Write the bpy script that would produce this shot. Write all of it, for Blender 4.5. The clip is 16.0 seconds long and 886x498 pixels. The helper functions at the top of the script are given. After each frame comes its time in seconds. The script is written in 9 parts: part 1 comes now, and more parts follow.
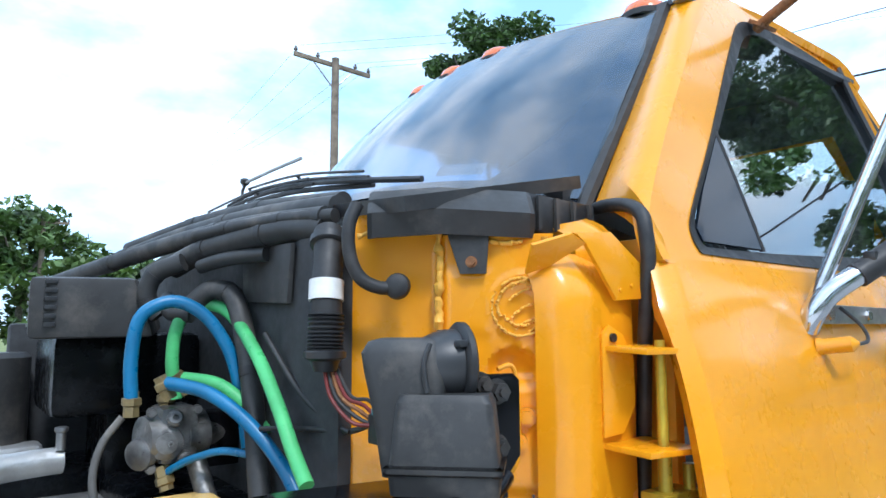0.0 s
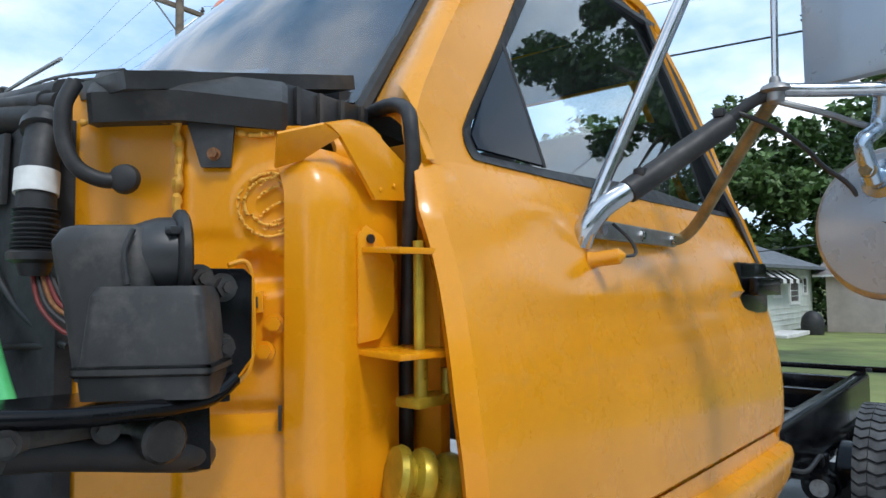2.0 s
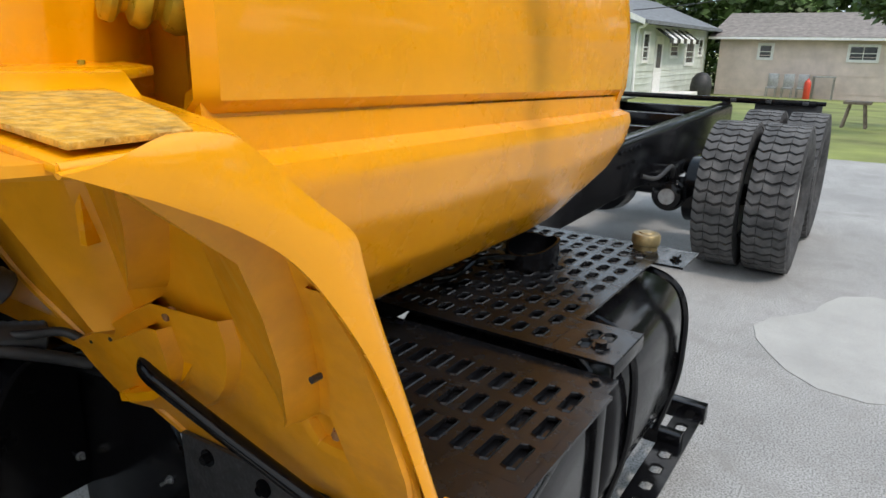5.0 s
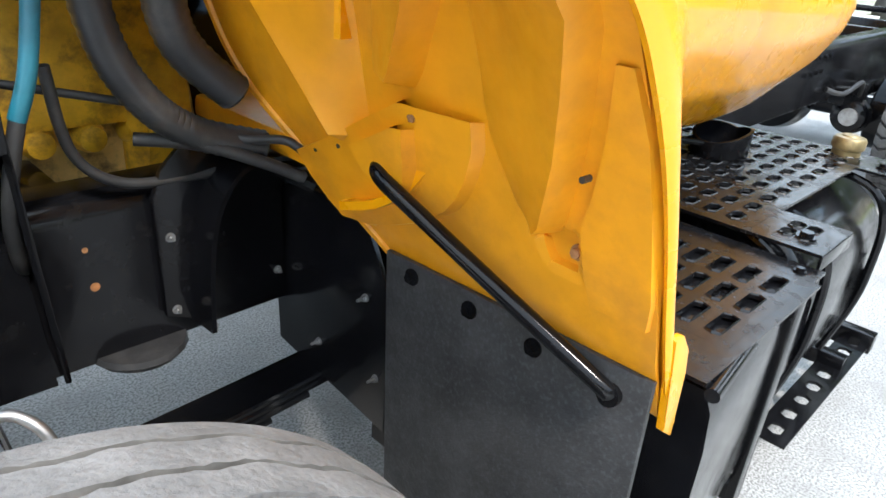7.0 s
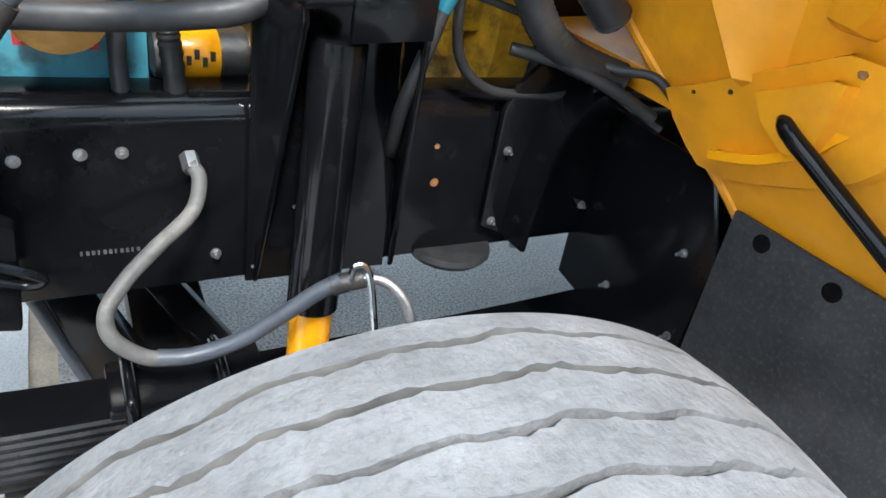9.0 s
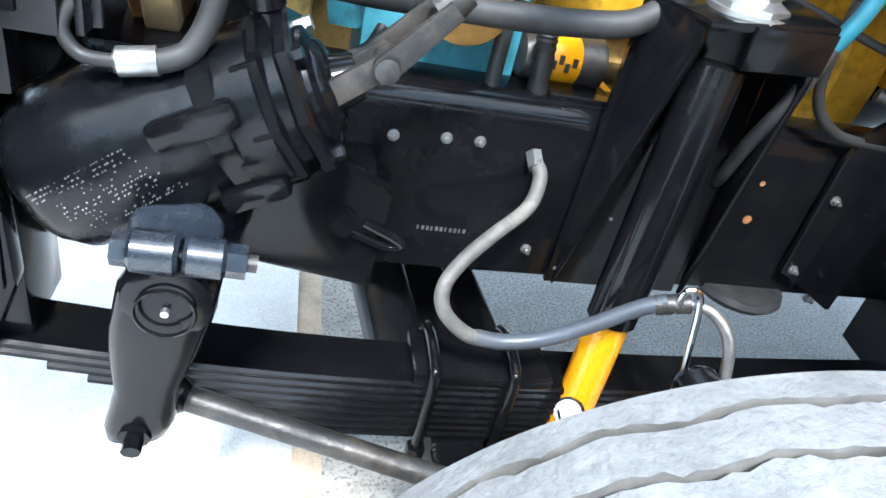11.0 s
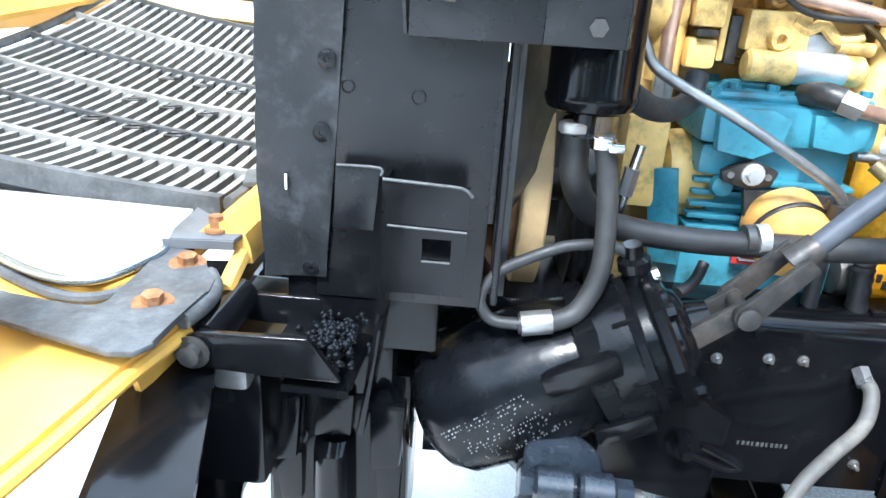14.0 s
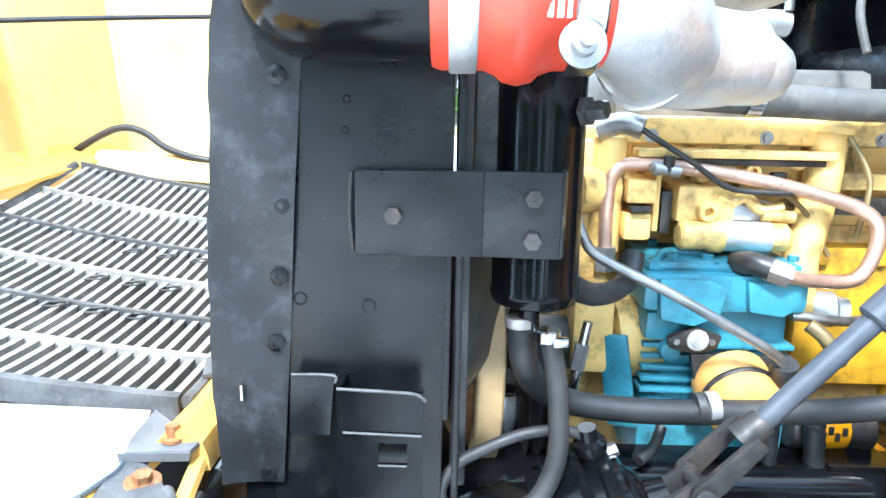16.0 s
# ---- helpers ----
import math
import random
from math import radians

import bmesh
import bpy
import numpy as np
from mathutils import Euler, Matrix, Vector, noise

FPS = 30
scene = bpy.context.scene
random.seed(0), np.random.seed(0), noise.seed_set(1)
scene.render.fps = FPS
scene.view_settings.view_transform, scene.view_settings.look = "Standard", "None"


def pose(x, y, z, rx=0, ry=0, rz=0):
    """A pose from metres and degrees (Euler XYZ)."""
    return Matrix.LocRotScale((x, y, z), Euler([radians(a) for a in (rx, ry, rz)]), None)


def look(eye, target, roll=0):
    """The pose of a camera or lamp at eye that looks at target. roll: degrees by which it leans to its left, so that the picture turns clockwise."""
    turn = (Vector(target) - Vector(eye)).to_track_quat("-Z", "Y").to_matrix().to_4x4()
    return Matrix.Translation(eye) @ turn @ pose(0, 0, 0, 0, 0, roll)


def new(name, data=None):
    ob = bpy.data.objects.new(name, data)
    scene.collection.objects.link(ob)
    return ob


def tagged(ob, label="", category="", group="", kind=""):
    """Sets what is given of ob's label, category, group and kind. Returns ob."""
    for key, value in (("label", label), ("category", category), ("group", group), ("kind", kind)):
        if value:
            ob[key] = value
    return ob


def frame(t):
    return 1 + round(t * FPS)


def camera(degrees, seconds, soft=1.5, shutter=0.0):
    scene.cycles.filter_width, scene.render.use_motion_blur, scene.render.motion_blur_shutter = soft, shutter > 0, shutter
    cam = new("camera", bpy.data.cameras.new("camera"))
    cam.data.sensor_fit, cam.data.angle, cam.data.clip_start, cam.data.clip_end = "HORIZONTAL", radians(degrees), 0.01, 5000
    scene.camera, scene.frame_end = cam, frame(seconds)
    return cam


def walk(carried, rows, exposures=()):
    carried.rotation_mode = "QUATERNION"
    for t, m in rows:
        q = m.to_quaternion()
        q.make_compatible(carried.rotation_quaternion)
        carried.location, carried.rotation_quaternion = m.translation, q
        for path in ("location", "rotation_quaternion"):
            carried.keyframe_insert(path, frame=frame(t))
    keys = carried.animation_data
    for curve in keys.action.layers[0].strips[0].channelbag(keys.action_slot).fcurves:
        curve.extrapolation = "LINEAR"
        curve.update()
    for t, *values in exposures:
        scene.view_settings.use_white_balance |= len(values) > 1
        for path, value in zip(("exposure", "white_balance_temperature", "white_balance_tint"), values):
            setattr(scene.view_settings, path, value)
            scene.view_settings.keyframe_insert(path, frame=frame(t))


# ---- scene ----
cam = camera(66.6, 16.0)
PATH = [
    (0, (-0.067, 0.127, 1.611), (1.123, 1.718, 1.838), -0.2),
    (0.5, (-0.037, 0.111, 1.607), (1.233, 1.638, 1.849), -0.4),
    (1, (-0.004, 0.101, 1.591), (1.333, 1.567, 1.845), -0.9),
    (1.5, (0.042, 0.098, 1.562), (1.441, 1.517, 1.732), -0.8),
    (2, (0.083, 0.09, 1.534), (1.579, 1.412, 1.646), -0.7),
    (2.5, (0.135, 0.034, 1.508), (1.743, 1.223, 1.55), -0.8),
    (2.7, (0.161, 0.008, 1.502), (1.797, 1.159, 1.517), -0.3),
    (3, (0.181, -0.018, 1.464), (1.877, 1.042, 1.441), -0.4),
    (3.5, (0.221, -0.048, 1.404), (1.945, 0.952, 1.24), 0.2),
    (4, (0.249, -0.039, 1.355), (1.96, 0.955, 1.065), 0.7),
    (4.5, (0.25, -0.02, 1.301), (1.902, 1.011, 0.847), 0.7),
    (4.7, (0.252, -0.013, 1.278), (1.884, 1.027, 0.771), 0.8),
    (6.8, (0.171, 0.09, 1.14), (1.53, 1.296, 0.303), 4.5),
    (7, (0.155, 0.1, 1.138), (1.481, 1.336, 0.293), 4.8),
    (7.5, (0.114, 0.129, 1.128), (1.36, 1.434, 0.265), 6.2),
    (8, (0.061, 0.162, 1.112), (1.23, 1.492, 0.182), 8.6),
    (8.5, (0.008, 0.199, 1.087), (1.074, 1.56, 0.081), 10.9),
    (9, (-0.049, 0.235, 1.078), (0.872, 1.688, 0.058), 11.4),
    (9.2, (-0.067, 0.243, 1.078), (0.794, 1.726, 0.049), 11.6),
    (11.3, (-0.279, 0.284, 1.037), (0.133, 1.91, -0.052), 13.9),
    (11.5, (-0.296, 0.284, 1.037), (0.067, 1.913, -0.066), 13.3),
    (12, (-0.355, 0.275, 1.034), (-0.138, 1.918, -0.084), 12.3),
    (12.5, (-0.422, 0.257, 1.041), (-0.376, 1.945, -0.031), 9.8),
    (13, (-0.464, 0.241, 1.065), (-0.537, 1.988, 0.093), 6.9),
    (13.5, (-0.476, 0.237, 1.1), (-0.582, 2.045, 0.252), 4.5),
    (14, (-0.467, 0.239, 1.136), (-0.557, 2.099, 0.405), 3.7),
    (14.5, (-0.466, 0.244, 1.162), (-0.55, 2.136, 0.519), 2.9),
    (15, (-0.461, 0.243, 1.189), (-0.536, 2.164, 0.637), 2.1),
    (15.5, (-0.456, 0.244, 1.216), (-0.509, 2.184, 0.73), 1.2),
    (16, (-0.447, 0.245, 1.239), (-0.477, 2.198, 0.813), 1.1),
]
LIGHT = [(0, 0.28, 5900, 9), (1.5, -0.27, 6000, 9), (2.5, -0.35, 6750, 11), (3.5, -0.3, 7400, 15), (4.7, 0.0, 7300, 14), (6.8, 1.3, 6900, 11), (8.0, 1.58, 6700, 10), (9.2, 1.5, 6500, 9), (11.3, 2.1, 6200, 8),
         (12.0, 2.1, 6400, 9), (12.5, 1.7, 6250, 8), (13.1, 1.3, 6050, 8), (13.6, 1.7, 5950, 8), (14.5, 2.1, 5950, 8), (16.0, 2.25, 5850, 7)]
walk(cam, [(t, look(eye, target, roll)) for t, eye, target, roll in PATH], LIGHT)

# ---- world and sun ----
SUN_DIR = Vector((-0.16, -0.56, 0.81)).normalized()
world = bpy.data.worlds.new("sky")
scene.world = world
world.use_nodes = True
wt = world.node_tree
wt.nodes.clear()


def wnode(kind, **sets):
    n = wt.nodes.new(kind)
    for k, v in sets.items():
        n.inputs[k].default_value = v
    return n


sky = wt.nodes.new("ShaderNodeTexSky")
sky.sky_type = "NISHITA"
sky.sun_disc = False
sky.sun_elevation = math.asin(SUN_DIR.z)
sky.sun_rotation = math.atan2(SUN_DIR.x, SUN_DIR.y)
sky.air_density, sky.dust_density = 1.0, 1.6
coord = wt.nodes.new("ShaderNodeTexCoord")
wmap = wt.nodes.new("ShaderNodeMapping")
wmap.inputs["Scale"].default_value = (1.0, 1.0, 2.2)
cloud = wnode("ShaderNodeTexNoise", Scale=2.1, Detail=9.0, Roughness=0.56)
ramp = wt.nodes.new("ShaderNodeValToRGB")
ramp.color_ramp.elements[0].position, ramp.color_ramp.elements[1].position = 0.36, 0.62
ramp.color_ramp.elements[0].color = (0.46, 0.46, 0.46, 1)
white = wt.nodes.new("ShaderNodeMix")
white.data_type = "RGBA"
haze = wt.nodes.new("ShaderNodeMix")
haze.data_type = "RGBA"
haze.inputs[6].default_value, haze.inputs[7].default_value = (4.6, 8.6, 13.0, 1), (11.2, 11.9, 12.8, 1)
spread = wt.nodes.new("ShaderNodeMapRange")
spread.inputs[1].default_value, spread.inputs[2].default_value = 0.45, 1.0
back = wnode("ShaderNodeBackground", Strength=0.15)
wout = wt.nodes.new("ShaderNodeOutputWorld")
wt.links.new(coord.outputs["Generated"], wmap.inputs["Vector"])
wt.links.new(wmap.outputs[0], cloud.inputs["Vector"])
wt.links.new(cloud.outputs[0], ramp.inputs[0])
wt.links.new(ramp.outputs[0], white.inputs[0])
wt.links.new(ramp.outputs[0], spread.inputs[0])
wt.links.new(spread.outputs[0], haze.inputs[0])
wt.links.new(haze.outputs[2], white.inputs[7])
wt.links.new(sky.outputs[0], white.inputs[6])
wt.links.new(white.outputs[2], back.inputs[0])
wt.links.new(back.outputs[0], wout.inputs[0])
sun = new("sun", bpy.data.lights.new("sun", "SUN"))
sun.data.energy, sun.data.angle, sun.data.color = 2.0, radians(8.0), (1.0, 0.98, 0.955)
sun.matrix_world = look(SUN_DIR * 40, (0, 0, 0))

# ---- materials ----
def rgba(c):
    return (*c, 1) if len(c) == 3 else c


def material(name, base, rough=0.5, metal=0.0, scale=8.0, vary=0.12, fine=0.0, bump=0.0, bscale=60.0, coat=0.0,
             stain=None, stain_amount=0.0, stain_scale=3.0, rvary=0.12, spec=0.5, grit=(0.25, 0.6)):
    """A painted or bare surface: base colour with broad and fine variation, stains of a second colour, relief."""
    m = bpy.data.materials.new(name)
    m.use_nodes = True
    t = m.node_tree
    b = t.nodes["Principled BSDF"]
    L = t.links.new
    tc = t.nodes.new("ShaderNodeTexCoord")
    geo = tc.outputs["Object"]

    def noise_tex(s, detail=5.0, roughn=0.6):
        n = t.nodes.new("ShaderNodeTexNoise")
        n.inputs["Scale"].default_value, n.inputs["Detail"].default_value, n.inputs["Roughness"].default_value = s, detail, roughn
        L(geo, n.inputs["Vector"])
        return n

    def mix(fac, a, c, blend="MIX"):
        n = t.nodes.new("ShaderNodeMix")
        n.data_type, n.blend_type = "RGBA", blend
        for sock, v in ((n.inputs[0], fac), (n.inputs[6], a), (n.inputs[7], c)):
            if isinstance(v, (int, float)):
                sock.default_value = v
            elif isinstance(v, tuple):
                sock.default_value = rgba(v)
            else:
                L(v, sock)
        return n.outputs[2]

    def span(src, lo, hi, a=0.3, c=0.7):
        n = t.nodes.new("ShaderNodeMapRange")
        n.inputs[1].default_value, n.inputs[2].default_value, n.inputs[3].default_value, n.inputs[4].default_value = a, c, lo, hi
        L(src, n.inputs[0])
        return n.outputs[0]

    broad = noise_tex(scale)
    dark = tuple(max(0, v * (1 - vary * 2)) for v in base)
    light = tuple(min(1, v * (1 + vary)) for v in base)
    col = mix(span(broad.outputs[0], 0, 1), dark, light)
    if fine:
        grain = noise_tex(bscale * 2.2, 3.0)
        col = mix(span(grain.outputs[0], fine, 0, *grit), col, tuple(v * 0.25 for v in base))
    if stain:
        st = noise_tex(stain_scale, 8.0, 0.68)
        col = mix(span(st.outputs[0], 0, stain_amount, 0.5, 0.68), col, stain)
    L(col, b.inputs["Base Color"])
    L(span(noise_tex(scale * 3.1).outputs[0], max(0.02, rough - rvary), min(1, rough + rvary)), b.inputs["Roughness"])
    b.inputs["Metallic"].default_value = metal
    b.inputs["Specular IOR Level"].default_value = spec
    b.inputs["Coat Weight"].default_value = coat
    b.inputs["Coat Roughness"].default_value = 0.08
    if bump:
        bn = t.nodes.new("ShaderNodeBump")
        bn.inputs["Strength"].default_value, bn.inputs["Distance"].default_value = bump, 0.004
        L(noise_tex(bscale, 6.0).outputs[0], bn.inputs["Height"])
        L(bn.outputs[0], b.inputs["Normal"])
    return m


def glass(name, tint, rough=0.02, ior=1.45):
    m = bpy.data.materials.new(name)
    m.use_nodes = True
    b = m.node_tree.nodes["Principled BSDF"]
    b.inputs["Base Color"].default_value = rgba(tint)
    b.inputs["Roughness"].default_value = rough
    b.inputs["Transmission Weight"].default_value = 1.0
    b.inputs["IOR"].default_value = ior
    return m


YELLOW = material("yellow_paint", (0.80, 0.319, 0.004), 0.28, scale=3, vary=0.05, coat=0.35, bump=0.015, bscale=14, rvary=0.05, spec=0.4)
YELLOW_IN = material("yellow_paint_underside", (0.77, 0.308, 0.009), 0.40, scale=6, vary=0.10, bump=0.10, bscale=30,
                     stain=(0.42, 0.16, 0.02), stain_amount=0.5, stain_scale=5)
TAN_CAP = material("tan_plastic_cap", (0.70, 0.37, 0.10), 0.5, scale=20, vary=0.15, bump=0.15, stain=(0.40, 0.20, 0.06), stain_amount=0.5, stain_scale=18)
YELLOW_OLD = material("weathered_yellow_paint", (0.82, 0.44, 0.07), 0.55, scale=7, vary=0.12, bump=0.15, bscale=40,
                      stain=(0.45, 0.30, 0.14), stain_amount=0.6, stain_scale=6)
YELLOW_ENG = material("engine_yellow_paint", (0.86, 0.57, 0.19), 0.42, scale=14, vary=0.15, bump=0.2, bscale=70,
                      stain=(0.07, 0.04, 0.016), stain_amount=0.85, stain_scale=17)
BRASSY = material("zinc_yellow_plating", (0.46, 0.34, 0.03), 0.36, 0.4, scale=20, vary=0.2, bump=0.1)
CAULK = material("yellow_seam_sealer", (0.82, 0.42, 0.05), 0.55, scale=30, vary=0.15, bump=0.5, bscale=50)
BLACK = material("gloss_black_paint", (0.0045, 0.0046, 0.0056), 0.15, scale=6, vary=0.2, bump=0.05, bscale=30,
                 stain=(0.012, 0.0118, 0.012), stain_amount=0.35, stain_scale=22, rvary=0.06, spec=0.21)
PLATE = material("satin_black_plate", (0.006, 0.0064, 0.0078), 0.22, scale=9, vary=0.3, bump=0.06, bscale=60, stain=(0.012, 0.0115, 0.011), stain_amount=0.4, stain_scale=14, spec=0.34)
# black paint with a bluish sky sheen put into its base colour and blotches
SHEEN = material("black_paint_blue_sheen", (0.016, 0.021, 0.029), 0.24, scale=14, vary=0.25, bump=0.06, bscale=70, stain=(0.035, 0.042, 0.052), stain_amount=0.5, stain_scale=20, spec=0.6)
# steel mirror backs; the blue-grey base colour carries the reflected sky
DISC_BACK = material("sky_tinted_mirror_back", (0.36, 0.43, 0.51), 0.30, 0.25, scale=6, vary=0.06, rvary=0.05)
SATIN = material("satin_black_sheet_metal", (0.0065, 0.007, 0.0085), 0.30, scale=6, vary=0.25, bump=0.05, bscale=40, stain=(0.018, 0.019, 0.022), stain_amount=0.4, stain_scale=9, rvary=0.10, spec=0.34)
BLACK_ROUGH = material("rough_cast_black", (0.0045, 0.0052, 0.0066), 0.24, scale=12, vary=0.3, bump=0.05, bscale=160, spec=0.20)
PLASTIC = material("black_plastic", (0.028, 0.029, 0.031), 0.42, scale=10, vary=0.25, bump=0.06, bscale=80,
                   stain=(0.16, 0.14, 0.12), stain_amount=0.35, stain_scale=6)
DUSTY = material("dusty_black_plastic", (0.033, 0.033, 0.033), 0.58, scale=8, vary=0.25, bump=0.06, bscale=80,
                 stain=(0.15, 0.13, 0.11), stain_amount=0.5, stain_scale=9)
RUBBER = material("black_rubber", (0.022, 0.022, 0.023), 0.55, scale=14, vary=0.25, bump=0.12, bscale=60,
                  stain=(0.085, 0.078, 0.07), stain_amount=0.35, stain_scale=8)
SHAFT = material("blue_grey_shaft", (0.055, 0.062, 0.075), 0.38, scale=16, vary=0.2, bump=0.08, stain=(0.11, 0.11, 0.115), stain_amount=0.4, stain_scale=9)
RUBBER_PALE = material("greyed_rubber_hose", (0.105, 0.10, 0.092), 0.62, scale=20, vary=0.25, bump=0.1, bscale=90,
                       stain=(0.30, 0.27, 0.23), stain_amount=0.5, stain_scale=14)
BAFFLE = material("black_rubber_baffle", (0.012, 0.0128, 0.0145), 0.42, scale=9, vary=0.35, bump=0.25, bscale=110, stain=(0.060, 0.064, 0.070), stain_amount=0.55, stain_scale=24)
FLAP = material("scuffed_rubber_flap", (0.030, 0.030, 0.031), 0.6, scale=9, vary=0.3, bump=0.3, bscale=150, fine=0.3,
                stain=(0.075, 0.08, 0.088), stain_amount=0.5, stain_scale=130)
# groove bottoms, a darker tone than the tread
GROOVE = material("darker_tyre_groove", (0.135, 0.128, 0.118), 0.9, scale=20, vary=0.3, bump=0.4)
TREAD = material("dusty_tyre_rubber", (0.178, 0.175, 0.172), 0.85, scale=18, vary=0.16, bump=1.0, bscale=75, fine=0.35, grit=(0.28, 0.52),
                 stain=(0.145, 0.142, 0.136), stain_amount=0.55, stain_scale=16)
BRUSHED = material("pale_brushed_steel", (0.40, 0.48, 0.57), 0.26, 0.9, scale=6, vary=0.06, rvary=0.05)
DRIVE_TREAD = material("worn_drive_tread", (0.075, 0.075, 0.076), 0.8, scale=10, vary=0.3, bump=0.3, bscale=90, stain=(0.16, 0.155, 0.15), stain_amount=0.5, stain_scale=9)
TYRE = material("black_tyre_rubber", (0.035, 0.035, 0.037), 0.72, scale=10, vary=0.3, bump=0.3, bscale=90,
                stain=(0.10, 0.095, 0.09), stain_amount=0.5, stain_scale=12)
CHROME = material("polished_steel", (0.62, 0.63, 0.65), 0.16, 1.0, scale=12, vary=0.12, bump=0.04)
STEEL = material("dull_steel", (0.42, 0.42, 0.42), 0.42, 0.9, scale=18, vary=0.2, bump=0.15, bscale=90,
                 stain=(0.20, 0.15, 0.11), stain_amount=0.4, stain_scale=14)
ALU = material("cast_aluminium", (0.72, 0.72, 0.71), 0.40, 0.75, scale=14, vary=0.12, bump=0.3, bscale=130,
               stain=(0.35, 0.33, 0.30), stain_amount=0.4, stain_scale=12)
IRON = material("dark_greased_iron", (0.058, 0.055, 0.053), 0.42, 0.5, scale=16, vary=0.3, bump=0.35, bscale=80,
                stain=(0.17, 0.13, 0.10), stain_amount=0.4, stain_scale=22)
MIRROR = material("convex_mirror_glass", (0.66, 0.74, 0.79), 0.05, 1.0, scale=5, vary=0.03, rvary=0.02)
RUST = material("rusty_bolt_steel", (0.30, 0.13, 0.05), 0.7, 0.3, scale=40, vary=0.3, bump=0.4, bscale=120,
                stain=(0.50, 0.30, 0.16), stain_amount=0.6, stain_scale=60)
COPPER = material("copper_pipe", (0.70, 0.47, 0.36), 0.36, 0.75, scale=18, vary=0.15, stain=(0.35, 0.25, 0.18), stain_amount=0.5, stain_scale=20)
TEAL = material("turquoise_paint", (0.055, 0.26, 0.335), 0.36, scale=14, vary=0.14, bump=0.15, bscale=60,
                stain=(0.025, 0.045, 0.05), stain_amount=0.75, stain_scale=17)
BLUE_HOSE = material("blue_nylon_hose", (0.012, 0.16, 0.33), 0.34, scale=20, vary=0.12)
GREEN_HOSE = material("green_nylon_hose", (0.10, 0.50, 0.17), 0.36, scale=20, vary=0.12)
TEAL_HOSE = material("dull_teal_nylon", (0.010, 0.115, 0.16), 0.42, scale=20, vary=0.15)
ENGINE_SIDE = material("dirty_engine_yellow", (0.74, 0.40, 0.025), 0.40, scale=14, vary=0.2, bump=0.2, bscale=60, stain=(0.06, 0.035, 0.012), stain_amount=0.8, stain_scale=13)
WIRE_RED = material("dusty_red_wire", (0.16, 0.018, 0.015), 0.5, scale=30, vary=0.2)
RED_HOSE = material("red_silicone_hose", (0.62, 0.060, 0.030), 0.40, scale=18, vary=0.1, bump=0.08)
ORANGE_LENS = material("amber_lens", (0.72, 0.16, 0.04), 0.25, scale=14, vary=0.12, coat=0.4)
WHITE = material("white_label", (0.75, 0.75, 0.72), 0.5, scale=30, vary=0.1)
LENS_BACK = material("yellowed_lamp_housing", (0.40, 0.385, 0.345), 0.5, scale=9, vary=0.12, stain=(0.45, 0.40, 0.30), stain_amount=0.4, stain_scale=7)
RED_LABEL = material("red_label", (0.42, 0.03, 0.03), 0.4, scale=30, vary=0.1)
GRIT = material("worn_anti_slip_pad", (0.80, 0.40, 0.04), 0.8, scale=60, vary=0.3, bump=1.0, bscale=230, fine=0.25,
                stain=(0.78, 0.50, 0.16), stain_amount=0.8, stain_scale=95)
SEAT = material("dark_seat_cloth", (0.035, 0.037, 0.04), 0.8, scale=20, vary=0.2, bump=0.1)
TRIM_IN = material("grey_cab_trim", (0.10, 0.105, 0.115), 0.7, scale=10, vary=0.15)
GLASS = glass("clear_glass", (0.80, 0.90, 0.93), 0.01, 1.65)
DULL_BRASS = material("dull_brass", (0.33, 0.25, 0.12), 0.45, 0.6, scale=25, vary=0.25, bump=0.2, stain=(0.16, 0.13, 0.09), stain_amount=0.6, stain_scale=30)
# yellow hood inside with the overexposed glare put into a paler base colour
HOOD_IN = material("glare_paled_hood_inside", (0.86, 0.58, 0.22), 0.6, scale=5, vary=0.12, bump=0.12, bscale=40, stain=(0.62, 0.36, 0.12), stain_amount=0.5, stain_scale=5)
PALE_SLAT = material("grey_grille_plastic", (0.27, 0.26, 0.238), 0.5, scale=12, vary=0.2, bump=0.1,
                     stain=(0.52, 0.50, 0.46), stain_amount=0.5, stain_scale=8)
GREY_PAD = material("grey_rubber_sheet", (0.088, 0.09, 0.092), 0.6, scale=18, vary=0.3, bump=0.25, bscale=110, fine=0.3,
                    stain=(0.17, 0.17, 0.165), stain_amount=0.35, stain_scale=50)
GREY_PLATE = material("grey_bracket_plate", (0.11, 0.112, 0.115), 0.5, scale=16, vary=0.15, bump=0.1)
WOOD = material("weathered_pole_wood", (0.20, 0.155, 0.115), 0.85, scale=5, vary=0.25, bump=0.4, bscale=30)
BARK = material("grey_bark", (0.17, 0.145, 0.12), 0.9, scale=5, vary=0.3, bump=0.9, bscale=18)
LEAF = material("summer_leaves", (0.065, 0.13, 0.026), 0.55, scale=0.9, vary=0.38, rvary=0.1)
LEAF_B = material("pale_leaves", (0.095, 0.165, 0.04), 0.55, scale=1.1, vary=0.35)
SIDING = material("pale_green_siding", (0.56, 0.60, 0.55), 0.7, scale=1.5, vary=0.08)
SIDING_B = material("beige_stucco", (0.66, 0.545, 0.485), 0.8, scale=1.5, vary=0.1, bump=0.2)
ROOF = material("grey_shingles", (0.21, 0.19, 0.175), 0.9, scale=4, vary=0.2, bump=0.6, bscale=30)
ROOF_DARK = material("blue_grey_shingles", (0.16, 0.175, 0.19), 0.9, scale=4, vary=0.2, bump=0.6, bscale=30)
WHITE_TRIM = material("white_house_trim", (0.74, 0.74, 0.72), 0.6, scale=6, vary=0.06)
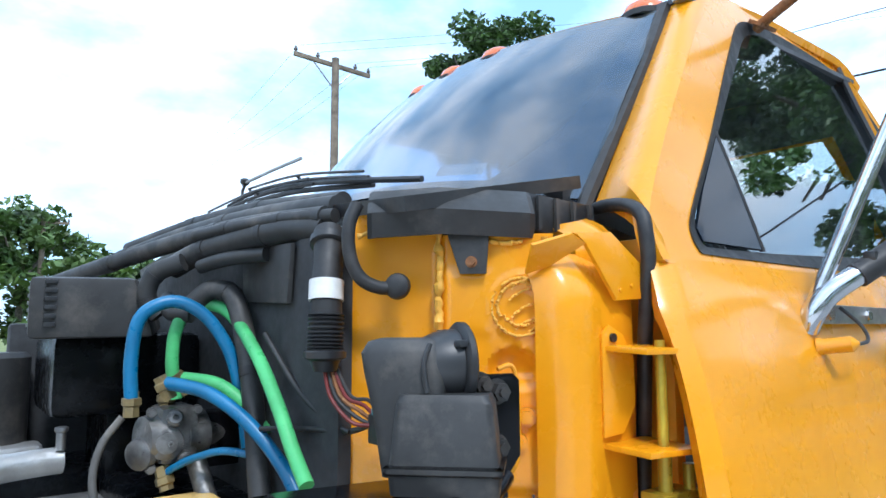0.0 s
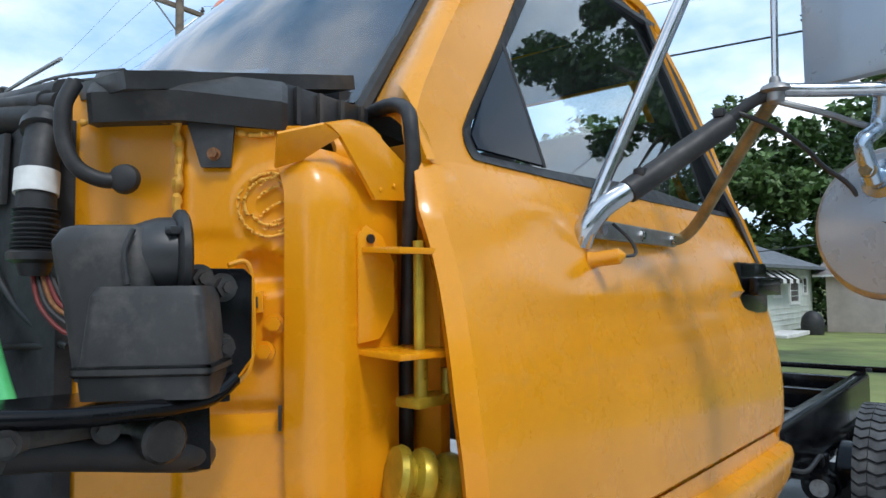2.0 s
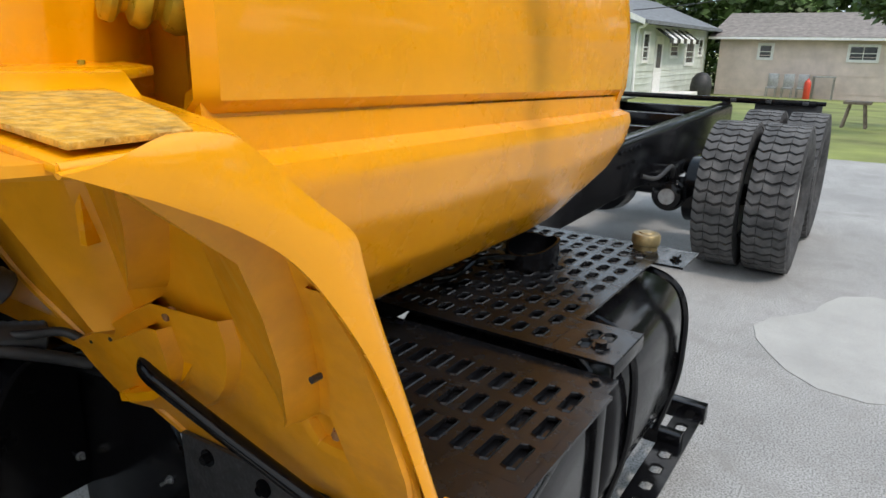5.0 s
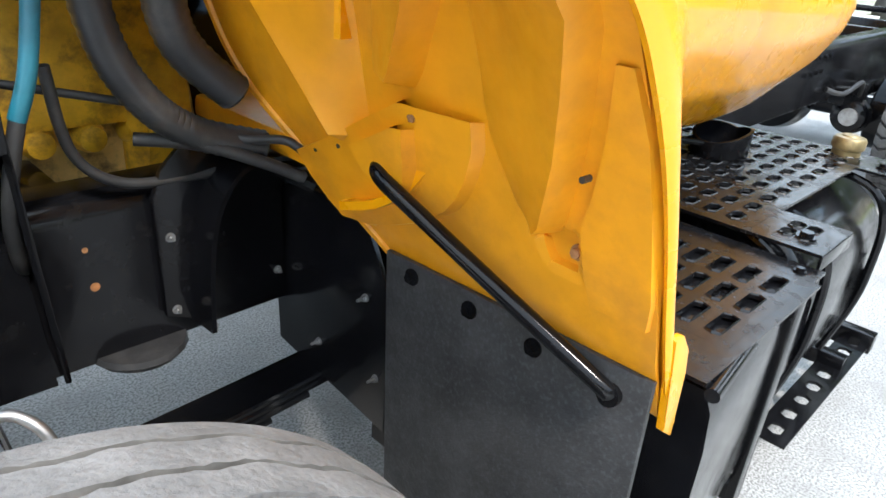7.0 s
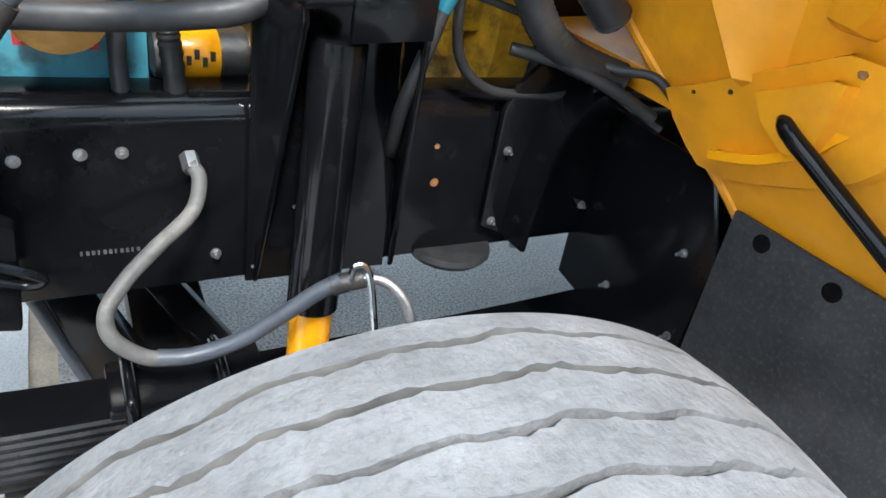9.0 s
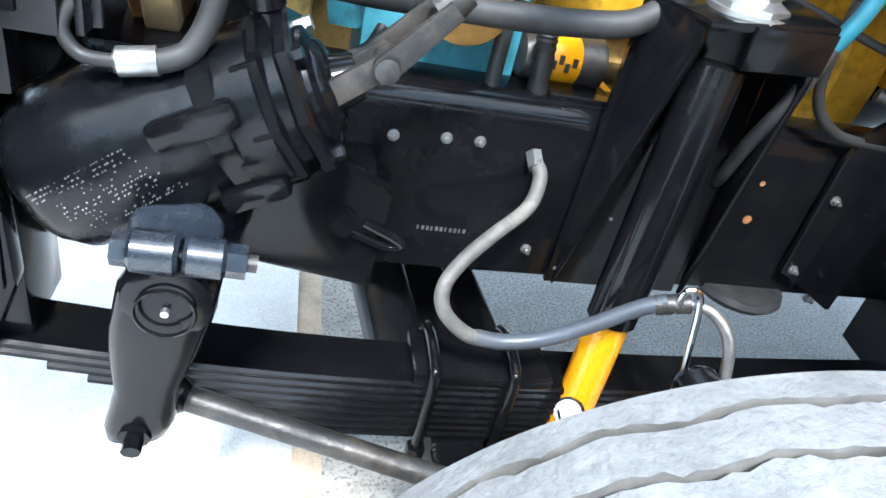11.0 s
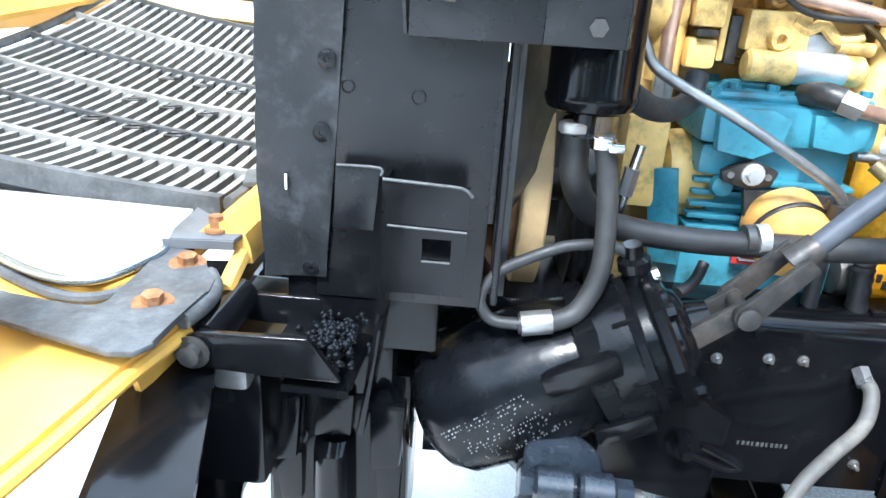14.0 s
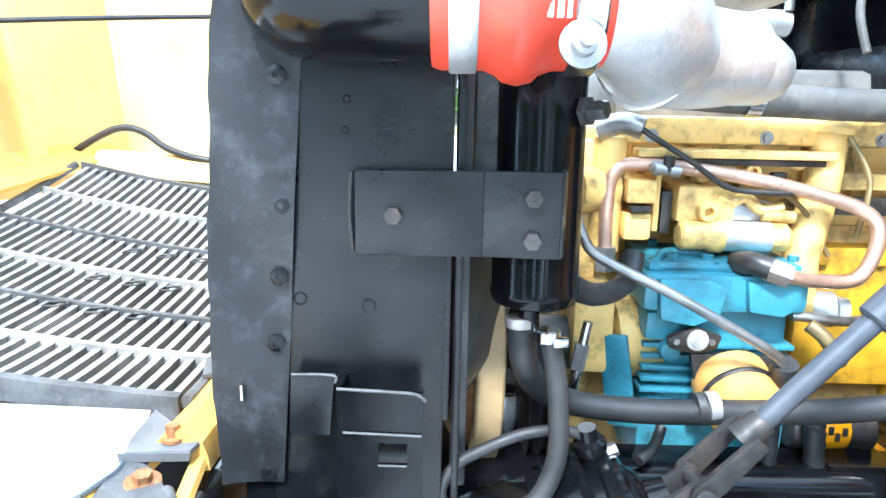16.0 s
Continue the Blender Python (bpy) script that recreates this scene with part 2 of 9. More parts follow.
PANE_DARK = material("dark_window_pane", (0.03, 0.035, 0.04), 0.08, scale=6, vary=0.2)
GRASS = material("mown_grass", (0.20, 0.235, 0.066), 0.9, scale=0.5, vary=0.3, bump=1.0, bscale=14,
                 stain=(0.23, 0.22, 0.09), stain_amount=0.6, stain_scale=0.9)
ASPHALT = material("weathered_asphalt", (0.40, 0.40, 0.392), 0.9, scale=0.9, vary=0.16, bump=1.0, bscale=70, fine=0.75, grit=(0.40, 0.56),
                   stain=(0.22, 0.215, 0.205), stain_amount=0.75, stain_scale=5.5)
CONCRETE = material("pale_concrete", (0.78, 0.76, 0.73), 0.85, scale=2.2, vary=0.1, bump=0.5, bscale=120, fine=0.35,
                    stain=(0.48, 0.46, 0.43), stain_amount=0.4, stain_scale=2.5)
PATCH = material("pale_asphalt_patch", (0.40, 0.40, 0.385), 0.9, scale=2, vary=0.1, bump=0.7, bscale=140, fine=0.4)
SPECKLED = material("speckled_old_concrete", (0.56, 0.53, 0.48), 0.9, scale=5, vary=0.15, bump=0.8, bscale=60, fine=0.85, grit=(0.36, 0.50), stain=(0.24, 0.22, 0.19), stain_amount=0.7, stain_scale=9)
GREY_CAST = material("dusty_grey_casting", (0.15, 0.147, 0.14), 0.55, scale=9, vary=0.25, bump=0.3, bscale=70, stain=(0.30, 0.28, 0.25), stain_amount=0.5, stain_scale=8)
VALVE = material("oily_grey_valve_metal", (0.20, 0.195, 0.19), 0.38, 0.55, scale=24, vary=0.3, bump=0.3, bscale=90, stain=(0.05, 0.045, 0.04), stain_amount=0.7, stain_scale=26)
OCHRE = material("ochre_stained_joint", (0.62, 0.49, 0.36), 0.9, scale=9, vary=0.2, bump=0.8, bscale=110, fine=0.3)
CERAMIC = material("glazed_insulator", (0.10, 0.08, 0.07), 0.3, scale=20, vary=0.2)
WIRE = material("dark_cable", (0.03, 0.03, 0.032), 0.6, scale=20, vary=0.2)

# ---- building helpers ----
def thing(name, label, category, at=(0, 0, 0), group="", kind=""):
    ob = new(name)
    ob.location = at
    ob.empty_display_size = 0.1
    return tagged(ob, label, category, group, kind)


def finish(bm, name, mat, smooth=True, angle=38):
    me = bpy.data.meshes.new(name)
    bmesh.ops.recalc_face_normals(bm, faces=bm.faces[:])
    if smooth:
        lim = radians(angle)
        for f in bm.faces:
            f.smooth = True
        for e in bm.edges:
            if len(e.link_faces) == 2 and e.calc_face_angle(0) > lim:
                e.smooth = False
    bm.to_mesh(me)
    bm.free()
    me.materials.append(mat)
    return me


def part(name, bm, mat, parent=None, label="", smooth=True, angle=38):
    """One mesh object, built in world places, under a thing or a part."""
    ob = new(name, finish(bm, name, mat, smooth, angle))
    if parent is not None:
        ob.parent = parent
        off = parent.location.copy()
        p = parent.parent
        while p is not None:
            off += p.location
            p = p.parent
        ob.location = -off
    return tagged(ob, label)


def solo(name, bm, mat, label, category, group="", kind="", smooth=True, angle=38):
    return tagged(part(name, bm, mat, None, "", smooth, angle), label, category, group, kind)


def axes(d):
    d = Vector(d).normalized()
    a = Vector((0, 0, 1)) if abs(d.z) < 0.9 else Vector((1, 0, 0))
    u = d.cross(a).normalized()
    return d, u, d.cross(u).normalized()


def ring(bm, c, u, v, r, n, rv=None):
    rv = r if rv is None else rv
    return [bm.verts.new(Vector(c) + u * (r * math.cos(2 * math.pi * i / n)) + v * (rv * math.sin(2 * math.pi * i / n))) for i in range(n)]


def skin(bm, rings, closed=True, cap=True):
    n = len(rings[0])
    for a, b in zip(rings, rings[1:]):
        for i in range(n if closed else n - 1):
            j = (i + 1) % n
            bm.faces.new((a[i], a[j], b[j], b[i]))
    if cap and closed:
        bm.faces.new(rings[0][::-1])
        bm.faces.new(rings[-1])
    return bm


def BM():
    return bmesh.new()


def cyl(p0, p1, r0, r1=None, n=20, bm=None, bev=0.0):
    bm = bm or BM()
    r1 = r0 if r1 is None else r1
    p0, p1 = Vector(p0), Vector(p1)
    d, u, v = axes(p1 - p0)
    rs = []
    if bev:
        rs.append(ring(bm, p0, u, v, r0 - bev, n))
        rs.append(ring(bm, p0 + d * bev, u, v, r0, n))
        rs.append(ring(bm, p1 - d * bev, u, v, r1, n))
        rs.append(ring(bm, p1, u, v, r1 - bev, n))
    else:
        rs = [ring(bm, p0, u, v, r0, n), ring(bm, p1, u, v, r1, n)]
    return skin(bm, rs)


def turn(p0, d, prof, n=24, bm=None):
    """A turned body: prof is (way along d, radius) from end to end."""
    bm = bm or BM()
    d, u, v = axes(d)
    return skin(bm, [ring(bm, Vector(p0) + d * a, u, v, max(r, 0.0004), n) for a, r in prof])


def box(lo, hi, bev=0.004, bm=None, m=None):
    bm = bm or BM()
    g = bmesh.ops.create_cube(bm, size=1.0)
    vs = g["verts"]
    lo, hi = Vector(lo), Vector(hi)
    mat = Matrix.Translation((lo + hi) / 2) @ Matrix.Diagonal((*(hi - lo), 1))
    if m is not None:
        mat = m @ mat
    bmesh.ops.transform(bm, matrix=mat, verts=vs)
    if bev:
        es = list({e for v in vs for e in v.link_edges})
        bmesh.ops.bevel(bm, geom=es, offset=bev, segments=2, affect="EDGES", profile=0.6)
    return bm


def plate(points, thick, bev=0.0, bm=None):
    """A flat polygon in space, thickened along its normal on both sides."""
    bm = bm or BM()
    ps = [Vector(p) for p in points]
    nrm = Vector((0, 0, 0))
    for a, b in zip(ps, ps[1:] + ps[:1]):
        nrm += (a - ps[0]).cross(b - ps[0])
    nrm.normalize()
    a = [bm.verts.new(p + nrm * thick / 2) for p in ps]
    b = [bm.verts.new(p - nrm * thick / 2) for p in ps]
    fs = [bm.faces.new(a), bm.faces.new(b[::-1])]
    for i in range(len(ps)):
        j = (i + 1) % len(ps)
        fs.append(bm.faces.new((a[j], a[i], b[i], b[j])))
    if bev:
        es = list({e for f in fs for e in f.edges})
        bmesh.ops.bevel(bm, geom=es, offset=bev, segments=2, affect="EDGES", profile=0.6)
    return bm


def smooth_path(pts, sub=8):
    ps = [Vector(p) for p in pts]
    if len(ps) == 2:
        return ps
    out = []
    for i in range(len(ps) - 1):
        a, b, c, d = ps[max(i - 1, 0)], ps[i], ps[i + 1], ps[min(i + 2, len(ps) - 1)]
        for k in range(sub):
            t = k / sub
            out.append(0.5 * (2 * b + (c - a) * t + (2 * a - 5 * b + 4 * c - d) * t * t + (3 * b - a - 3 * c + d) * t ** 3))
    return out + [ps[-1]]


def tube(pts, r, n=12, sub=8, bm=None, ribs=0.0, taper=None):
    """A hose or pipe along a smooth path. ribs: every second ring is that much wider."""
    bm = bm or BM()
    ps = smooth_path(pts, sub)
    rings, u = [], None
    for i, p in enumerate(ps):
        d = (ps[min(i + 1, len(ps) - 1)] - ps[max(i - 1, 0)]).normalized()
        u = axes(d)[1] if u is None else (u - d * u.dot(d)).normalized()
        k = r if taper is None else r + (taper - r) * i / (len(ps) - 1)
        rings.append(ring(bm, p, u, d.cross(u), k + (ribs if i % 2 else 0), n))
    return skin(bm, rings)


def sheet(fn, nu, nv, thick=0.0, bm=None):
    """A curved panel fn(u, v), u and v from 0 to 1, with a thickness."""
    bm = bm or BM()
    P = [[Vector(fn(i / nu, j / nv)) for j in range(nv + 1)] for i in range(nu + 1)]
    A = [[bm.verts.new(p) for p in row] for row in P]
    for i in range(nu):
        for j in range(nv):
            bm.faces.new((A[i][j], A[i + 1][j], A[i + 1][j + 1], A[i][j + 1]))
    if thick:
        B = []
        for i in range(nu + 1):
            row = []
            for j in range(nv + 1):
                du = P[min(i + 1, nu)][j] - P[max(i - 1, 0)][j]
                dv = P[i][min(j + 1, nv)] - P[i][max(j - 1, 0)]
                nn = du.cross(dv)
                row.append(bm.verts.new(P[i][j] - (nn.normalized() * thick if nn.length > 1e-9 else Vector((0, 0, 0)))))
            B.append(row)
        for i in range(nu):
            for j in range(nv):
                bm.faces.new((B[i][j + 1], B[i + 1][j + 1], B[i + 1][j], B[i][j]))
        edge = [(i, 0) for i in range(nu)] + [(nu, j) for j in range(nv)] + [(i, nv) for i in range(nu, 0, -1)] + [(0, j) for j in range(nv, 0, -1)]
        for (i, j), (k, l) in zip(edge, edge[1:] + edge[:1]):
            bm.faces.new((A[k][l], A[i][j], B[i][j], B[k][l]))
    return bm


def hexbolt(p, d, r=0.009, h=0.009, washer=0.0, stud=0.0):
    """A hexagon bolt head on a washer at p, pointing along d."""
    bm = BM()
    p, d = Vector(p), Vector(d).normalized()
    p = p - d * 0.003
    if washer:
        cyl(p, p + d * 0.005, washer, n=14, bm=bm)
    cyl(p + d * 0.003, p + d * (0.003 + h), r, n=6, bm=bm)
    if stud:
        cyl(p, p + d * stud, r * 0.55, n=8, bm=bm)
    return bm


def poly_ring(outer, inner, thick, bm=None):
    """A frame between two loops of the same count, with thickness towards +y."""
    bm = bm or BM()
    n = len(outer)
    dv = Vector((0, thick, 0))
    o, i2 = [bm.verts.new(p) for p in outer], [bm.verts.new(p) for p in inner]
    ob_, ib = [bm.verts.new(Vector(p) + dv) for p in outer], [bm.verts.new(Vector(p) + dv) for p in inner]
    for k in range(n):
        j = (k + 1) % n
        bm.faces.new((o[k], o[j], i2[j], i2[k]))
        bm.faces.new((ob_[j], ob_[k], ib[k], ib[j]))
        bm.faces.new((o[j], o[k], ob_[k], ob_[j]))
        bm.faces.new((i2[k], i2[j], ib[j], ib[k]))
    return bm


def lerp_table(table, v):
    if v <= table[0][0]:
        return table[0][1]
    for (a, p), (b, q) in zip(table, table[1:]):
        if v <= b:
            t = (v - a) / (b - a)
            return p + (q - p) * t
    return table[-1][1]

# ---- ground, houses, trees, poles ----
def lawn(x):
    return -0.03 - max(0.0, min(x, 60.0) - 10.0) * 0.029


bm = BM()
xs = [-600, -60, -26, 9.5, 10.5, 14, 18, 24, 30, 36, 45, 60, 900]
ys = [-600, -60, -20, 0, 20, 60, 600]
g = [[bm.verts.new((x, y, lawn(x))) for y in ys] for x in xs]
for i in range(len(xs) - 1):
    for j in range(len(ys) - 1):
        bm.faces.new((g[i][j], g[i + 1][j], g[i + 1][j + 1], g[i][j + 1]))
solo("ground", bm, GRASS, "mown green lawn with dry yellowish patches", "lawn", kind="structure")


def slab(name, pts, top, thick, mat, label):
    return solo(name, plate([(x, y, top - thick / 2) for x, y in pts], thick), mat, label, "pavement", kind="structure", smooth=False)


slab("road", [(0.04, -14), (10.9, -14), (9.75, 0.6), (8.6, 26), (0.04, 26)], 0.0, 0.10, ASPHALT, "weathered grey asphalt parking surface with coarse stones")
slab("pavement", [(-26, -14), (-0.19, -14), (-0.19, 26), (-26, 26)], 0.002, 0.10, CONCRETE, "pale sunlit concrete driveway slab")
slab("joint", [(-0.19, -14), (-0.135, -14), (-0.135, 26), (-0.19, 26)], -0.002, 0.09, OCHRE, "ochre stained joint between concrete and asphalt")
slab("pavement", [(-0.135, -14), (0.04, -14), (0.04, 26), (-0.135, 26)], 0.001, 0.10, SPECKLED, "speckled strip of old concrete beside the asphalt")
bm = BM()
pts = []
for i in range(26):
    a = 2 * math.pi * i / 26
    rr = 1 + 0.13 * math.sin(3 * a + 1) + 0.08 * math.sin(5 * a)
    pts.append((3.62 + 0.62 * rr * math.cos(a), -0.25 + 0.62 * rr * math.sin(a), 0.003))
# lighter patch with a wavy outline, laid just above the asphalt
slab("patch", [(p[0], p[1]) for p in pts], 0.004, 0.008, PATCH, "pale irregular patch on the asphalt")


def house(name, label, lo, hi, eave, ridge, wall_mat, roof_mat, wins, over=0.45, along="y"):
    """A long low house; wins are (face, centre along the face, sill, width, height, leaves)."""
    h = thing(name, label, "house", (lo[0], lo[1], lo[2]))
    part("wall", box(lo, (hi[0], hi[1], eave), 0), wall_mat, h, smooth=False)
    bm = BM()
    x0, y0, x1, y1 = lo[0] - over, lo[1] - over, hi[0] + over, hi[1] + over
    e = eave - 0.06
    if along == "y":
        xm = (x0 + x1) / 2
        prof = [(x0, e), (x0, e + 0.12), (xm, ridge), (x1, e + 0.12), (x1, e)]
        skin(bm, [[bm.verts.new((x, y, z)) for x, z in prof] for y in (y0, y1)])
        part("fascia", box((x0 - 0.09, y0, e - 0.02), (x0 - 0.004, y1, e + 0.09), 0), WHITE_TRIM, h, "white gutter along the eave", smooth=False)
    else:
        ym = (y0 + y1) / 2
        prof = [(y0, e), (y0, e + 0.12), (ym, ridge), (y1, e + 0.12), (y1, e)]
        skin(bm, [[bm.verts.new((x, y, z)) for y, z in prof] for x in (x0, x1)])
        part("fascia", box((x0, y0 - 0.09, e - 0.02), (x1, y0 - 0.004, e + 0.09), 0), ROOF_DARK, h, "dark gutter along the eave", smooth=False)
        for ya in (y0, y1):
            part("rake_board", plate([(x0 - 0.03, ya, e - 0.06), (x0 - 0.03, ya, e + 0.13), (x0 - 0.03, ym, ridge + 0.01), (x0 - 0.03, ym, ridge - 0.20)], 0.04), WHITE_TRIM, h, "white rake board", smooth=False)
        part("downspout", tube([(x0 + 0.1, y0 - 0.05, e), (x0 + 0.2, y0 + 0.1, e - 0.12), (lo[0] + 0.06, lo[1] - 0.06, e - 0.4), (lo[0] + 0.06, lo[1] - 0.06, lo[2] + 0.02)], 0.05, 8), WHITE_TRIM, h, "white downspout")
    part("roof", bm, roof_mat, h, smooth=False)
    for face, c, sill, w, hh, leaves in wins:
        def place(a0, a1, z0, z1, d0, d1):
            if face == "x":
                return box((lo[0] - d1, a0, z0), (lo[0] - d0, a1, z1), 0)
            return box((a0, lo[1] - d1, z0), (a1, lo[1] - d0, z1), 0)
        win = part("window", place(c - w / 2, c + w / 2, sill, sill + hh, -0.02, 0.01), WHITE_TRIM, h, smooth=False)
        for a, b, z0, z1 in ((c - w / 2 - 0.10, c - w / 2, sill - 0.10, sill + hh + 0.10), (c + w / 2, c + w / 2 + 0.10, sill - 0.10, sill + hh + 0.10),
                             (c - w / 2, c + w / 2, sill + hh, sill + hh + 0.10), (c - w / 2, c + w / 2, sill - 0.10, sill)):
            part("casing", place(a, b, z0, z1, -0.02, 0.06), WHITE_TRIM, win, smooth=False)
        for k in range(leaves):
            a0, a1 = c - w / 2 + w * k / leaves + 0.02, c - w / 2 + w * (k + 1) / leaves - 0.02
            for q in (0, 1):
                part("pane", place(a0, a1, sill + 0.02 + q * hh / 2, sill - 0.02 + (q + 1) * hh / 2, 0.012, 0.02 + 0.012 * q), PANE_DARK, win, smooth=False)
    for k in range(3 if along == "y" else 10):
        z = lo[2] + 0.25 + k * (0.8 if along == "y" else 0.24)
        if along == "y":
            part("band", box((lo[0] - 0.02, lo[1] + 0.02, z), (lo[0] - 0.002, hi[1] - 0.02, z + 0.025), 0), wall_mat, h, smooth=False)
        else:
            part("board", box((lo[0] + 0.02, lo[1] - 0.022, z), (hi[0] - 0.02, lo[1] - 0.002, z + 0.03), 0), wall_mat, h, smooth=False)
            part("gable_board", box((lo[0] - 0.022, lo[1] + 0.02, z), (lo[0] - 0.002, hi[1] - 0.02, z + 0.03), 0), wall_mat, h, smooth=False)
    return h


G36 = lawn(36.0)
house("house", "long low beige stucco bungalow with grey shingle roof", (36.0, -16.0, G36), (44, 7.7, 3.4), 1.86, 3.15, SIDING_B, ROOF,
      [("x", 5.63, 0.97, 0.50, 0.56, 1), ("x", 1.68, 0.96, 1.04, 0.57, 2), ("x", -1.33, 0.94, 0.50, 0.56, 1), ("x", -6.0, 0.94, 1.04, 0.57, 2)])
green = house("house", "pale green sided bungalow with blue-grey roof", (25.2, 8.3, lawn(27)), (36.0, 14.0, 3.4), 2.20, 3.55, SIDING, ROOF_DARK,
              [("y", 26.4, 0.85, 0.62, 0.95, 1), ("y", 30.25, 1.0, 1.1, 0.78, 1), ("y", 32.8, 0.67, 1.3, 1.02, 2), ("y", 34.6, 1.05, 0.6, 0.68, 1)], along="x")
part("door", box((27.65, 8.262, lawn(27) + 0.1), (28.65, 8.297, 1.75), 0), WHITE_TRIM, green, "white storm door", smooth=False)
part("door_light", box((27.85, 8.255, 0.55), (28.45, 8.260, 1.45), 0), PANE_DARK, green, smooth=False)
for k in range(9):
    x = 27.5 + 0.48 * k
    part("awning_strip", plate([(x, 8.28, 2.04), (x + 0.47, 8.28, 2.04), (x + 0.47, 7.72, 1.66), (x, 7.72, 1.66)], 0.03), PANE_DARK if k % 2 == 0 else WHITE_TRIM, green, "striped awning slat", smooth=False)
    part("awning_valance", box((x, 7.69, 1.50), (x + 0.47, 7.715, 1.68), 0), PANE_DARK if k % 2 == 0 else WHITE_TRIM, green, smooth=False)
solo("porch_step", box((27.3, 7.2, lawn(27) - 0.05), (30.6, 8.29, lawn(27) + 0.10), 0.01), CONCRETE, "low pale concrete porch step", "porch step")
for y in (3.75, 4.35, 5.0):
    b = thing("garden_chair", "grey metal garden chair beside the beige house", "chair", (35.0, y, lawn(35)), group="chairs by the house")
    part("seat", box((34.7, y - 0.22, lawn(35) + 0.4), (35.2, y + 0.22, lawn(35) + 0.46), 0.01), STEEL, b)
    part("backrest", box((35.2, y - 0.22, lawn(35) + 0.4), (35.26, y + 0.22, lawn(35) + 1.05), 0.01), STEEL, b)
    for dx in (34.73, 35.17):
        for dy in (-0.19, 0.19):
            part("leg", cyl((dx, y + dy, lawn(35) - 0.01), (dx, y + dy, lawn(35) + 0.41), 0.02, n=8), STEEL, b)
gt = thing("garden_table", "grey metal garden table beside the beige house", "table", (35.2, 2.95, lawn(35)))
part("tabletop", box((34.9, 2.5, lawn(35) + 0.95), (35.5, 3.4, lawn(35) + 1.0), 0.01), STEEL, gt)
for dx in (34.95, 35.45):
    for dy in (2.55, 3.35):
        part("leg", cyl((dx, dy, lawn(35) - 0.01), (dx, dy, lawn(35) + 0.96), 0.025, n=8), STEEL, gt)
solo("gas_bottle", turn((34.6, 3.5, lawn(34.6) - 0.01), (0, 0, 1), [(0, .12), (.03, .14), (.70, .14), (.80, .10), (.84, .05), (.90, .04), (.91, .005)], 16), RED_HOSE, "tall red bottle standing by the house wall", "bottle")
bq = thing("barbecue_grill", "black covered barbecue grill on the lawn", "grill", (31.5, 7.3, lawn(31.5)))
part("cover", turn((31.5, 7.3, lawn(31.5)), (0, 0, 1), [(0, 0.42), (0.4, 0.46), (0.75, 0.40), (0.95, 0.22), (1.0, 0.05)], 16), RUBBER, bq)
st = thing("garden_stool", "small weathered wooden stool on the lawn", "stool", (16.6, 0.7, lawn(16.6)))
part("seat", box((16.35, 0.45, 0.26), (16.85, 0.95, 0.31), 0.01), WOOD, st)
for dx in (-0.18, 0.18):
    for dy in (-0.18, 0.18):
        part("leg", cyl((16.6 + dx * 1.2, 0.7 + dy * 1.2, lawn(16.6) - 0.02), (16.6 + dx * 0.7, 0.7 + dy * 0.7, 0.28), 0.03, n=8), WOOD, st)


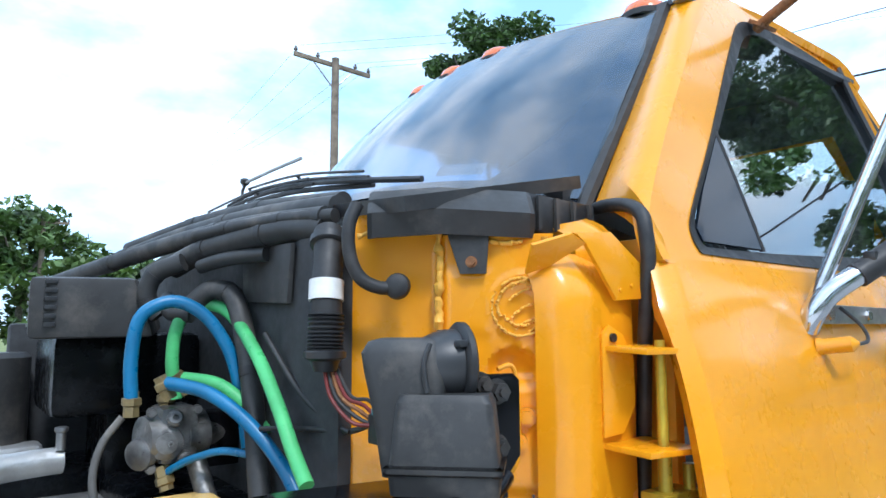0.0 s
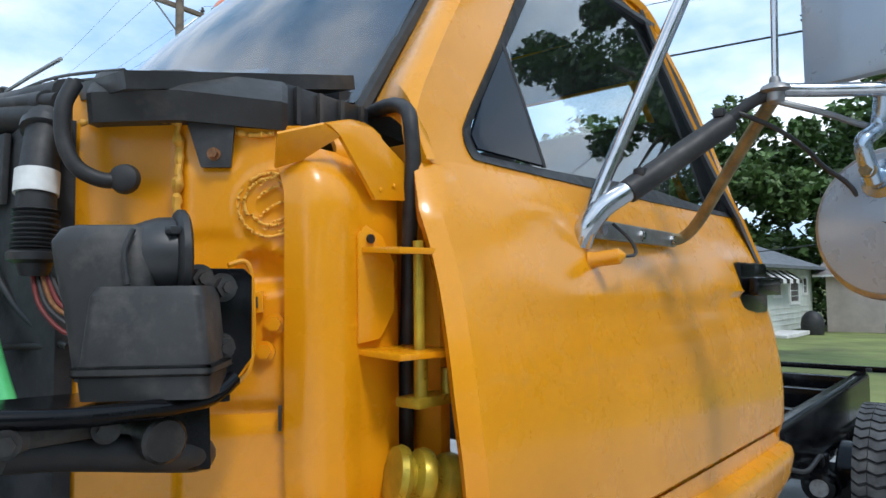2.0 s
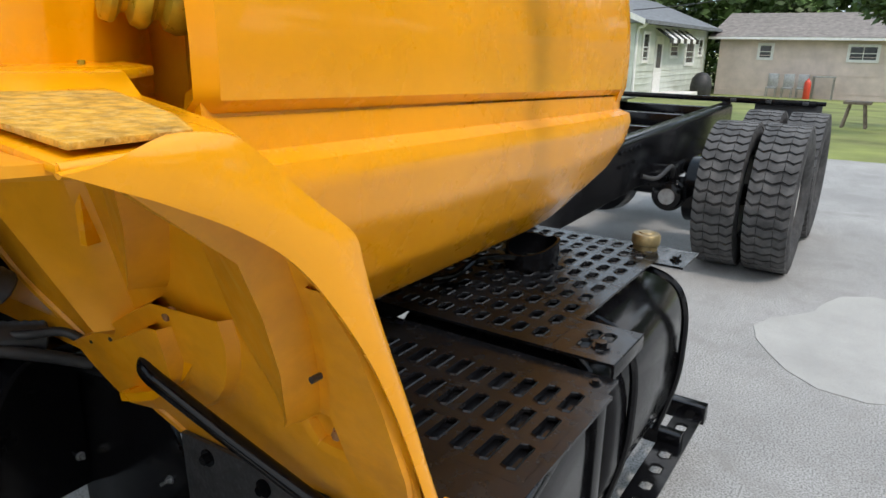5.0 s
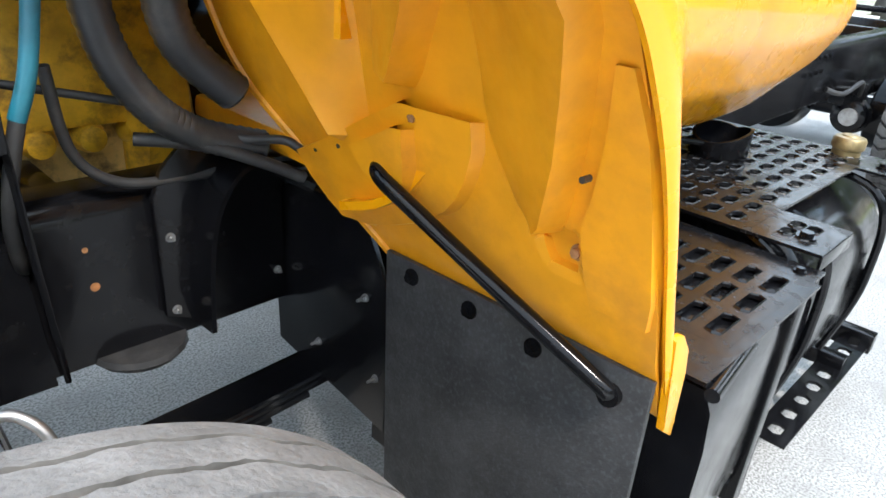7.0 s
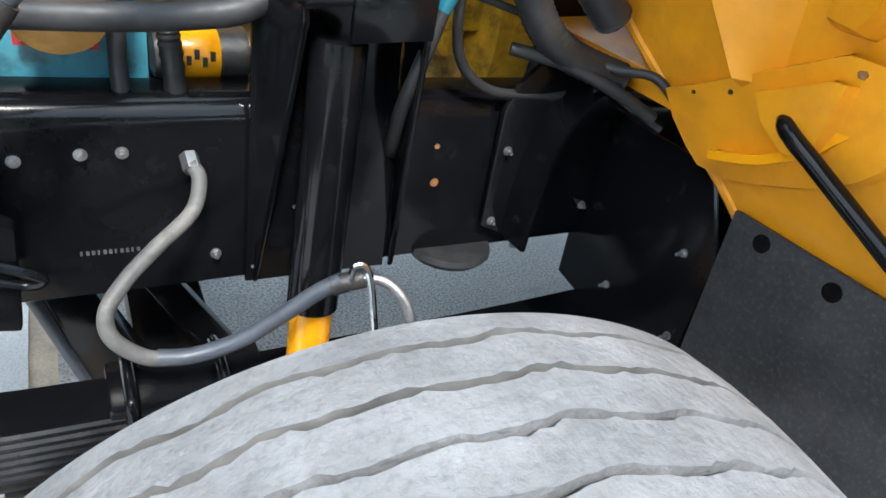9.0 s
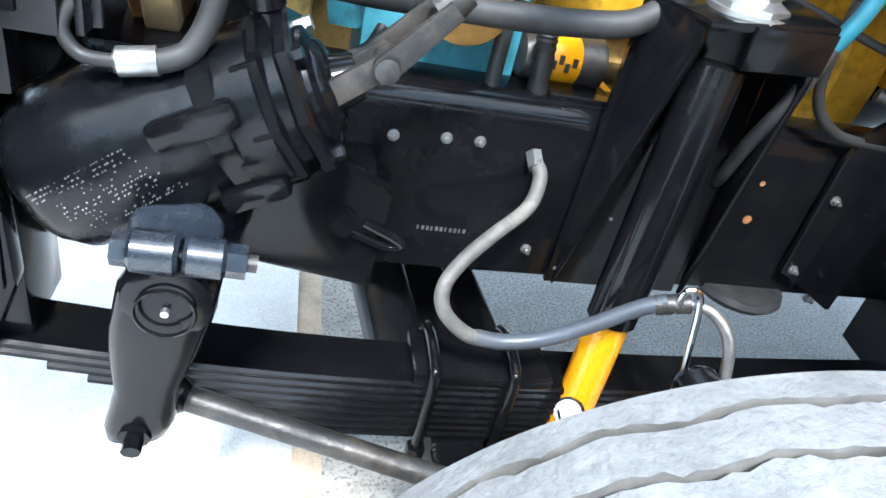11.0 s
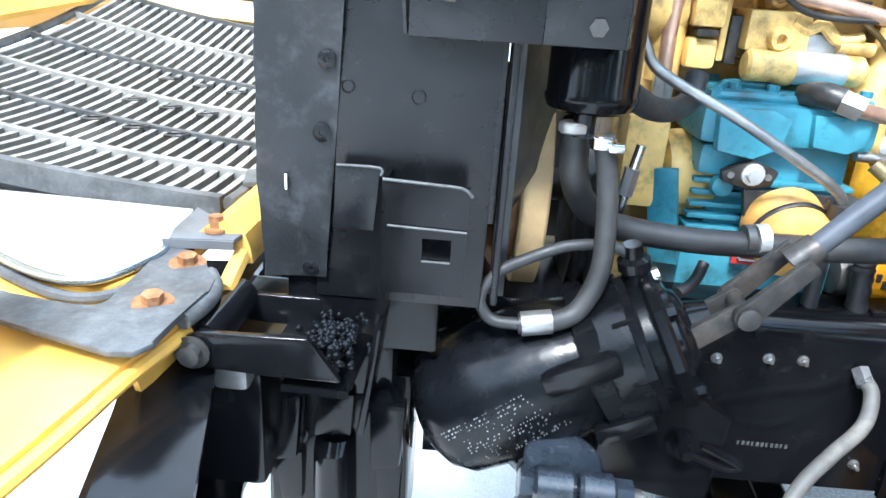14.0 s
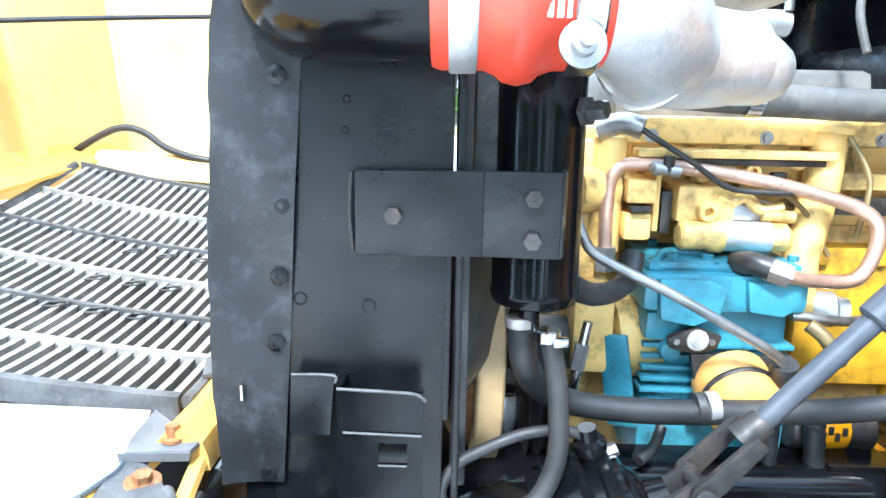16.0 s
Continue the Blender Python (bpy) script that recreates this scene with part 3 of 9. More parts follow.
def tree(label, base, height, spread, trunk_r, n_leaf, leaf, mat, crown_lo, seed, forks=6):
    rnd = random.Random(seed)
    h = thing("tree", label, "tree", base)
    base = Vector(base)
    bm = BM()
    top = base + Vector((rnd.uniform(-.3, .3), rnd.uniform(-.3, .3), height * 0.62))
    mid = base + Vector((rnd.uniform(-.15, .15), rnd.uniform(-.15, .15), height * 0.3))
    tube([base - Vector((0, 0, 0.05)), base + Vector((0, 0, 0.3)), mid, top], trunk_r * 1.15, 12, 6, bm, taper=trunk_r * 0.35)
    part("trunk", bm, BARK, h)
    tips = []
    for k in range(forks):
        a = 2 * math.pi * (k + rnd.random() * 0.6) / forks
        s = base.lerp(top, rnd.uniform(0.45, 1.0))
        e = base + Vector((math.cos(a) * spread * rnd.uniform(.5, .85), math.sin(a) * spread * rnd.uniform(.5, .85), height * rnd.uniform(0.55, 0.92)))
        m2 = s.lerp(e, 0.5) + Vector((0, 0, height * 0.05))
        part("limb", tube([s, m2, e], trunk_r * 0.42, 8, 5, taper=trunk_r * 0.1), BARK, h)
        tips += [e, m2]
    clumps = []
    for k in range(64):
        if k % 2 and tips:
            c = rnd.choice(tips) + Vector((rnd.gauss(0, .2), rnd.gauss(0, .2), rnd.gauss(0, .15))) * spread
        else:
            a, rr = rnd.uniform(0, 6.283), spread * math.sqrt(rnd.random())
            z = crown_lo + (height - crown_lo) * rnd.random()
            k2 = 1 - abs((z - crown_lo) / (height - crown_lo) - 0.45) * 1.1
            c = base + Vector((math.cos(a) * rr * k2, math.sin(a) * rr * k2, z))
        clumps.append((c, spread * rnd.uniform(0.14, 0.30)))
    verts, faces = [], []
    for i in range(n_leaf):
        c, s = clumps[i % len(clumps)]
        d = Vector((rnd.gauss(0, 1), rnd.gauss(0, 1), rnd.gauss(0, 1))).normalized() * s * rnd.random() ** 0.45
        p = c + Vector((d.x, d.y, d.z * 0.75))
        u = Vector((rnd.gauss(0, 1), rnd.gauss(0, 1), rnd.gauss(0, .6))).normalized()
        v = u.cross(Vector((rnd.gauss(0, 1), rnd.gauss(0, 1), rnd.gauss(0, 1)))).normalized()
        w = leaf * rnd.uniform(0.6, 1.3)
        k = len(verts)
        verts += [p - u * w, p + v * w * 0.55 + u * 0.1 * w, p + u * w, p - v * w * 0.55]
        faces.append((k, k + 1, k + 2, k + 3))
    me = bpy.data.meshes.new("crown")
    me.from_pydata(verts, [], faces)
    me.materials.append(mat)
    cr = new("crown", me)
    cr.parent = h
    cr.location = -h.location
    return h


tree("large leafy shade tree with a forked trunk on the lawn", (16.3, -0.35, lawn(16.3)), 11.0, 3.3, 0.27, 62000, 0.095, LEAF, 2.3, 3, 9)
tree("tall leafy tree behind the houses", (41.5, 15.2, lawn(40)), 13.0, 5.2, 0.28, 12000, 0.24, LEAF_B, 1.6, 5)
for k, (x, y, hgt, sp) in enumerate([(40, 20, 13, 6), (48, 9.5, 13.5, 6.5), (50, 2, 11.5, 6), (52, -7, 11, 6), (49, -16, 12, 7), (46, 22, 11, 6), (30, -16, 12, 6), (58, 6, 13, 7)]):
    tree("leafy tree in the row behind the houses", (x, y, lawn(x)), hgt, sp, 0.3, 9000, 0.32, LEAF if k % 2 else LEAF_B, 0.4, 11 + k, 5)
tree("tall tree rising behind the cab", (17.9, 20.0, lawn(17)), 13.9, 3.1, 0.3, 24000, 0.14, LEAF, 8.5, 31, 9)
for k, (x, y, hgt) in enumerate([(3.4, 41, 7.9), (-0.5, 39, 7.2), (7.5, 46, 6.2), (-6, 42, 8), (-13, 40, 7.5), (12, 50, 6)]):
    tree("round leafy tree across the street", (x, y, lawn(x)), hgt, 3.6, 0.25, 4200, 0.26, LEAF if k % 2 else LEAF_B, 0.8, 41 + k, 5)

for k in range(9):
    tree("leafy tree in the row across the drive", (-26 + 6.3 * k, -15.5 - 1.5 * (k % 2), lawn(-26 + 6.3 * k)), 8.2 + 0.7 * (k % 3), 4.2, 0.28, 5200, 0.30, LEAF if k % 2 else LEAF_B, 0.3, 91 + k, 5)

rnd = random.Random(77)
verts, faces = [], []
for k in range(16000):
    y = rnd.uniform(-24, 26)
    x = 46.0 + rnd.gauss(0, 0.9)
    z = lawn(46) + 5.4 * rnd.random() ** 0.8 * (1 + 0.16 * math.sin(y * 1.1) + 0.10 * math.sin(y * 2.7 + 1))
    u = Vector((rnd.gauss(0, 1), rnd.gauss(0, 1), rnd.gauss(0, .6))).normalized()
    v = u.cross(Vector((rnd.gauss(0, 1), rnd.gauss(0, 1), rnd.gauss(0, 1)))).normalized()
    w = 0.26 * rnd.uniform(0.6, 1.3)
    n = len(verts)
    p = Vector((x, y, z))
    verts += [p - u * w, p + v * w * 0.55, p + u * w, p - v * w * 0.55]
    faces.append((n, n + 1, n + 2, n + 3))
me = bpy.data.meshes.new("hedgerow")
me.from_pydata(verts, [], faces)
me.materials.append(LEAF)
tagged(new("hedgerow", me), "dense leafy hedgerow behind the bungalows", "hedge", kind="stuff")


def pole(base, top_z, arm, arm_dir, r, label):
    h = thing("utility_pole", label, "utility pole", base)
    part("pole", cyl((base[0], base[1], base[2] - 0.05), (base[0], base[1], top_z), r, r * 0.75, 12), WOOD, h)
    d = Vector(arm_dir).normalized()
    c = Vector((base[0], base[1], top_z - 0.14))
    side = Vector((-d.y, d.x, 0)) * (r + 0.03)
    part("crossarm", box((-arm / 2, -0.05, -0.06), (arm / 2, 0.05, 0.06), 0.008, m=Matrix.Translation(c + side) @ d.to_track_quat("X", "Z").to_matrix().to_4x4()), WOOD, h)
    for s in (-0.48, -0.2, 0.3, 0.48):
        q = c + side + d * arm * s
        part("insulator", turn(q + Vector((0, 0, 0.05)), (0, 0, 1), [(0, .03), (.05, .03), (.06, .06), (.10, .06), (.12, .035), (.18, .03)], 10), CERAMIC, h)
    for s in (-0.26, 0.26):
        part("brace", tube([c + side + d * arm * s - Vector((0, 0, 0.05)), c - Vector((0, 0, 0.75)) + side * 0.6], 0.022, 6), STEEL, h)
    return h


pole((8.80, 17.2, -0.03), 9.40, 2.42, (1.0, -0.06, -0.08), 0.14, "weathered wooden utility pole with one crossarm")
pole((4.0, 39.6, -0.03), 7.1, 2.3, (1, -0.3, 0), 0.16, "weathered wooden utility pole across the street")


def cable(label, a, b, sag, r=0.012):
    a, b = Vector(a), Vector(b)
    pts = [a.lerp(b, t) - Vector((0, 0, 4 * sag * t * (1 - t))) for t in (0, .25, .5, .75, 1)]
    solo("overhead_cable", tube(pts, r, 6, 6), WIRE, label, "cable", group="overhead cables")


arm_c = Vector((8.80, 17.2, 9.46))
ad = Vector((1.0, -0.06, -0.08)).normalized()
for s in (-1.12, -0.45, 0.7, 1.12):
    q = arm_c + ad * s
    cable("thin overhead line from the utility pole", q, q + Vector((6, 34, 4.5)), 0.5, 0.004)
    cable("thin overhead line from the utility pole", q, q + Vector((22, -14, 4.0)), 0.4, 0.004)
cable("black overhead service cable", (20.0, 20.0, 9.2), (20.0, -16.0, 7.4), 0.1, 0.03)
cable("thin overhead line above the cab", (20.0, 24.0, 11.6), (20.0, -14.0, 8.6), 0.1, 0.012)
cable("pale service cable over the lawn", (16.3, -0.35, 3.0), (25.6, 8.6, 2.6), 0.15, 0.018)
cable("pale service cable over the lawn", (16.3, -0.35, 3.0), (14.0, -12.0, 3.4), 0.15, 0.018)

# ---- cab ----
YC = 1.51
SIDE = [(0.78, 0.80), (0.80, 0.735), (0.84, 0.67), (0.92, 0.605), (1.02, 0.565), (1.095, 0.553), (1.12, 0.560), (1.13, 0.590),
        (1.17, 0.592), (1.175, 0.578), (1.30, 0.576), (1.42, 0.590), (1.52, 0.612), (1.61, 0.640), (1.66, 0.652), (1.70, 0.675),
        (1.73, 0.690), (1.90, 0.732), (2.10, 0.785), (2.20, 0.815)]


DOOR_SIDE = [(1.175, 0.578), (1.30, 0.576), (1.42, 0.590), (1.52, 0.612), (1.61, 0.640), (1.73, 0.690), (1.90, 0.732), (2.10, 0.785), (2.20, 0.815)]


def soft_table(t, v):
    """A smooth curve through the table, straight beyond its ends."""
    n = len(t)
    slope = [(t[min(i + 1, n - 1)][1] - t[max(i - 1, 0)][1]) / (t[min(i + 1, n - 1)][0] - t[max(i - 1, 0)][0]) for i in range(n)]
    i = 0
    while i < n - 2 and v > t[i + 1][0]:
        i += 1
    h = t[i + 1][0] - t[i][0]
    k = (v - t[i][0]) / h
    if k > 1:
        return t[-1][1] + slope[-1] * (v - t[-1][0])
    return ((2 * k ** 3 - 3 * k * k + 1) * t[i][1] + (k ** 3 - 2 * k * k + k) * h * slope[i] + (3 * k * k - 2 * k ** 3) * t[i + 1][1] + (k ** 3 - k * k) * h * slope[i + 1])


def side_y(x, z):
    """Outer left face of the cab; it draws in slightly towards the rear."""
    zz = z + 0.036 * (x - 0.69) if z < 1.5 else z
    return (soft_table(DOOR_SIDE, zz) if zz > 1.1755 else lerp_table(SIDE, zz)) + 0.052 * (x - 0.69)


cab = thing("truck_cab", "yellow painted truck cab on a black chassis, hood tilted away", "truck cab", (0.69, YC, 0.78))

# sill under the door
def sill(u, v):
    x = 0.69 + 1.60 * u
    z = 0.78 + (1.170 - 0.78) * v - 0.036 * (x - 0.69)
    y = side_y(x, z)
    back_r = max(0.0, x - 2.17) / 0.12
    return (x, y + 0.12 * back_r ** 2 * 0.8, z + (0.16 * max(0, (x - 1.75) / 0.54) ** 2) * (1 - v) ** 1.5)


part("sill_panel", sheet(sill, 48, 30, 0.012), YELLOW, cab)
part("sill_step", sheet(lambda u, v: (0.70 + 1.45 * u, side_y(0.70 + 1.45 * u, 1.10) + 0.040, 1.12 + 0.11 * v - 0.036 * 1.45 * u), 16, 3, 0.01), YELLOW, cab)
part("floor_pan", box((0.72, 0.80, 0.80), (2.25, 2.22, 0.84), 0.01), YELLOW_IN, cab)

# door
def door_skin(u, v):
    x0 = 0.69 + 0.030 * max(0.0, (v - 0.86) / 0.14)
    x = x0 + (2.15 - x0) * u
    z0 = 1.1735 - 0.036 * (x - 0.69)
    top = 1.705
    z = z0 + (top - z0) * v
    y = side_y(x, z)
    wave = 0.004 * math.sin(v * 9 + 1) * max(0, 1 - u * 14)
    edge = 0.020 * max(0, 1 - u / 0.018) ** 2 + 0.012 * max(0, 1 - v / 0.02) ** 2
    dome = -0.010 * math.exp(-((x - 1.0) / 0.16) ** 2 - ((z - 1.66) / 0.035) ** 2)
    return (x + wave, y + edge + dome, z)


door = part("door", sheet(door_skin, 70, 36, 0.030), YELLOW, cab, "closed glossy yellow door, reflections on its skin")

# window frame of the door
WIN = [(0.842, 1.718), (0.827, 1.738), (0.832, 1.765), (0.880, 1.822), (0.996, 1.950), (1.130, 2.100), (1.258, 2.232), (1.311, 2.268), (1.41, 2.290), (1.66, 2.295),
       (1.85, 2.280), (1.925, 2.245), (2.025, 2.115), (2.090, 1.98), (2.135, 1.85), (2.158, 1.752), (2.140, 1.730), (1.50, 1.722)]
OUT = [(0.800, 1.700), (0.724, 1.700), (0.732, 1.778), (0.825, 1.905), (0.945, 2.045), (1.080, 2.190), (1.215, 2.300), (1.290, 2.325), (1.41, 2.335), (1.66, 2.338),
       (1.88, 2.320), (1.975, 2.275), (2.080, 2.130), (2.150, 1.985), (2.200, 1.85), (2.235, 1.74), (2.235, 1.695), (1.50, 1.690)]


def round_loop(loop, sub=5):
    """A closed smooth loop through the given corners."""
    n, out = len(loop), []
    for i in range(n):
        a, b, c, d = (Vector((*loop[(i + k) % n], 0)) for k in (-1, 0, 1, 2))
        m0, m1 = (c - a) * 0.35, (d - b) * 0.35
        lim = (c - b).length * 1.1
        m0, m1 = (m.normalized() * min(m.length, lim) for m in (m0, m1))
        for k in range(sub):
            t = k / sub
            q = b * (2 * t ** 3 - 3 * t * t + 1) + m0 * (t ** 3 - 2 * t * t + t) + c * (3 * t * t - 2 * t ** 3) + m1 * (t ** 3 - t * t)
            out.append((q.x, q.y))
    return out


def on_side(p, off=0.0):
    return Vector((p[0], side_y(p[0], p[1]) + off, p[1]))


WIN, OUT = round_loop(WIN), round_loop(OUT)


def inset(loop, k):
    cx = sum(p[0] for p in loop) / len(loop)
    cz = sum(p[1] for p in loop) / len(loop)
    out = []
    for x, z in loop:
        d = math.hypot(x - cx, z - cz)
        out.append((x - (x - cx) * k / d, z - (z - cz) * k / d))
    return out


part("window_frame", poly_ring([on_side(p) for p in OUT], [on_side(p) for p in WIN], 0.03), YELLOW, cab)
part("window_seal", poly_ring([on_side(p, -0.003) for p in inset(WIN, -0.006)], [on_side(p, 0.006) for p in inset(WIN, 0.030)], 0.02), RUBBER, cab, "black rubber window seal")
W2 = inset(WIN, 0.022)
pane_side = part("side_pane", plate([(p[0], 0.710 + 0.052 * (p[0] - 0.69) + 0.245 * (p[1] - 1.73), p[1]) for p in W2], 0.005), GLASS, cab, "side window glass", smooth=False)
pane_side.visible_shadow = False
PATCH_GLASS = material("dark_corner_pane", (0.010, 0.015, 0.024), 0.10, scale=4, vary=0.1, rvary=0.03, spec=0.22)
part("corner_pane", plate([on_side(p, 0.005) for p in [(0.858, 1.737), (0.850, 1.757), (0.90, 1.822), (1.005, 1.940), (1.025, 1.86), (1.048, 1.737)]], 0.006), PATCH_GLASS, cab, "dark tinted corner pane of the window", smooth=False)
part("pane_strip", tube([on_side((1.052, 1.735), 0.004), on_side((1.03, 1.85), 0.004), on_side((1.006, 1.950), 0.004)], 0.005, 6), RUBBER, cab)

# A pillar and cab corner
def pillar_fn(u, v):
    a = Vector((0.765, 0.835, 1.80)).lerp(Vector((1.10, 0.905, 2.262)), v)
    o = on_side((lerp_table([(0, .722), (.11, .725), (.19, .755), (.34, .825), (.575, .945), (.815, 1.08), (1, 1.215)], v), 1.700 + 0.60 * v))
    p = a.lerp(o, u)
    bulge = 0.028 * math.sin(math.pi * u) * min(1.0, v / 0.12)
    rise = 0.018 * math.sin(math.pi * u) * max(0.0, 1 - v / 0.22)
    return p + Vector((-0.75, -0.65, 0.1)) * bulge + Vector((0, 0, rise))


part("a_pillar", sheet(pillar_fn, 10, 18, 0.012), YELLOW, cab)
part("pillar_seal", tube([(0.752, 0.85, 1.79), (0.86, 0.866, 1.94), (0.98, 0.888, 2.10), (1.095, 0.915, 2.262)], 0.014, 8), RUBBER, cab, "black windshield moulding")

# roof
def roof_fn(u, v):
    y = 0.885 + (2 * (YC - 0.885)) * u
    s = abs(y - YC) / (YC - 0.885)
    x0 = 1.00 + 0.13 * s ** 2
    x = x0 + (1.99 - x0) * v
    z = 2.306 + 0.062 * math.sin(math.pi / 2 * min(1, v * 2.6)) - 0.024 * s ** 2 - 0.012 * s ** 10 - 0.05 * max(0, (v - 0.8) / 0.2) ** 2 - 0.012 * max(0, 1 - v * 12)
    return (x, y + 0.02 * (v - 0.3) * (YC - y) / 0.7, z)


part("roof", sheet(roof_fn, 40, 20, -0.02), YELLOW, cab)
bm = BM()
o1 = [on_side(p) for p in [(1.215, 2.300), (1.290, 2.325), (1.41, 2.335), (1.66, 2.338), (1.88, 2.320), (1.975, 2.275)]]
rings = [[bm.verts.new(p) for p in o1], [bm.verts.new(p + Vector((0, 0.05, 0.022))) for p in o1]]
for i in range(5):
    bm.faces.new((rings[0][i], rings[0][i + 1], rings[1][i + 1], rings[1][i]))
part("roof_edge", bm, YELLOW, cab)

# windshield
def ws(u, v, off=0.0):
    s = -1 + 2 * u
    y0, y1 = YC + 0.665 * s, YC + 0.60 * s
    b = Vector((0.655 + 0.115 * s * s, y0, 1.885 - 0.075 * s ** 2))
    t = Vector((1.005 + 0.10 * s * s, y1, 2.292 - 0.035 * s ** 2))
    p = b.lerp(t, v)
    return p + Vector((-0.8, 0, 0.6)) * (0.018 * math.sin(math.pi * v) - off)


WS_GLASS = glass("tinted_windshield_glass", (0.14, 0.24, 0.38), 0.04, 2.0)
w = part("windshield", sheet(ws, 32, 14, 0.005), WS_GLASS, cab, "wide blue-tinted windshield reflecting the sky")
w.visible_shadow = False


def frit(side):
    def fn(u, v):
        k = 0.045 + 0.15 * (1 - v) ** 4
        uu = u * k if side < 0 else 1 - u * k
        return ws(uu, v, 0.008)
    return fn


part("frit_band", sheet(lambda u, v: ws(u, 0.07 * v, 0.009), 28, 2), PATCH_GLASS, cab, "black edge band of the windshield")
for sd in (-1, 1):
    part("frit_edge", sheet(frit(sd), 4, 14), PATCH_GLASS, cab)
part("paper_slip", sheet(lambda u, v: ws(0.175 + 0.09 * u, 0.10 + 0.055 * v, 0.010), 3, 2), WHITE, cab, "white paper slip behind the windshield")

# marker lamps on the roof edge
for y in (0.985, 1.365, 1.53, 1.695, 2.03):
    s = abs(y - YC) / (YC - 0.885)
    x, z = 1.035 + 0.13 * s * s, 2.304 - 0.03 * s * s - (0.018 if y > 1 else 0.0)
    lamp = part("marker_lamp", turn((x, y, z - 0.012), (0, 0, 1), [(0, 0.05), (0.012, 0.05), (0.028, 0.042), (0.038, 0.026), (0.042, 0.004)], 18), ORANGE_LENS, cab, "amber roof marker lamp")
    part("lamp_base", turn((x, y, z - 0.016), (0, 0, 1), [(0, 0.054), (0.012, 0.054), (0.016, 0.048)], 18), RUBBER, lamp)
clip = part("roof_clip", box((1.085, 0.862, 2.262), (1.135, 0.892, 2.305), 0.004), STEEL, cab, "small riveted steel clip")
part("rivet", cyl((1.082, 0.877, 2.285), (1.090, 0.877, 2.285), 0.009, n=10), CHROME, clip)

# rear wall of the cab with its window, seats inside
YB, ZB = [0.70, 0.86, 2.16, 2.32], [0.92, 1.72, 2.16, 2.30]
for i in range(3):
    for j in range(3):
        if (i, j) == (1, 1):
            continue
        def cell(u, v, i=i, j=j):
            y, z = YB[i] + (YB[i + 1] - YB[i]) * u, ZB[j] + (ZB[j + 1] - ZB[j]) * v
            k = abs(y - YC) / 0.81
            yy = YC + (y - YC) * (1 - 0.31 * max(0, (z - 1.62) / 0.69) + 0.08 * max(0, (z - 1.62) / 0.69) ** 2)
            return (2.30 - 0.34 * max(0, (z - 1.62) / 0.69) - 0.10 * max(0, (k - 0.84) / 0.16) ** 2, yy, z)
        part('rear_panel', sheet(cell, 8, 6, 0.012), YELLOW, cab)
        part('rear_trim', sheet(lambda u, v, cell=cell: Vector(cell(u, v)) - Vector((0.03, 0, 0)), 8, 6, 0.008), TRIM_IN, cab)
part("door_jamb", sheet(lambda u, v: (2.14 + 0.17 * u, side_y(2.14 + 0.17 * u, 1.10 + 0.66 * v) + 0.10 * u ** 3, 1.10 + 0.66 * v - 0.0), 8, 16, 0.02), YELLOW, cab)
def post_fn(u, v):
    rear = lerp_table([(1.69, 2.235), (1.74, 2.235), (1.85, 2.20), (1.985, 2.15), (2.13, 2.08), (2.275, 1.975)], 1.69 + 0.585 * v)
    return (rear + 0.03 * u, side_y(rear, 1.69 + 0.585 * v) + 0.005 + 0.16 * u, 1.69 + 0.585 * v + 0.005 * u)


part("corner_post", sheet(post_fn, 6, 14, 0.02), YELLOW, cab)
part("far_side", sheet(lambda u, v: (0.80 + 1.45 * u, 2 * YC - side_y(1.4, 0.85 + 0.86 * v), 0.85 + 0.86 * v), 6, 10, 0.02), TRIM_IN, cab)
part("far_pillar", sheet(lambda u, v: (0.72 + 0.38 * v + 0.05 * u, 2.185 - 0.10 * v - 0.01 * u, 1.72 + 0.55 * v), 3, 8, 0.03), TRIM_IN, cab)
part("far_post", sheet(lambda u, v: (1.86 - 0.08 * v + 0.20 * u, 2.30 - 0.17 * v, 1.70 + 0.58 * v), 3, 8, 0.03), TRIM_IN, cab)
part("headliner", sheet(lambda u, v: (1.10 + 0.80 * v, 0.88 + 1.26 * u, 2.295 - 0.03 * (2 * u - 1) ** 2), 8, 6, 0.01), TRIM_IN, cab)
part("dashboard", sheet(lambda u, v: (0.74 + 0.34 * v, 0.88 + 1.26 * u, 1.79 - 0.08 * v ** 2), 8, 6, 0.05), PLASTIC, cab)
for y0 in (0.92, 1.60):
    seat = part("seat", box((1.45, y0, 1.12), (1.95, y0 + 0.5, 1.30), 0.04), SEAT, cab)
    part("backrest", box((-0.06, 0, 0), (0.06, 0.5, 0.78), 0.05, m=Matrix.Translation((1.93, y0, 1.26)) @ Matrix.Rotation(radians(10), 4, "Y")), SEAT, seat)
part("steering_wheel", tube([(1.25 + 0.13 * math.sin(a) , 1.13 + 0.21 * math.cos(a), 1.68 + 0.17 * math.sin(a)) for a in [k * math.pi / 8 for k in range(17)]], 0.014, 8, 3), PLASTIC, cab)

# door handle
hx, hz = 1.925, 1.505
hd = part("door_handle", box((hx, side_y(2.05, 1.53) - 0.010, hz - 0.055), (hx + 0.225, side_y(2.05, 1.53) + 0.02, hz + 0.085), 0.012), BLACK, cab, "black recessed door handle")
part("handle_grip", box((hx + 0.02, side_y(2.05, 1.53) - 0.045, hz - 0.005), (hx + 0.23, side_y(2.05, 1.53) - 0.018, hz + 0.045), 0.010), BLACK, hd)
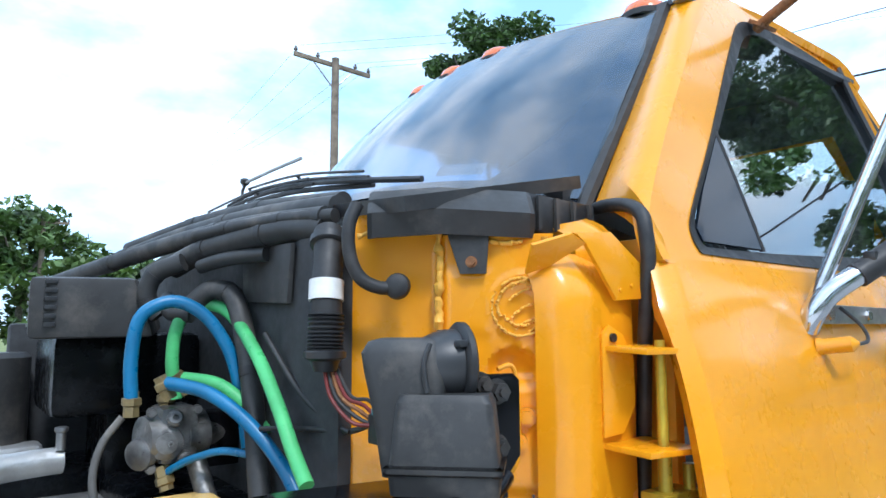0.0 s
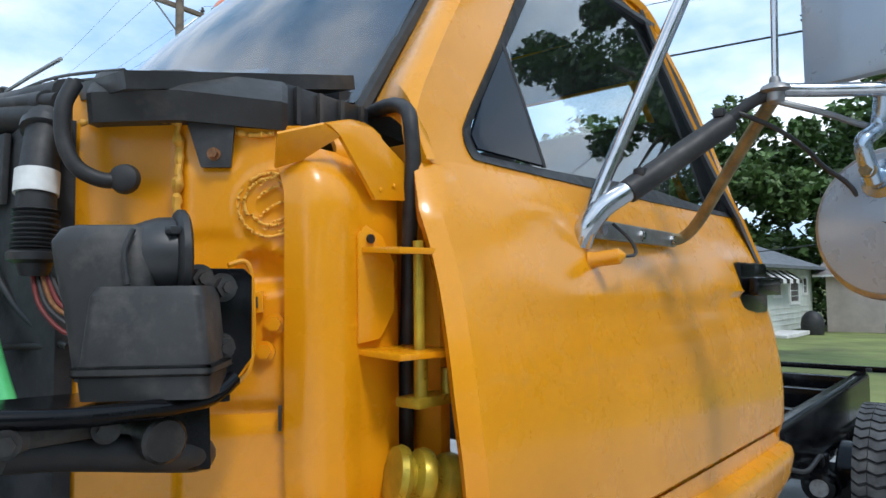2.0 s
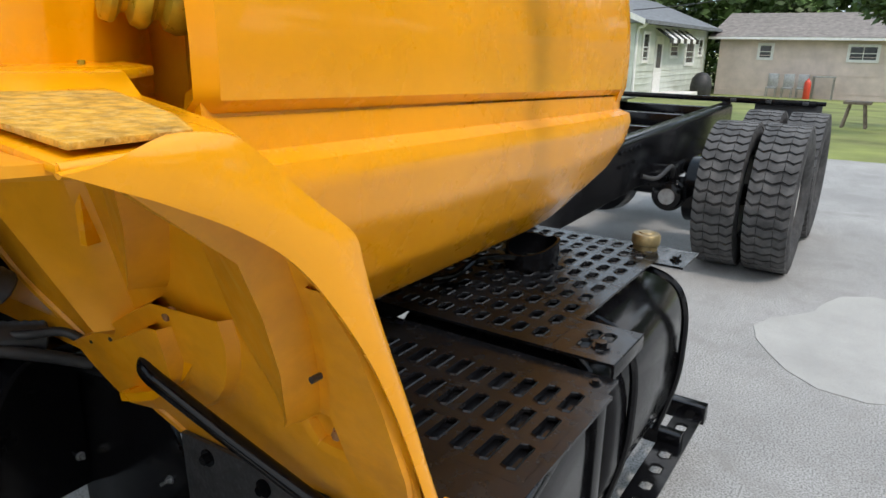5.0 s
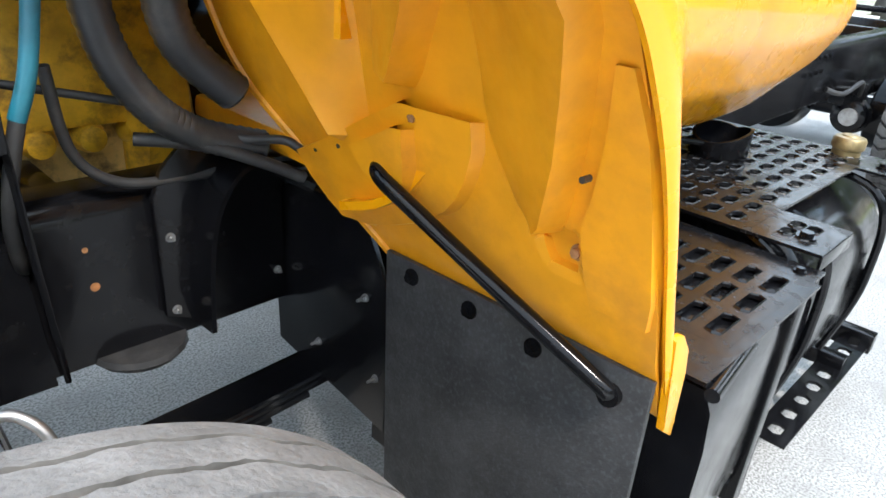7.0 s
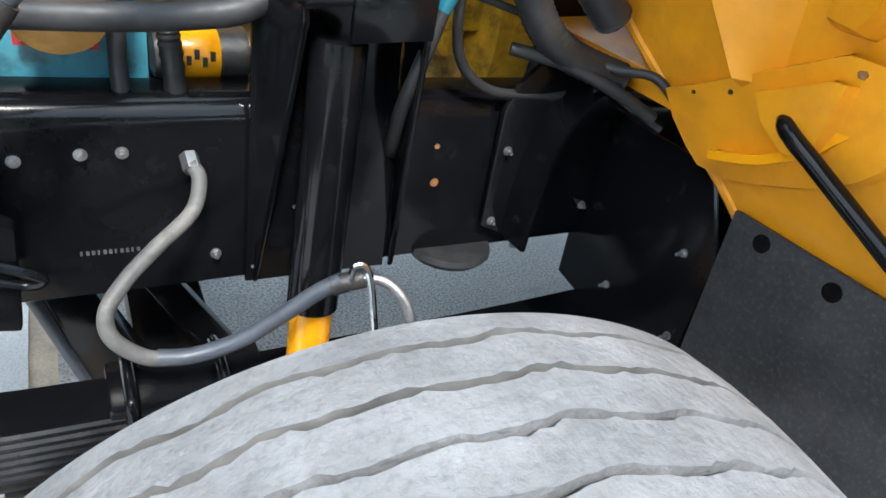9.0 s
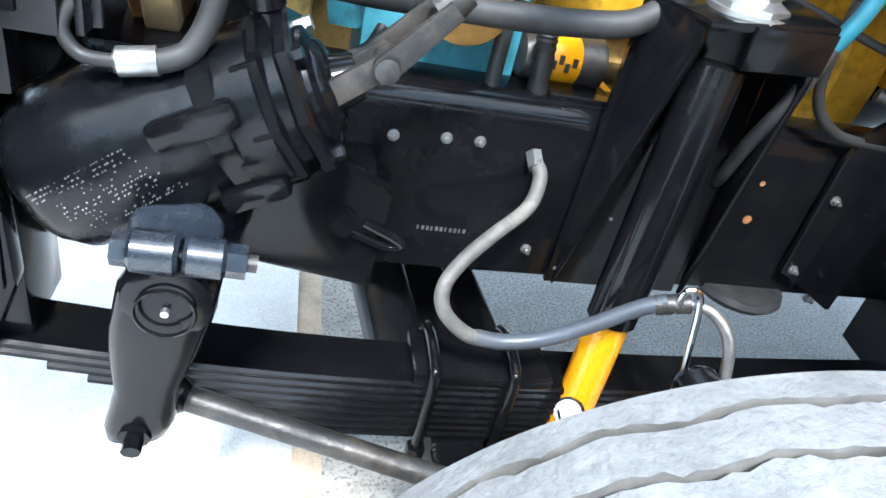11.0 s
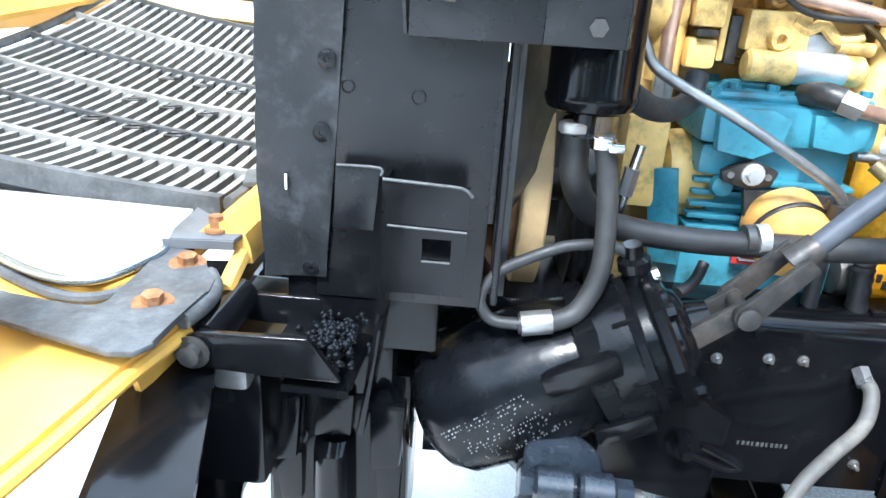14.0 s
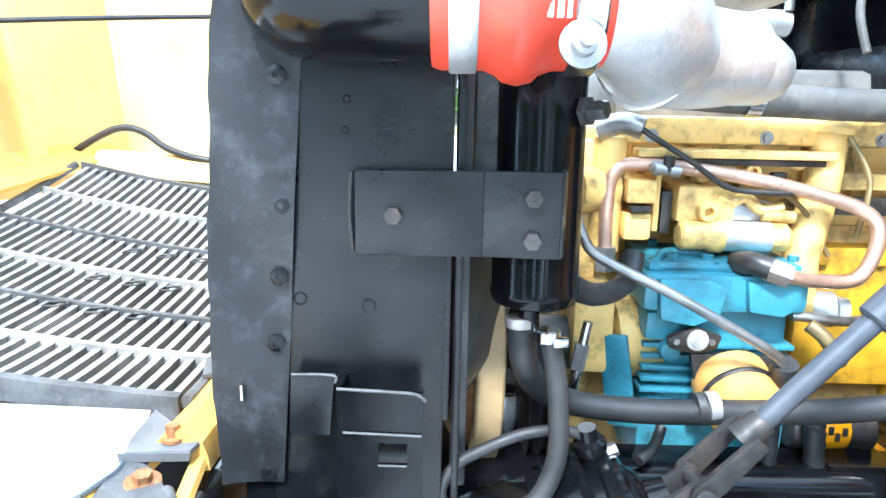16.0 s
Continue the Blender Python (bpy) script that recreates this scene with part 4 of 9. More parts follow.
part("handle_stem", box((hx + 0.19, side_y(2.05, 1.53) - 0.040, hz + 0.0), (hx + 0.222, side_y(2.05, 1.53) + 0.0, hz + 0.04), 0.004), BLACK, hd)
# small marker stalk under the mirror bracket
stalk = part("clearance_stud", turn((1.085, 0.650, 1.575), (0.25, -1, 0.12), [(0, .016), (.01, .013), (.05, .013), (.055, .008), (.06, .002)], 12), YELLOW, cab)
part("stud_wire", tube([(1.09, 0.600, 1.58), (1.15, 0.60, 1.585), (1.165, 0.615, 1.61), (1.15, 0.64, 1.64)], 0.003, 6), RUBBER, stalk)

# hinge pillar, hinges, firewall
def hinge_pillar(u, v):
    z = 1.16 + 0.535 * v
    pts = [(0.712, 0.86), (0.700, 0.742), (0.645, 0.745), (0.615, 0.740), (0.592, 0.748), (0.580, 0.775)]
    k = u * 5
    i = min(4, int(k))
    a, b = pts[i], pts[i + 1]
    t = k - i
    ribs = 0.006 * math.exp(-((z - 1.30) / 0.01) ** 2)
    x, y = a[0] + (b[0] - a[0]) * t, a[1] + (b[1] - a[1]) * t
    lean = 0.035 * max(0.0, (v - 0.90) / 0.10) ** 2
    return (x, y - ribs + lean, z)


part("hinge_pillar", sheet(hinge_pillar, 20, 24, 0.02), YELLOW, cab)
part("jamb_seal", tube([(0.758, 0.825, 1.795), (0.745, 0.785, 1.793), (0.729, 0.740, 1.784), (0.718, 0.710, 1.766), (0.714, 0.701, 1.738), (0.716, 0.700, 1.70), (0.718, 0.706, 1.66), (0.728, 0.722, 1.55), (0.748, 0.75, 1.30)], 0.0105, 10), RUBBER, cab, "black door weatherstrip")
part("jamb_inner", box((0.765, 0.70, 0.86), (0.785, 1.05, 1.74), 0.004), YELLOW_IN, cab)
part("corner_gusset", plate([(0.586, 0.722, 1.731), (0.654, 0.716, 1.737), (0.714, 0.712, 1.694), (0.710, 0.712, 1.647), (0.658, 0.714, 1.644), (0.608, 0.718, 1.719)], 0.006, 0.002), YELLOW, cab)
part("gusset_wing", plate([(0.534, 0.742, 1.714), (0.586, 0.722, 1.731), (0.608, 0.718, 1.719), (0.578, 0.756, 1.690), (0.553, 0.775, 1.680)], 0.005, 0.001), YELLOW, cab)
part("jamb_corner", sheet(lambda u, v: (0.640 + 0.085 * u, 0.742 + 0.022 * math.cos(math.pi * u) ** 2 + 0.05 * max(0, (v - 0.8) / 0.2) ** 2, 1.55 + 0.205 * v + 0.02 * u * v), 10, 16, 0.01), YELLOW, cab)
part("cowl_side", sheet(lambda u, v: (0.640 + 0.13 * u, 0.738 + 0.03 * u, 1.02 + 0.345 * v), 6, 8, 0.01), YELLOW, cab)
for q in ((0.690, 0.709, 1.665), (0.668, 0.711, 1.658)):
    part("gusset_dimple", turn(q, (0, -1, 0), [(0, .0035), (.0015, .003), (.002, .001)], 8), YELLOW, cab)
part("hinge_tab", plate([(0.637, 0.722, 1.465), (0.668, 0.715, 1.47), (0.690, 0.712, 1.505), (0.690, 0.712, 1.565), (0.672, 0.715, 1.60), (0.648, 0.718, 1.612), (0.637, 0.722, 1.60)], 0.006, 0.002), YELLOW, cab, "folded yellow hinge tab with a hole")
part("tab_hole", cyl((0.652, 0.7145, 1.595), (0.652, 0.711, 1.595), 0.006, n=10), IRON, cab)
HB = [1.582, 1.455]
for z in HB:
    h = part("hinge_leaf", plate([(0.640, 0.735, z), (0.645, 0.655, z - 0.004), (0.735, 0.640, z - 0.004), (0.735, 0.73, z)], 0.008, 0.002), YELLOW, cab)
part("hinge_pin", cyl((0.695, 0.672, 1.452), (0.695, 0.672, 1.592), 0.007, n=12), BRASSY, cab, "yellow zinc hinge pin")
spr = part("check_bracket", box((0.68, 0.66, 1.385), (0.755, 0.70, 1.398), 0.003), BRASSY, cab)
part("check_pin", cyl((0.700, 0.675, 1.39), (0.700, 0.675, 1.45), 0.009, n=12), BRASSY, spr)
part("check_pin", cyl((0.742, 0.668, 1.39), (0.742, 0.668, 1.43), 0.008, n=12), BRASSY, spr)
part("lower_hinge", turn((0.668, 0.700, 1.303), (0.86, -0.42, -0.20), [(0, .022), (.004, .036), (.012, .039), (.018, .037), (.023, .026), (.028, .025), (.034, .036), (.043, .039), (.050, .037), (.056, .026), (.062, .025), (.068, .034), (.080, .037), (.09, .034), (.10, .030)], 28), BRASSY, cab, "yellow zinc-plated spool hinge")

FW_A, FW_B = Vector((0.385, 0.955, 0)), Vector((0.592, 0.760, 0))
FWN = Vector((-0.70, -0.72, 0)).normalized()


def fw(u, z, off=0.0):
    p = FW_A.lerp(FW_B, u) + FWN * off
    return Vector((p.x, p.y, z))


def firewall_fn(u, v):
    z = 1.18 + (0.555 + 0.045 * max(0.0, 1 - u / 0.45)) * v
    off = 0.0
    d = math.hypot((u - 0.845) * 0.284, z - 1.637)
    off += 0.004 * math.exp(-((d - 0.041) / 0.0035) ** 2) + 0.0035 * math.exp(-((d - 0.030) / 0.004) ** 2)
    off -= 0.012 / (1 + math.exp((u - 0.455) / 0.008))
    inside = min((u - 0.487) * 0.284, (0.705 - u) * 0.284, z - 1.600, 1.684 - z)
    off += 0.0045 / (1 + math.exp(-inside / 0.0025))
    d2 = math.hypot((u - 0.80) * 0.284, z - 1.548)
    off -= 0.020 * max(0.0, 1 - (d2 / 0.034) ** 2) ** 0.5 if z > 1.545 else 0.020 * max(0.0, 1 - (d2 / 0.034) ** 2) ** 0.5 * max(0.0, 1 - (1.545 - z) / 0.02)
    off -= 0.010 * math.exp(-((z - 1.385) / 0.012) ** 2) * (u > 0.45)
    off += 0.005 / (1 + math.exp(-(u - 0.90) / 0.012)) * (z < 1.50)
    return fw(u, z, off)


part("firewall", sheet(firewall_fn, 60, 90, 0.012), YELLOW, cab, "yellow firewall with embossed disc and seams")
def seam(pts, r):
    bm = BM()
    ps = smooth_path(pts, 10)
    rnd = random.Random(7)
    rings, u0 = [], None
    for i, p in enumerate(ps):
        d = (ps[min(i + 1, len(ps) - 1)] - ps[max(i - 1, 0)]).normalized()
        u0 = axes(d)[1] if u0 is None else (u0 - d * u0.dot(d)).normalized()
        rings.append(ring(bm, p + Vector((rnd.gauss(0, .001), rnd.gauss(0, .001), 0)), u0, d.cross(u0), r * rnd.uniform(.6, 1.4), 8))
    return skin(bm, rings)


part("seam_sealer", seam([fw(.453, 1.738, .004), fw(.462, 1.69, .004), fw(.452, 1.64, .004), fw(.462, 1.58, .004), fw(.466, 1.53, .004), fw(.462, 1.46, .004)], 0.0055), CAULK, cab, "lumpy bead of seam sealer")
part("seam_sealer", seam([fw(.06, 1.735, .004), fw(.20, 1.744, .004), fw(.34, 1.742, .004), fw(.46, 1.738, .004)], 0.0045), CAULK, cab)
part("seam_sealer", seam([fw(.96, 1.73, .003), fw(.972, 1.65, .003), fw(.962, 1.57, .003), fw(.972, 1.48, .003), fw(.968, 1.40, .003), fw(.970, 1.30, .003)], 0.0042), CAULK, cab)
part("seam_sealer", seam([fw(.58, 1.738, .003), fw(.66, 1.728, .003), fw(.76, 1.722, .003), fw(.86, 1.724, .003)], 0.003), CAULK, cab)
for a0, a1, r0 in ((0.4, 2.3, .038), (0.9, 3.6, .032), (2.6, 5.2, .040), (3.6, 6.0, .026), (5.0, 7.2, .035)):
    part("sealer_swirl", seam([fw(.845 + r0 * math.cos(a0 + (a1 - a0) * k / 4) / 0.284, 1.637 + r0 * math.sin(a0 + (a1 - a0) * k / 4), .004) for k in range(5)], 0.0018), CAULK, cab)
for a, b in (((.80, 1.66), (.88, 1.672)), ((.79, 1.645), (.90, 1.66)), ((.80, 1.622), (.90, 1.64)), ((.82, 1.606), (.90, 1.618))):
    part("sealer_swirl", seam([fw(a[0], a[1], .004), fw((a[0] + b[0]) / 2, (a[1] + b[1]) / 2 + .004, .004), fw(b[0], b[1], .004)], 0.0016), CAULK, cab)
part("square_tab", plate([fw(.765, 1.530, .007), fw(.815, 1.532, .007), fw(.818, 1.506, .007), fw(.768, 1.504, .007)], 0.008, 0.002), YELLOW, cab)
part("tab_slot", plate([fw(.778, 1.524, .0122), fw(.795, 1.525, .0122), fw(.796, 1.512, .0122), fw(.780, 1.511, .0122)], 0.003), IRON, cab)
part("firewall_slot", plate([fw(.880, 1.395, .009), fw(.892, 1.395, .009), fw(.892, 1.365, .009), fw(.880, 1.365, .009)], 0.004), IRON, cab)
for u, z in ((0.818, 1.459), (0.80, 1.27), (0.86, 1.492)):
    part("firewall_bolt", hexbolt(fw(u, z, .004), FWN, 0.009, 0.009, 0.013), YELLOW, cab)
part("tunnel_wall", plate([(0.385, 0.955, 1.20), (0.37, 1.05, 1.20), (0.37, 2.1, 1.20), (0.37, 2.1, 1.74), (0.37, 1.05, 1.74), (0.385, 0.955, 1.74)], 0.02), SEAT, cab, "black sound-deadened firewall")
part("tunnel_pad", plate([(0.352, 1.07, 1.645), (0.352, 1.25, 1.653), (0.352, 1.26, 1.742), (0.352, 1.06, 1.735)], 0.008, 0.002), DUSTY, cab)
part("cowl_floor", sheet(lambda u, v: (0.40 + 0.33 * v, 0.83 + 1.38 * u, 1.755 + 0.07 * v + 0.035 * (1 - (2 * u - 1) ** 2)), 10, 6, 0.02), PLASTIC, cab)

# black cowl cover and louvre
bm = BM()
A0, A1 = Vector((0.388, 0.905, 0)), Vector((0.572, 0.775, 0))
inn = Vector((0.58, 0.81, 0)).normalized()
sec = [(0.0, 1.728), (-0.012, 1.760), (0.0, 1.772), (0.030, 1.797), (0.095, 1.803), (0.10, 1.74)]
rings = []
for t in (0, 0.03, 0.42, 0.46, 0.97, 1.0):
    p = A0.lerp(A1, t) - inn * (0.016 * math.sin(math.pi * t)) + inn * (0.006 if t in (0, 1.0) else 0)
    dz = 0.004 * math.sin(math.pi * t)
    rings.append([bm.verts.new(p + inn * a + Vector((0, 0, z + dz))) for a, z in sec])
skin(bm, rings)
cowl = part("cowl_cover", bm, DUSTY, cab, "dusty black plastic cowl cover", angle=25)
part("cowl_tab", plate([fw(0.50, 1.735, .012), fw(0.70, 1.735, .012), fw(.685, 1.680, .012), (fw(.56, 1.680, .012))], 0.006, 0.002), PLASTIC, cowl)
part("tab_bolt", hexbolt(fw(0.615, 1.696, .015), FWN, 0.006, 0.010, 0.008), RUST, cowl)
lv = part("cowl_louvre", box((0.0, 0, 0), (0.16, 0.10, 0.055), 0.004, m=Matrix.Translation((0.585, 0.80, 1.742)) @ Matrix.Rotation(radians(6), 4, "Z")), PLASTIC, cab)
for k in range(4):
    part("louvre_rib", box((0.0, -0.006, 0.003), (0.006, 0.0, 0.052), 0, m=Matrix.Translation((0.60 + 0.04 * k, 0.80 + 0.004 * k, 1.742))), DUSTY, lv)

# wipers
WIPERS = (([(0.60, 1.08, 1.868), (0.562, 1.30, 1.898), (0.545, 1.50, 1.921), (0.540, 1.70, 1.930)], [(0.575, 1.22, 1.893), (0.548, 1.46, 1.925), (0.540, 1.72, 1.938), (0.540, 1.90, 1.932)]),
          ([(0.585, 1.22, 1.880), (0.545, 1.48, 1.904), (0.530, 1.72, 1.912)], [(0.548, 1.40, 1.908), (0.532, 1.66, 1.922), (0.525, 1.98, 1.915)]))
for arm, blade in WIPERS:
    wp = thing("wiper", "black windshield wiper with thin arm resting on the cowl", "wiper", arm[0], group="windshield wipers")
    part("arm", tube(arm, 0.006, 8), PLASTIC, wp)
    part("blade", tube(blade, 0.0045, 6), RUBBER, wp)
    part("blade_spine", tube([Vector(p) + Vector((-0.012, 0, 0.010)) for p in blade[:3]], 0.003, 6), PLASTIC, wp)
    for p in blade[1:3]:
        part("blade_claw", tube([Vector(p), Vector(p) + Vector((-0.012, 0, 0.010))], 0.0035, 6), PLASTIC, wp)
wa = thing("washer_arm", "thin grey rod standing off the windshield base", "rod", (0.55, 1.80, 1.98))
part("rod", tube([(0.55, 1.795, 1.980), (0.55, 1.63, 1.980), (0.55, 1.470, 1.977)], 0.004, 8), STEEL, wa)
part("tip", turn((0.55, 1.81, 1.974), (0, -0.3, 1), [(0, .006), (.006, .012), (.016, .012), (.020, .005)], 10), PLASTIC, wa)
part("stem", tube([(0.55, 1.80, 1.98), (0.545, 1.81, 1.955), (0.545, 1.80, 1.925)], 0.004, 8), PLASTIC, wa)

# ---- mirror on the door ----
mir = thing("door_mirror", "chromed tubular door mirror with round convex glass", "mirror", (1.10, 0.66, 1.62))
part("base_bar", plate([(1.095, 0.648, 1.645), (1.485, 0.672, 1.642), (1.485, 0.672, 1.612), (1.095, 0.648, 1.612)], 0.012, 0.003), STEEL, mir)
for x in (1.115, 1.29, 1.455):
    part("bar_bolt", hexbolt((x, 0.645 + 0.06 * (x - 1.1), 1.627), (-0.05, -1, 0), 0.009, 0.010, 0.013), CHROME, mir)
part("elbow", tube([(1.080, 0.665, 1.605), (1.078, 0.650, 1.630), (1.098, 0.632, 1.662), (1.14, 0.600, 1.695)], 0.021, 14, 8, taper=0.018), CHROME, mir, "chromed elbow casting")
part("sleeve_arm", tube([(1.135, 0.604, 1.690), (1.21, 0.548, 1.750), (1.29, 0.488, 1.815)], 0.021, 14, 6), RUBBER, mir, "black foam-sleeved arm")
for p in ((1.150, 0.585, 1.722), (1.275, 0.495, 1.83)):
    part("sleeve_clip", box((p[0] - .012, p[1] - .01, p[2] - .008), (p[0] + .012, p[1] + .01, p[2] + .008), 0.004), PLASTIC, mir)
part("upper_link", tube([(1.285, 0.492, 1.812), (1.305, 0.455, 1.845), (1.310, 0.412, 1.862)], 0.011, 10), RUBBER, mir)
part("lower_arm", tube([(1.455, 0.668, 1.627), (1.49, 0.655, 1.632), (1.470, 0.610, 1.665), (1.39, 0.51, 1.765), (1.315, 0.418, 1.850)], 0.012, 12), DULL_BRASS, mir, "tarnished lower mirror tube")
part("strut", tube([(1.085, 0.655, 1.640), (1.285, 0.440, 2.28)], 0.0125, 14, taper=0.0125), CHROME, mir, "long polished steel strut")
part("upright_rod", cyl((1.308, 0.413, 1.85), (1.312, 0.405, 2.30), 0.006, n=10), CHROME, mir)
part("top_tube", tube([(1.285, 0.440, 2.28), (1.32, 0.40, 2.32), (1.42, 0.25, 2.33), (1.50, 0.13, 2.28), (1.50, 0.10, 2.15), (1.49, 0.11, 1.95), (1.46, 0.14, 1.862), (1.42, 0.22, 1.852), (1.36, 0.34, 1.858), (1.308, 0.413, 1.862)], 0.012, 12, 8), CHROME, mir)
part("knot", turn((1.308, 0.413, 1.838), (0, 0, 1), [(0, .009), (.004, .014), (.018, .015), (.022, .026), (.030, .022), (.036, .010), (.046, .008)], 16), STEEL, mir)
part("lower_wire", tube([(1.30, 0.42, 1.845), (1.36, 0.36, 1.825), (1.45, 0.28, 1.80), (1.47, 0.20, 1.83), (1.48, 0.17, 1.855)], 0.006, 8), STEEL, mir)
part("cable", tube([(1.29, 0.47, 1.83), (1.33, 0.42, 1.80), (1.40, 0.39, 1.77), (1.44, 0.375, 1.745), (1.455, 0.34, 1.71), (1.458, 0.325, 1.685)], 0.0045, 8), RUBBER, mir)
head = part("mirror_head", box((-0.012, -0.095, 0.0), (0.02, 0.095, 0.36), 0.012, m=Matrix.Translation((1.40, 0.30, 1.880)) @ Matrix.Rotation(radians(-14), 4, "Z")), DISC_BACK, mir, "flat rectangular mirror head in steel tinted for reflected sky")
part("head_glass", box((0.0205, -0.085, 0.012), (0.023, 0.085, 0.348), 0, m=Matrix.Translation((1.40, 0.30, 1.880)) @ Matrix.Rotation(radians(-14), 4, "Z")), MIRROR, head)
DC, DN = Vector((1.455, 0.280, 1.634)), Vector((-0.93, 0.37, 0.06)).normalized()
disc = part("convex_disc", turn(DC - DN * 0.02, DN, [(0, 0.05), (0.004, 0.122), (0.010, 0.131), (0.018, 0.134), (0.026, 0.130), (0.028, 0.124), (0.0285, 0.120)], 56), STEEL, mir, "round convex mirror in a steel rim")
part("disc_face", turn(DC + DN * 0.006, DN, [(0, 0.125), (0.005, 0.121), (0.011, 0.088), (0.016, 0.05), (0.020, 0.02), (0.022, 0.001)], 56), DISC_BACK, disc, "pressed steel back, tinted pale blue-grey for reflected sky")
dq, du, dv = axes(DN)
# thin dark plate painted on as a reflection in the disc
part("wedge_reflection", plate([DC + DN * 0.0295 + Vector((0, -0.004, 0.0)), DC + DN * 0.0155 + Vector((-0.040, -0.100, -0.018)), DC + DN * 0.0155 + Vector((-0.036, -0.089, -0.055))], 0.002), PLASTIC, disc, "dark wedge-shaped reflection painted on the mirror face")
part("disc_hub", turn(DC + DN * 0.012 + Vector((0, 0, 0.075)), DN, [(0, 0.034), (0.008, 0.034), (0.012, 0.02), (0.02, 0.018), (0.022, 0.004)], 20), BRUSHED, disc)
part("clamp_arm", tube([DC + DN * 0.035 + Vector((0, 0, 0.065)), DC + DN * 0.05 + Vector((-0.01, 0.005, 0.13)), (1.435, 0.285, 1.80), (1.425, 0.275, 1.86)], 0.014, 12), BRUSHED, mir, "cast mirror clamp with two bolts")
for p in (DC + DN * 0.052 + Vector((0, 0, 0.085)), Vector((1.412, 0.270, 1.862)), Vector((1.408, 0.268, 1.895))):
    part("clamp_bolt", hexbolt(p, DN, 0.010, 0.012, 0.014), DULL_BRASS, mir)
rb = thing("roof_stay", "short tarnished mirror stay at the cab roof edge", "bracket", (1.30, 0.85, 2.27))
part("stay", tube([(1.36, 0.86, 2.268), (1.34, 0.80, 2.285), (1.33, 0.66, 2.33), (1.315, 0.44, 2.355), (1.32, 0.40, 2.325)], 0.012, 10), RUST, rb)
part("foot", plate([(1.33, 0.835, 2.262), (1.40, 0.838, 2.266), (1.39, 0.87, 2.288), (1.34, 0.868, 2.285)], 0.008), RUST, rb)

# ---- chassis ----
def rail_z(x):
    return 0.018 * max(0.0, x)


def c_rail(y, inward):
    bm = BM()
    s = inward
    prof = [(0, 0.475), (0, 0.712), (0.002 * s, 0.724), (0.008 * s, 0.737), (0.018 * s, 0.747), (0.032 * s, 0.752), (0.078 * s, 0.752), (0.078 * s, 0.744), (0.022 * s, 0.743), (0.012 * s, 0.736),
            (0.010 * s, 0.482), (0.014 * s, 0.478), (0.078 * s, 0.478), (0.078 * s, 0.470), (0.006 * s, 0.470)]
    rings = [[bm.verts.new((x, y + a, z + rail_z(x))) for a, z in prof] for x in (-0.52, -0.3, 0, 0.5, 1.0, 2.0, 3.0, 4.0, 5.0, 6.0)]
    return skin(bm, rings)


frame_t = thing("chassis_frame", "gloss black painted ladder frame of the truck", "truck frame", (2.5, YC, 0.47))
RY = 1.082
part("frame_rail", c_rail(RY, 1), BLACK, frame_t)
part("frame_rail", c_rail(2 * YC - RY, -1), BLACK, frame_t)
for x in (-0.50, 1.2, 2.6, 3.5, 4.4, 5.2, 5.9):
    part("crossmember", box((x, RY + 0.012, 0.52 + rail_z(x)), (x + 0.09, 2 * YC - RY - 0.012, 0.715 + rail_z(x)), 0.008), BLACK, frame_t)


def tyre_mesh(r, w, rim, lugs):
    """Tyre round the y axis, centred. lugs True: block tread for the drive axle; else worn ribs with wavy grooves."""
    bm = BM()
    n = 300
    h = w / 2
    prof = [(-h * .72, rim), (-h * .86, rim + .02), (-h, rim + (r - rim) * .45), (-h * .97, rim + (r - rim) * .72), (-h * .86, r - .022), (-h * .80, r - .012)]
    cross = [(-h * .80, r - .012)]
    if lugs:
        cross = [(-h * .78, r - .020), (-h * .4, r - .016), (0, r - .015), (h * .4, r - .016), (h * .78, r - .020)]
        marks = [0] * 5
    else:
        cross, marks = [], []
        gs = [-0.62, -0.31, 0.0, 0.31, 0.62]
        edges = [-0.84]
        for gpos in gs:
            edges += [gpos - .026, gpos - .012, gpos + .012, gpos + .026]
        edges += [0.84]
        for k, e in enumerate(edges):
            crown = r - 0.016 * abs(e) ** 2.5
            g_in = 0 < k < len(edges) - 1 and (k - 1) % 4 in (1, 2)
            cross.append((e * h, crown - (0.015 if g_in else 0)))
            marks.append(1 if 0 < k < len(edges) - 1 else 0)
    loop = prof[:5] + cross + [(-a, b) for a, b in prof[:5][::-1]]
    mk = [0] * 5 + marks + [0] * 5
    rings = []
    rnd = random.Random(4)
    for i in range(n):
        a = 2 * math.pi * i / n
        zig = 0.0022 * math.sin(i * 2 * math.pi / 10) + 0.0012 * math.sin(i * 0.37)
        jag = [rnd.gauss(0, 0.0010) for _ in loop]
        rings.append([bm.verts.new(((rr) * math.cos(a), y + (zig + j) * m, rr * math.sin(a))) for (y, rr), m, j in zip(loop, mk, jag)])
    m = len(loop)
    for i in range(n):
        A, B = rings[i], rings[(i + 1) % n]
        for j in range(m - 1):
            bm.faces.new((A[j], A[j + 1], B[j + 1], B[j]))
        bm.faces.new((A[m - 1], A[0], B[0], B[m - 1]))
    return bm


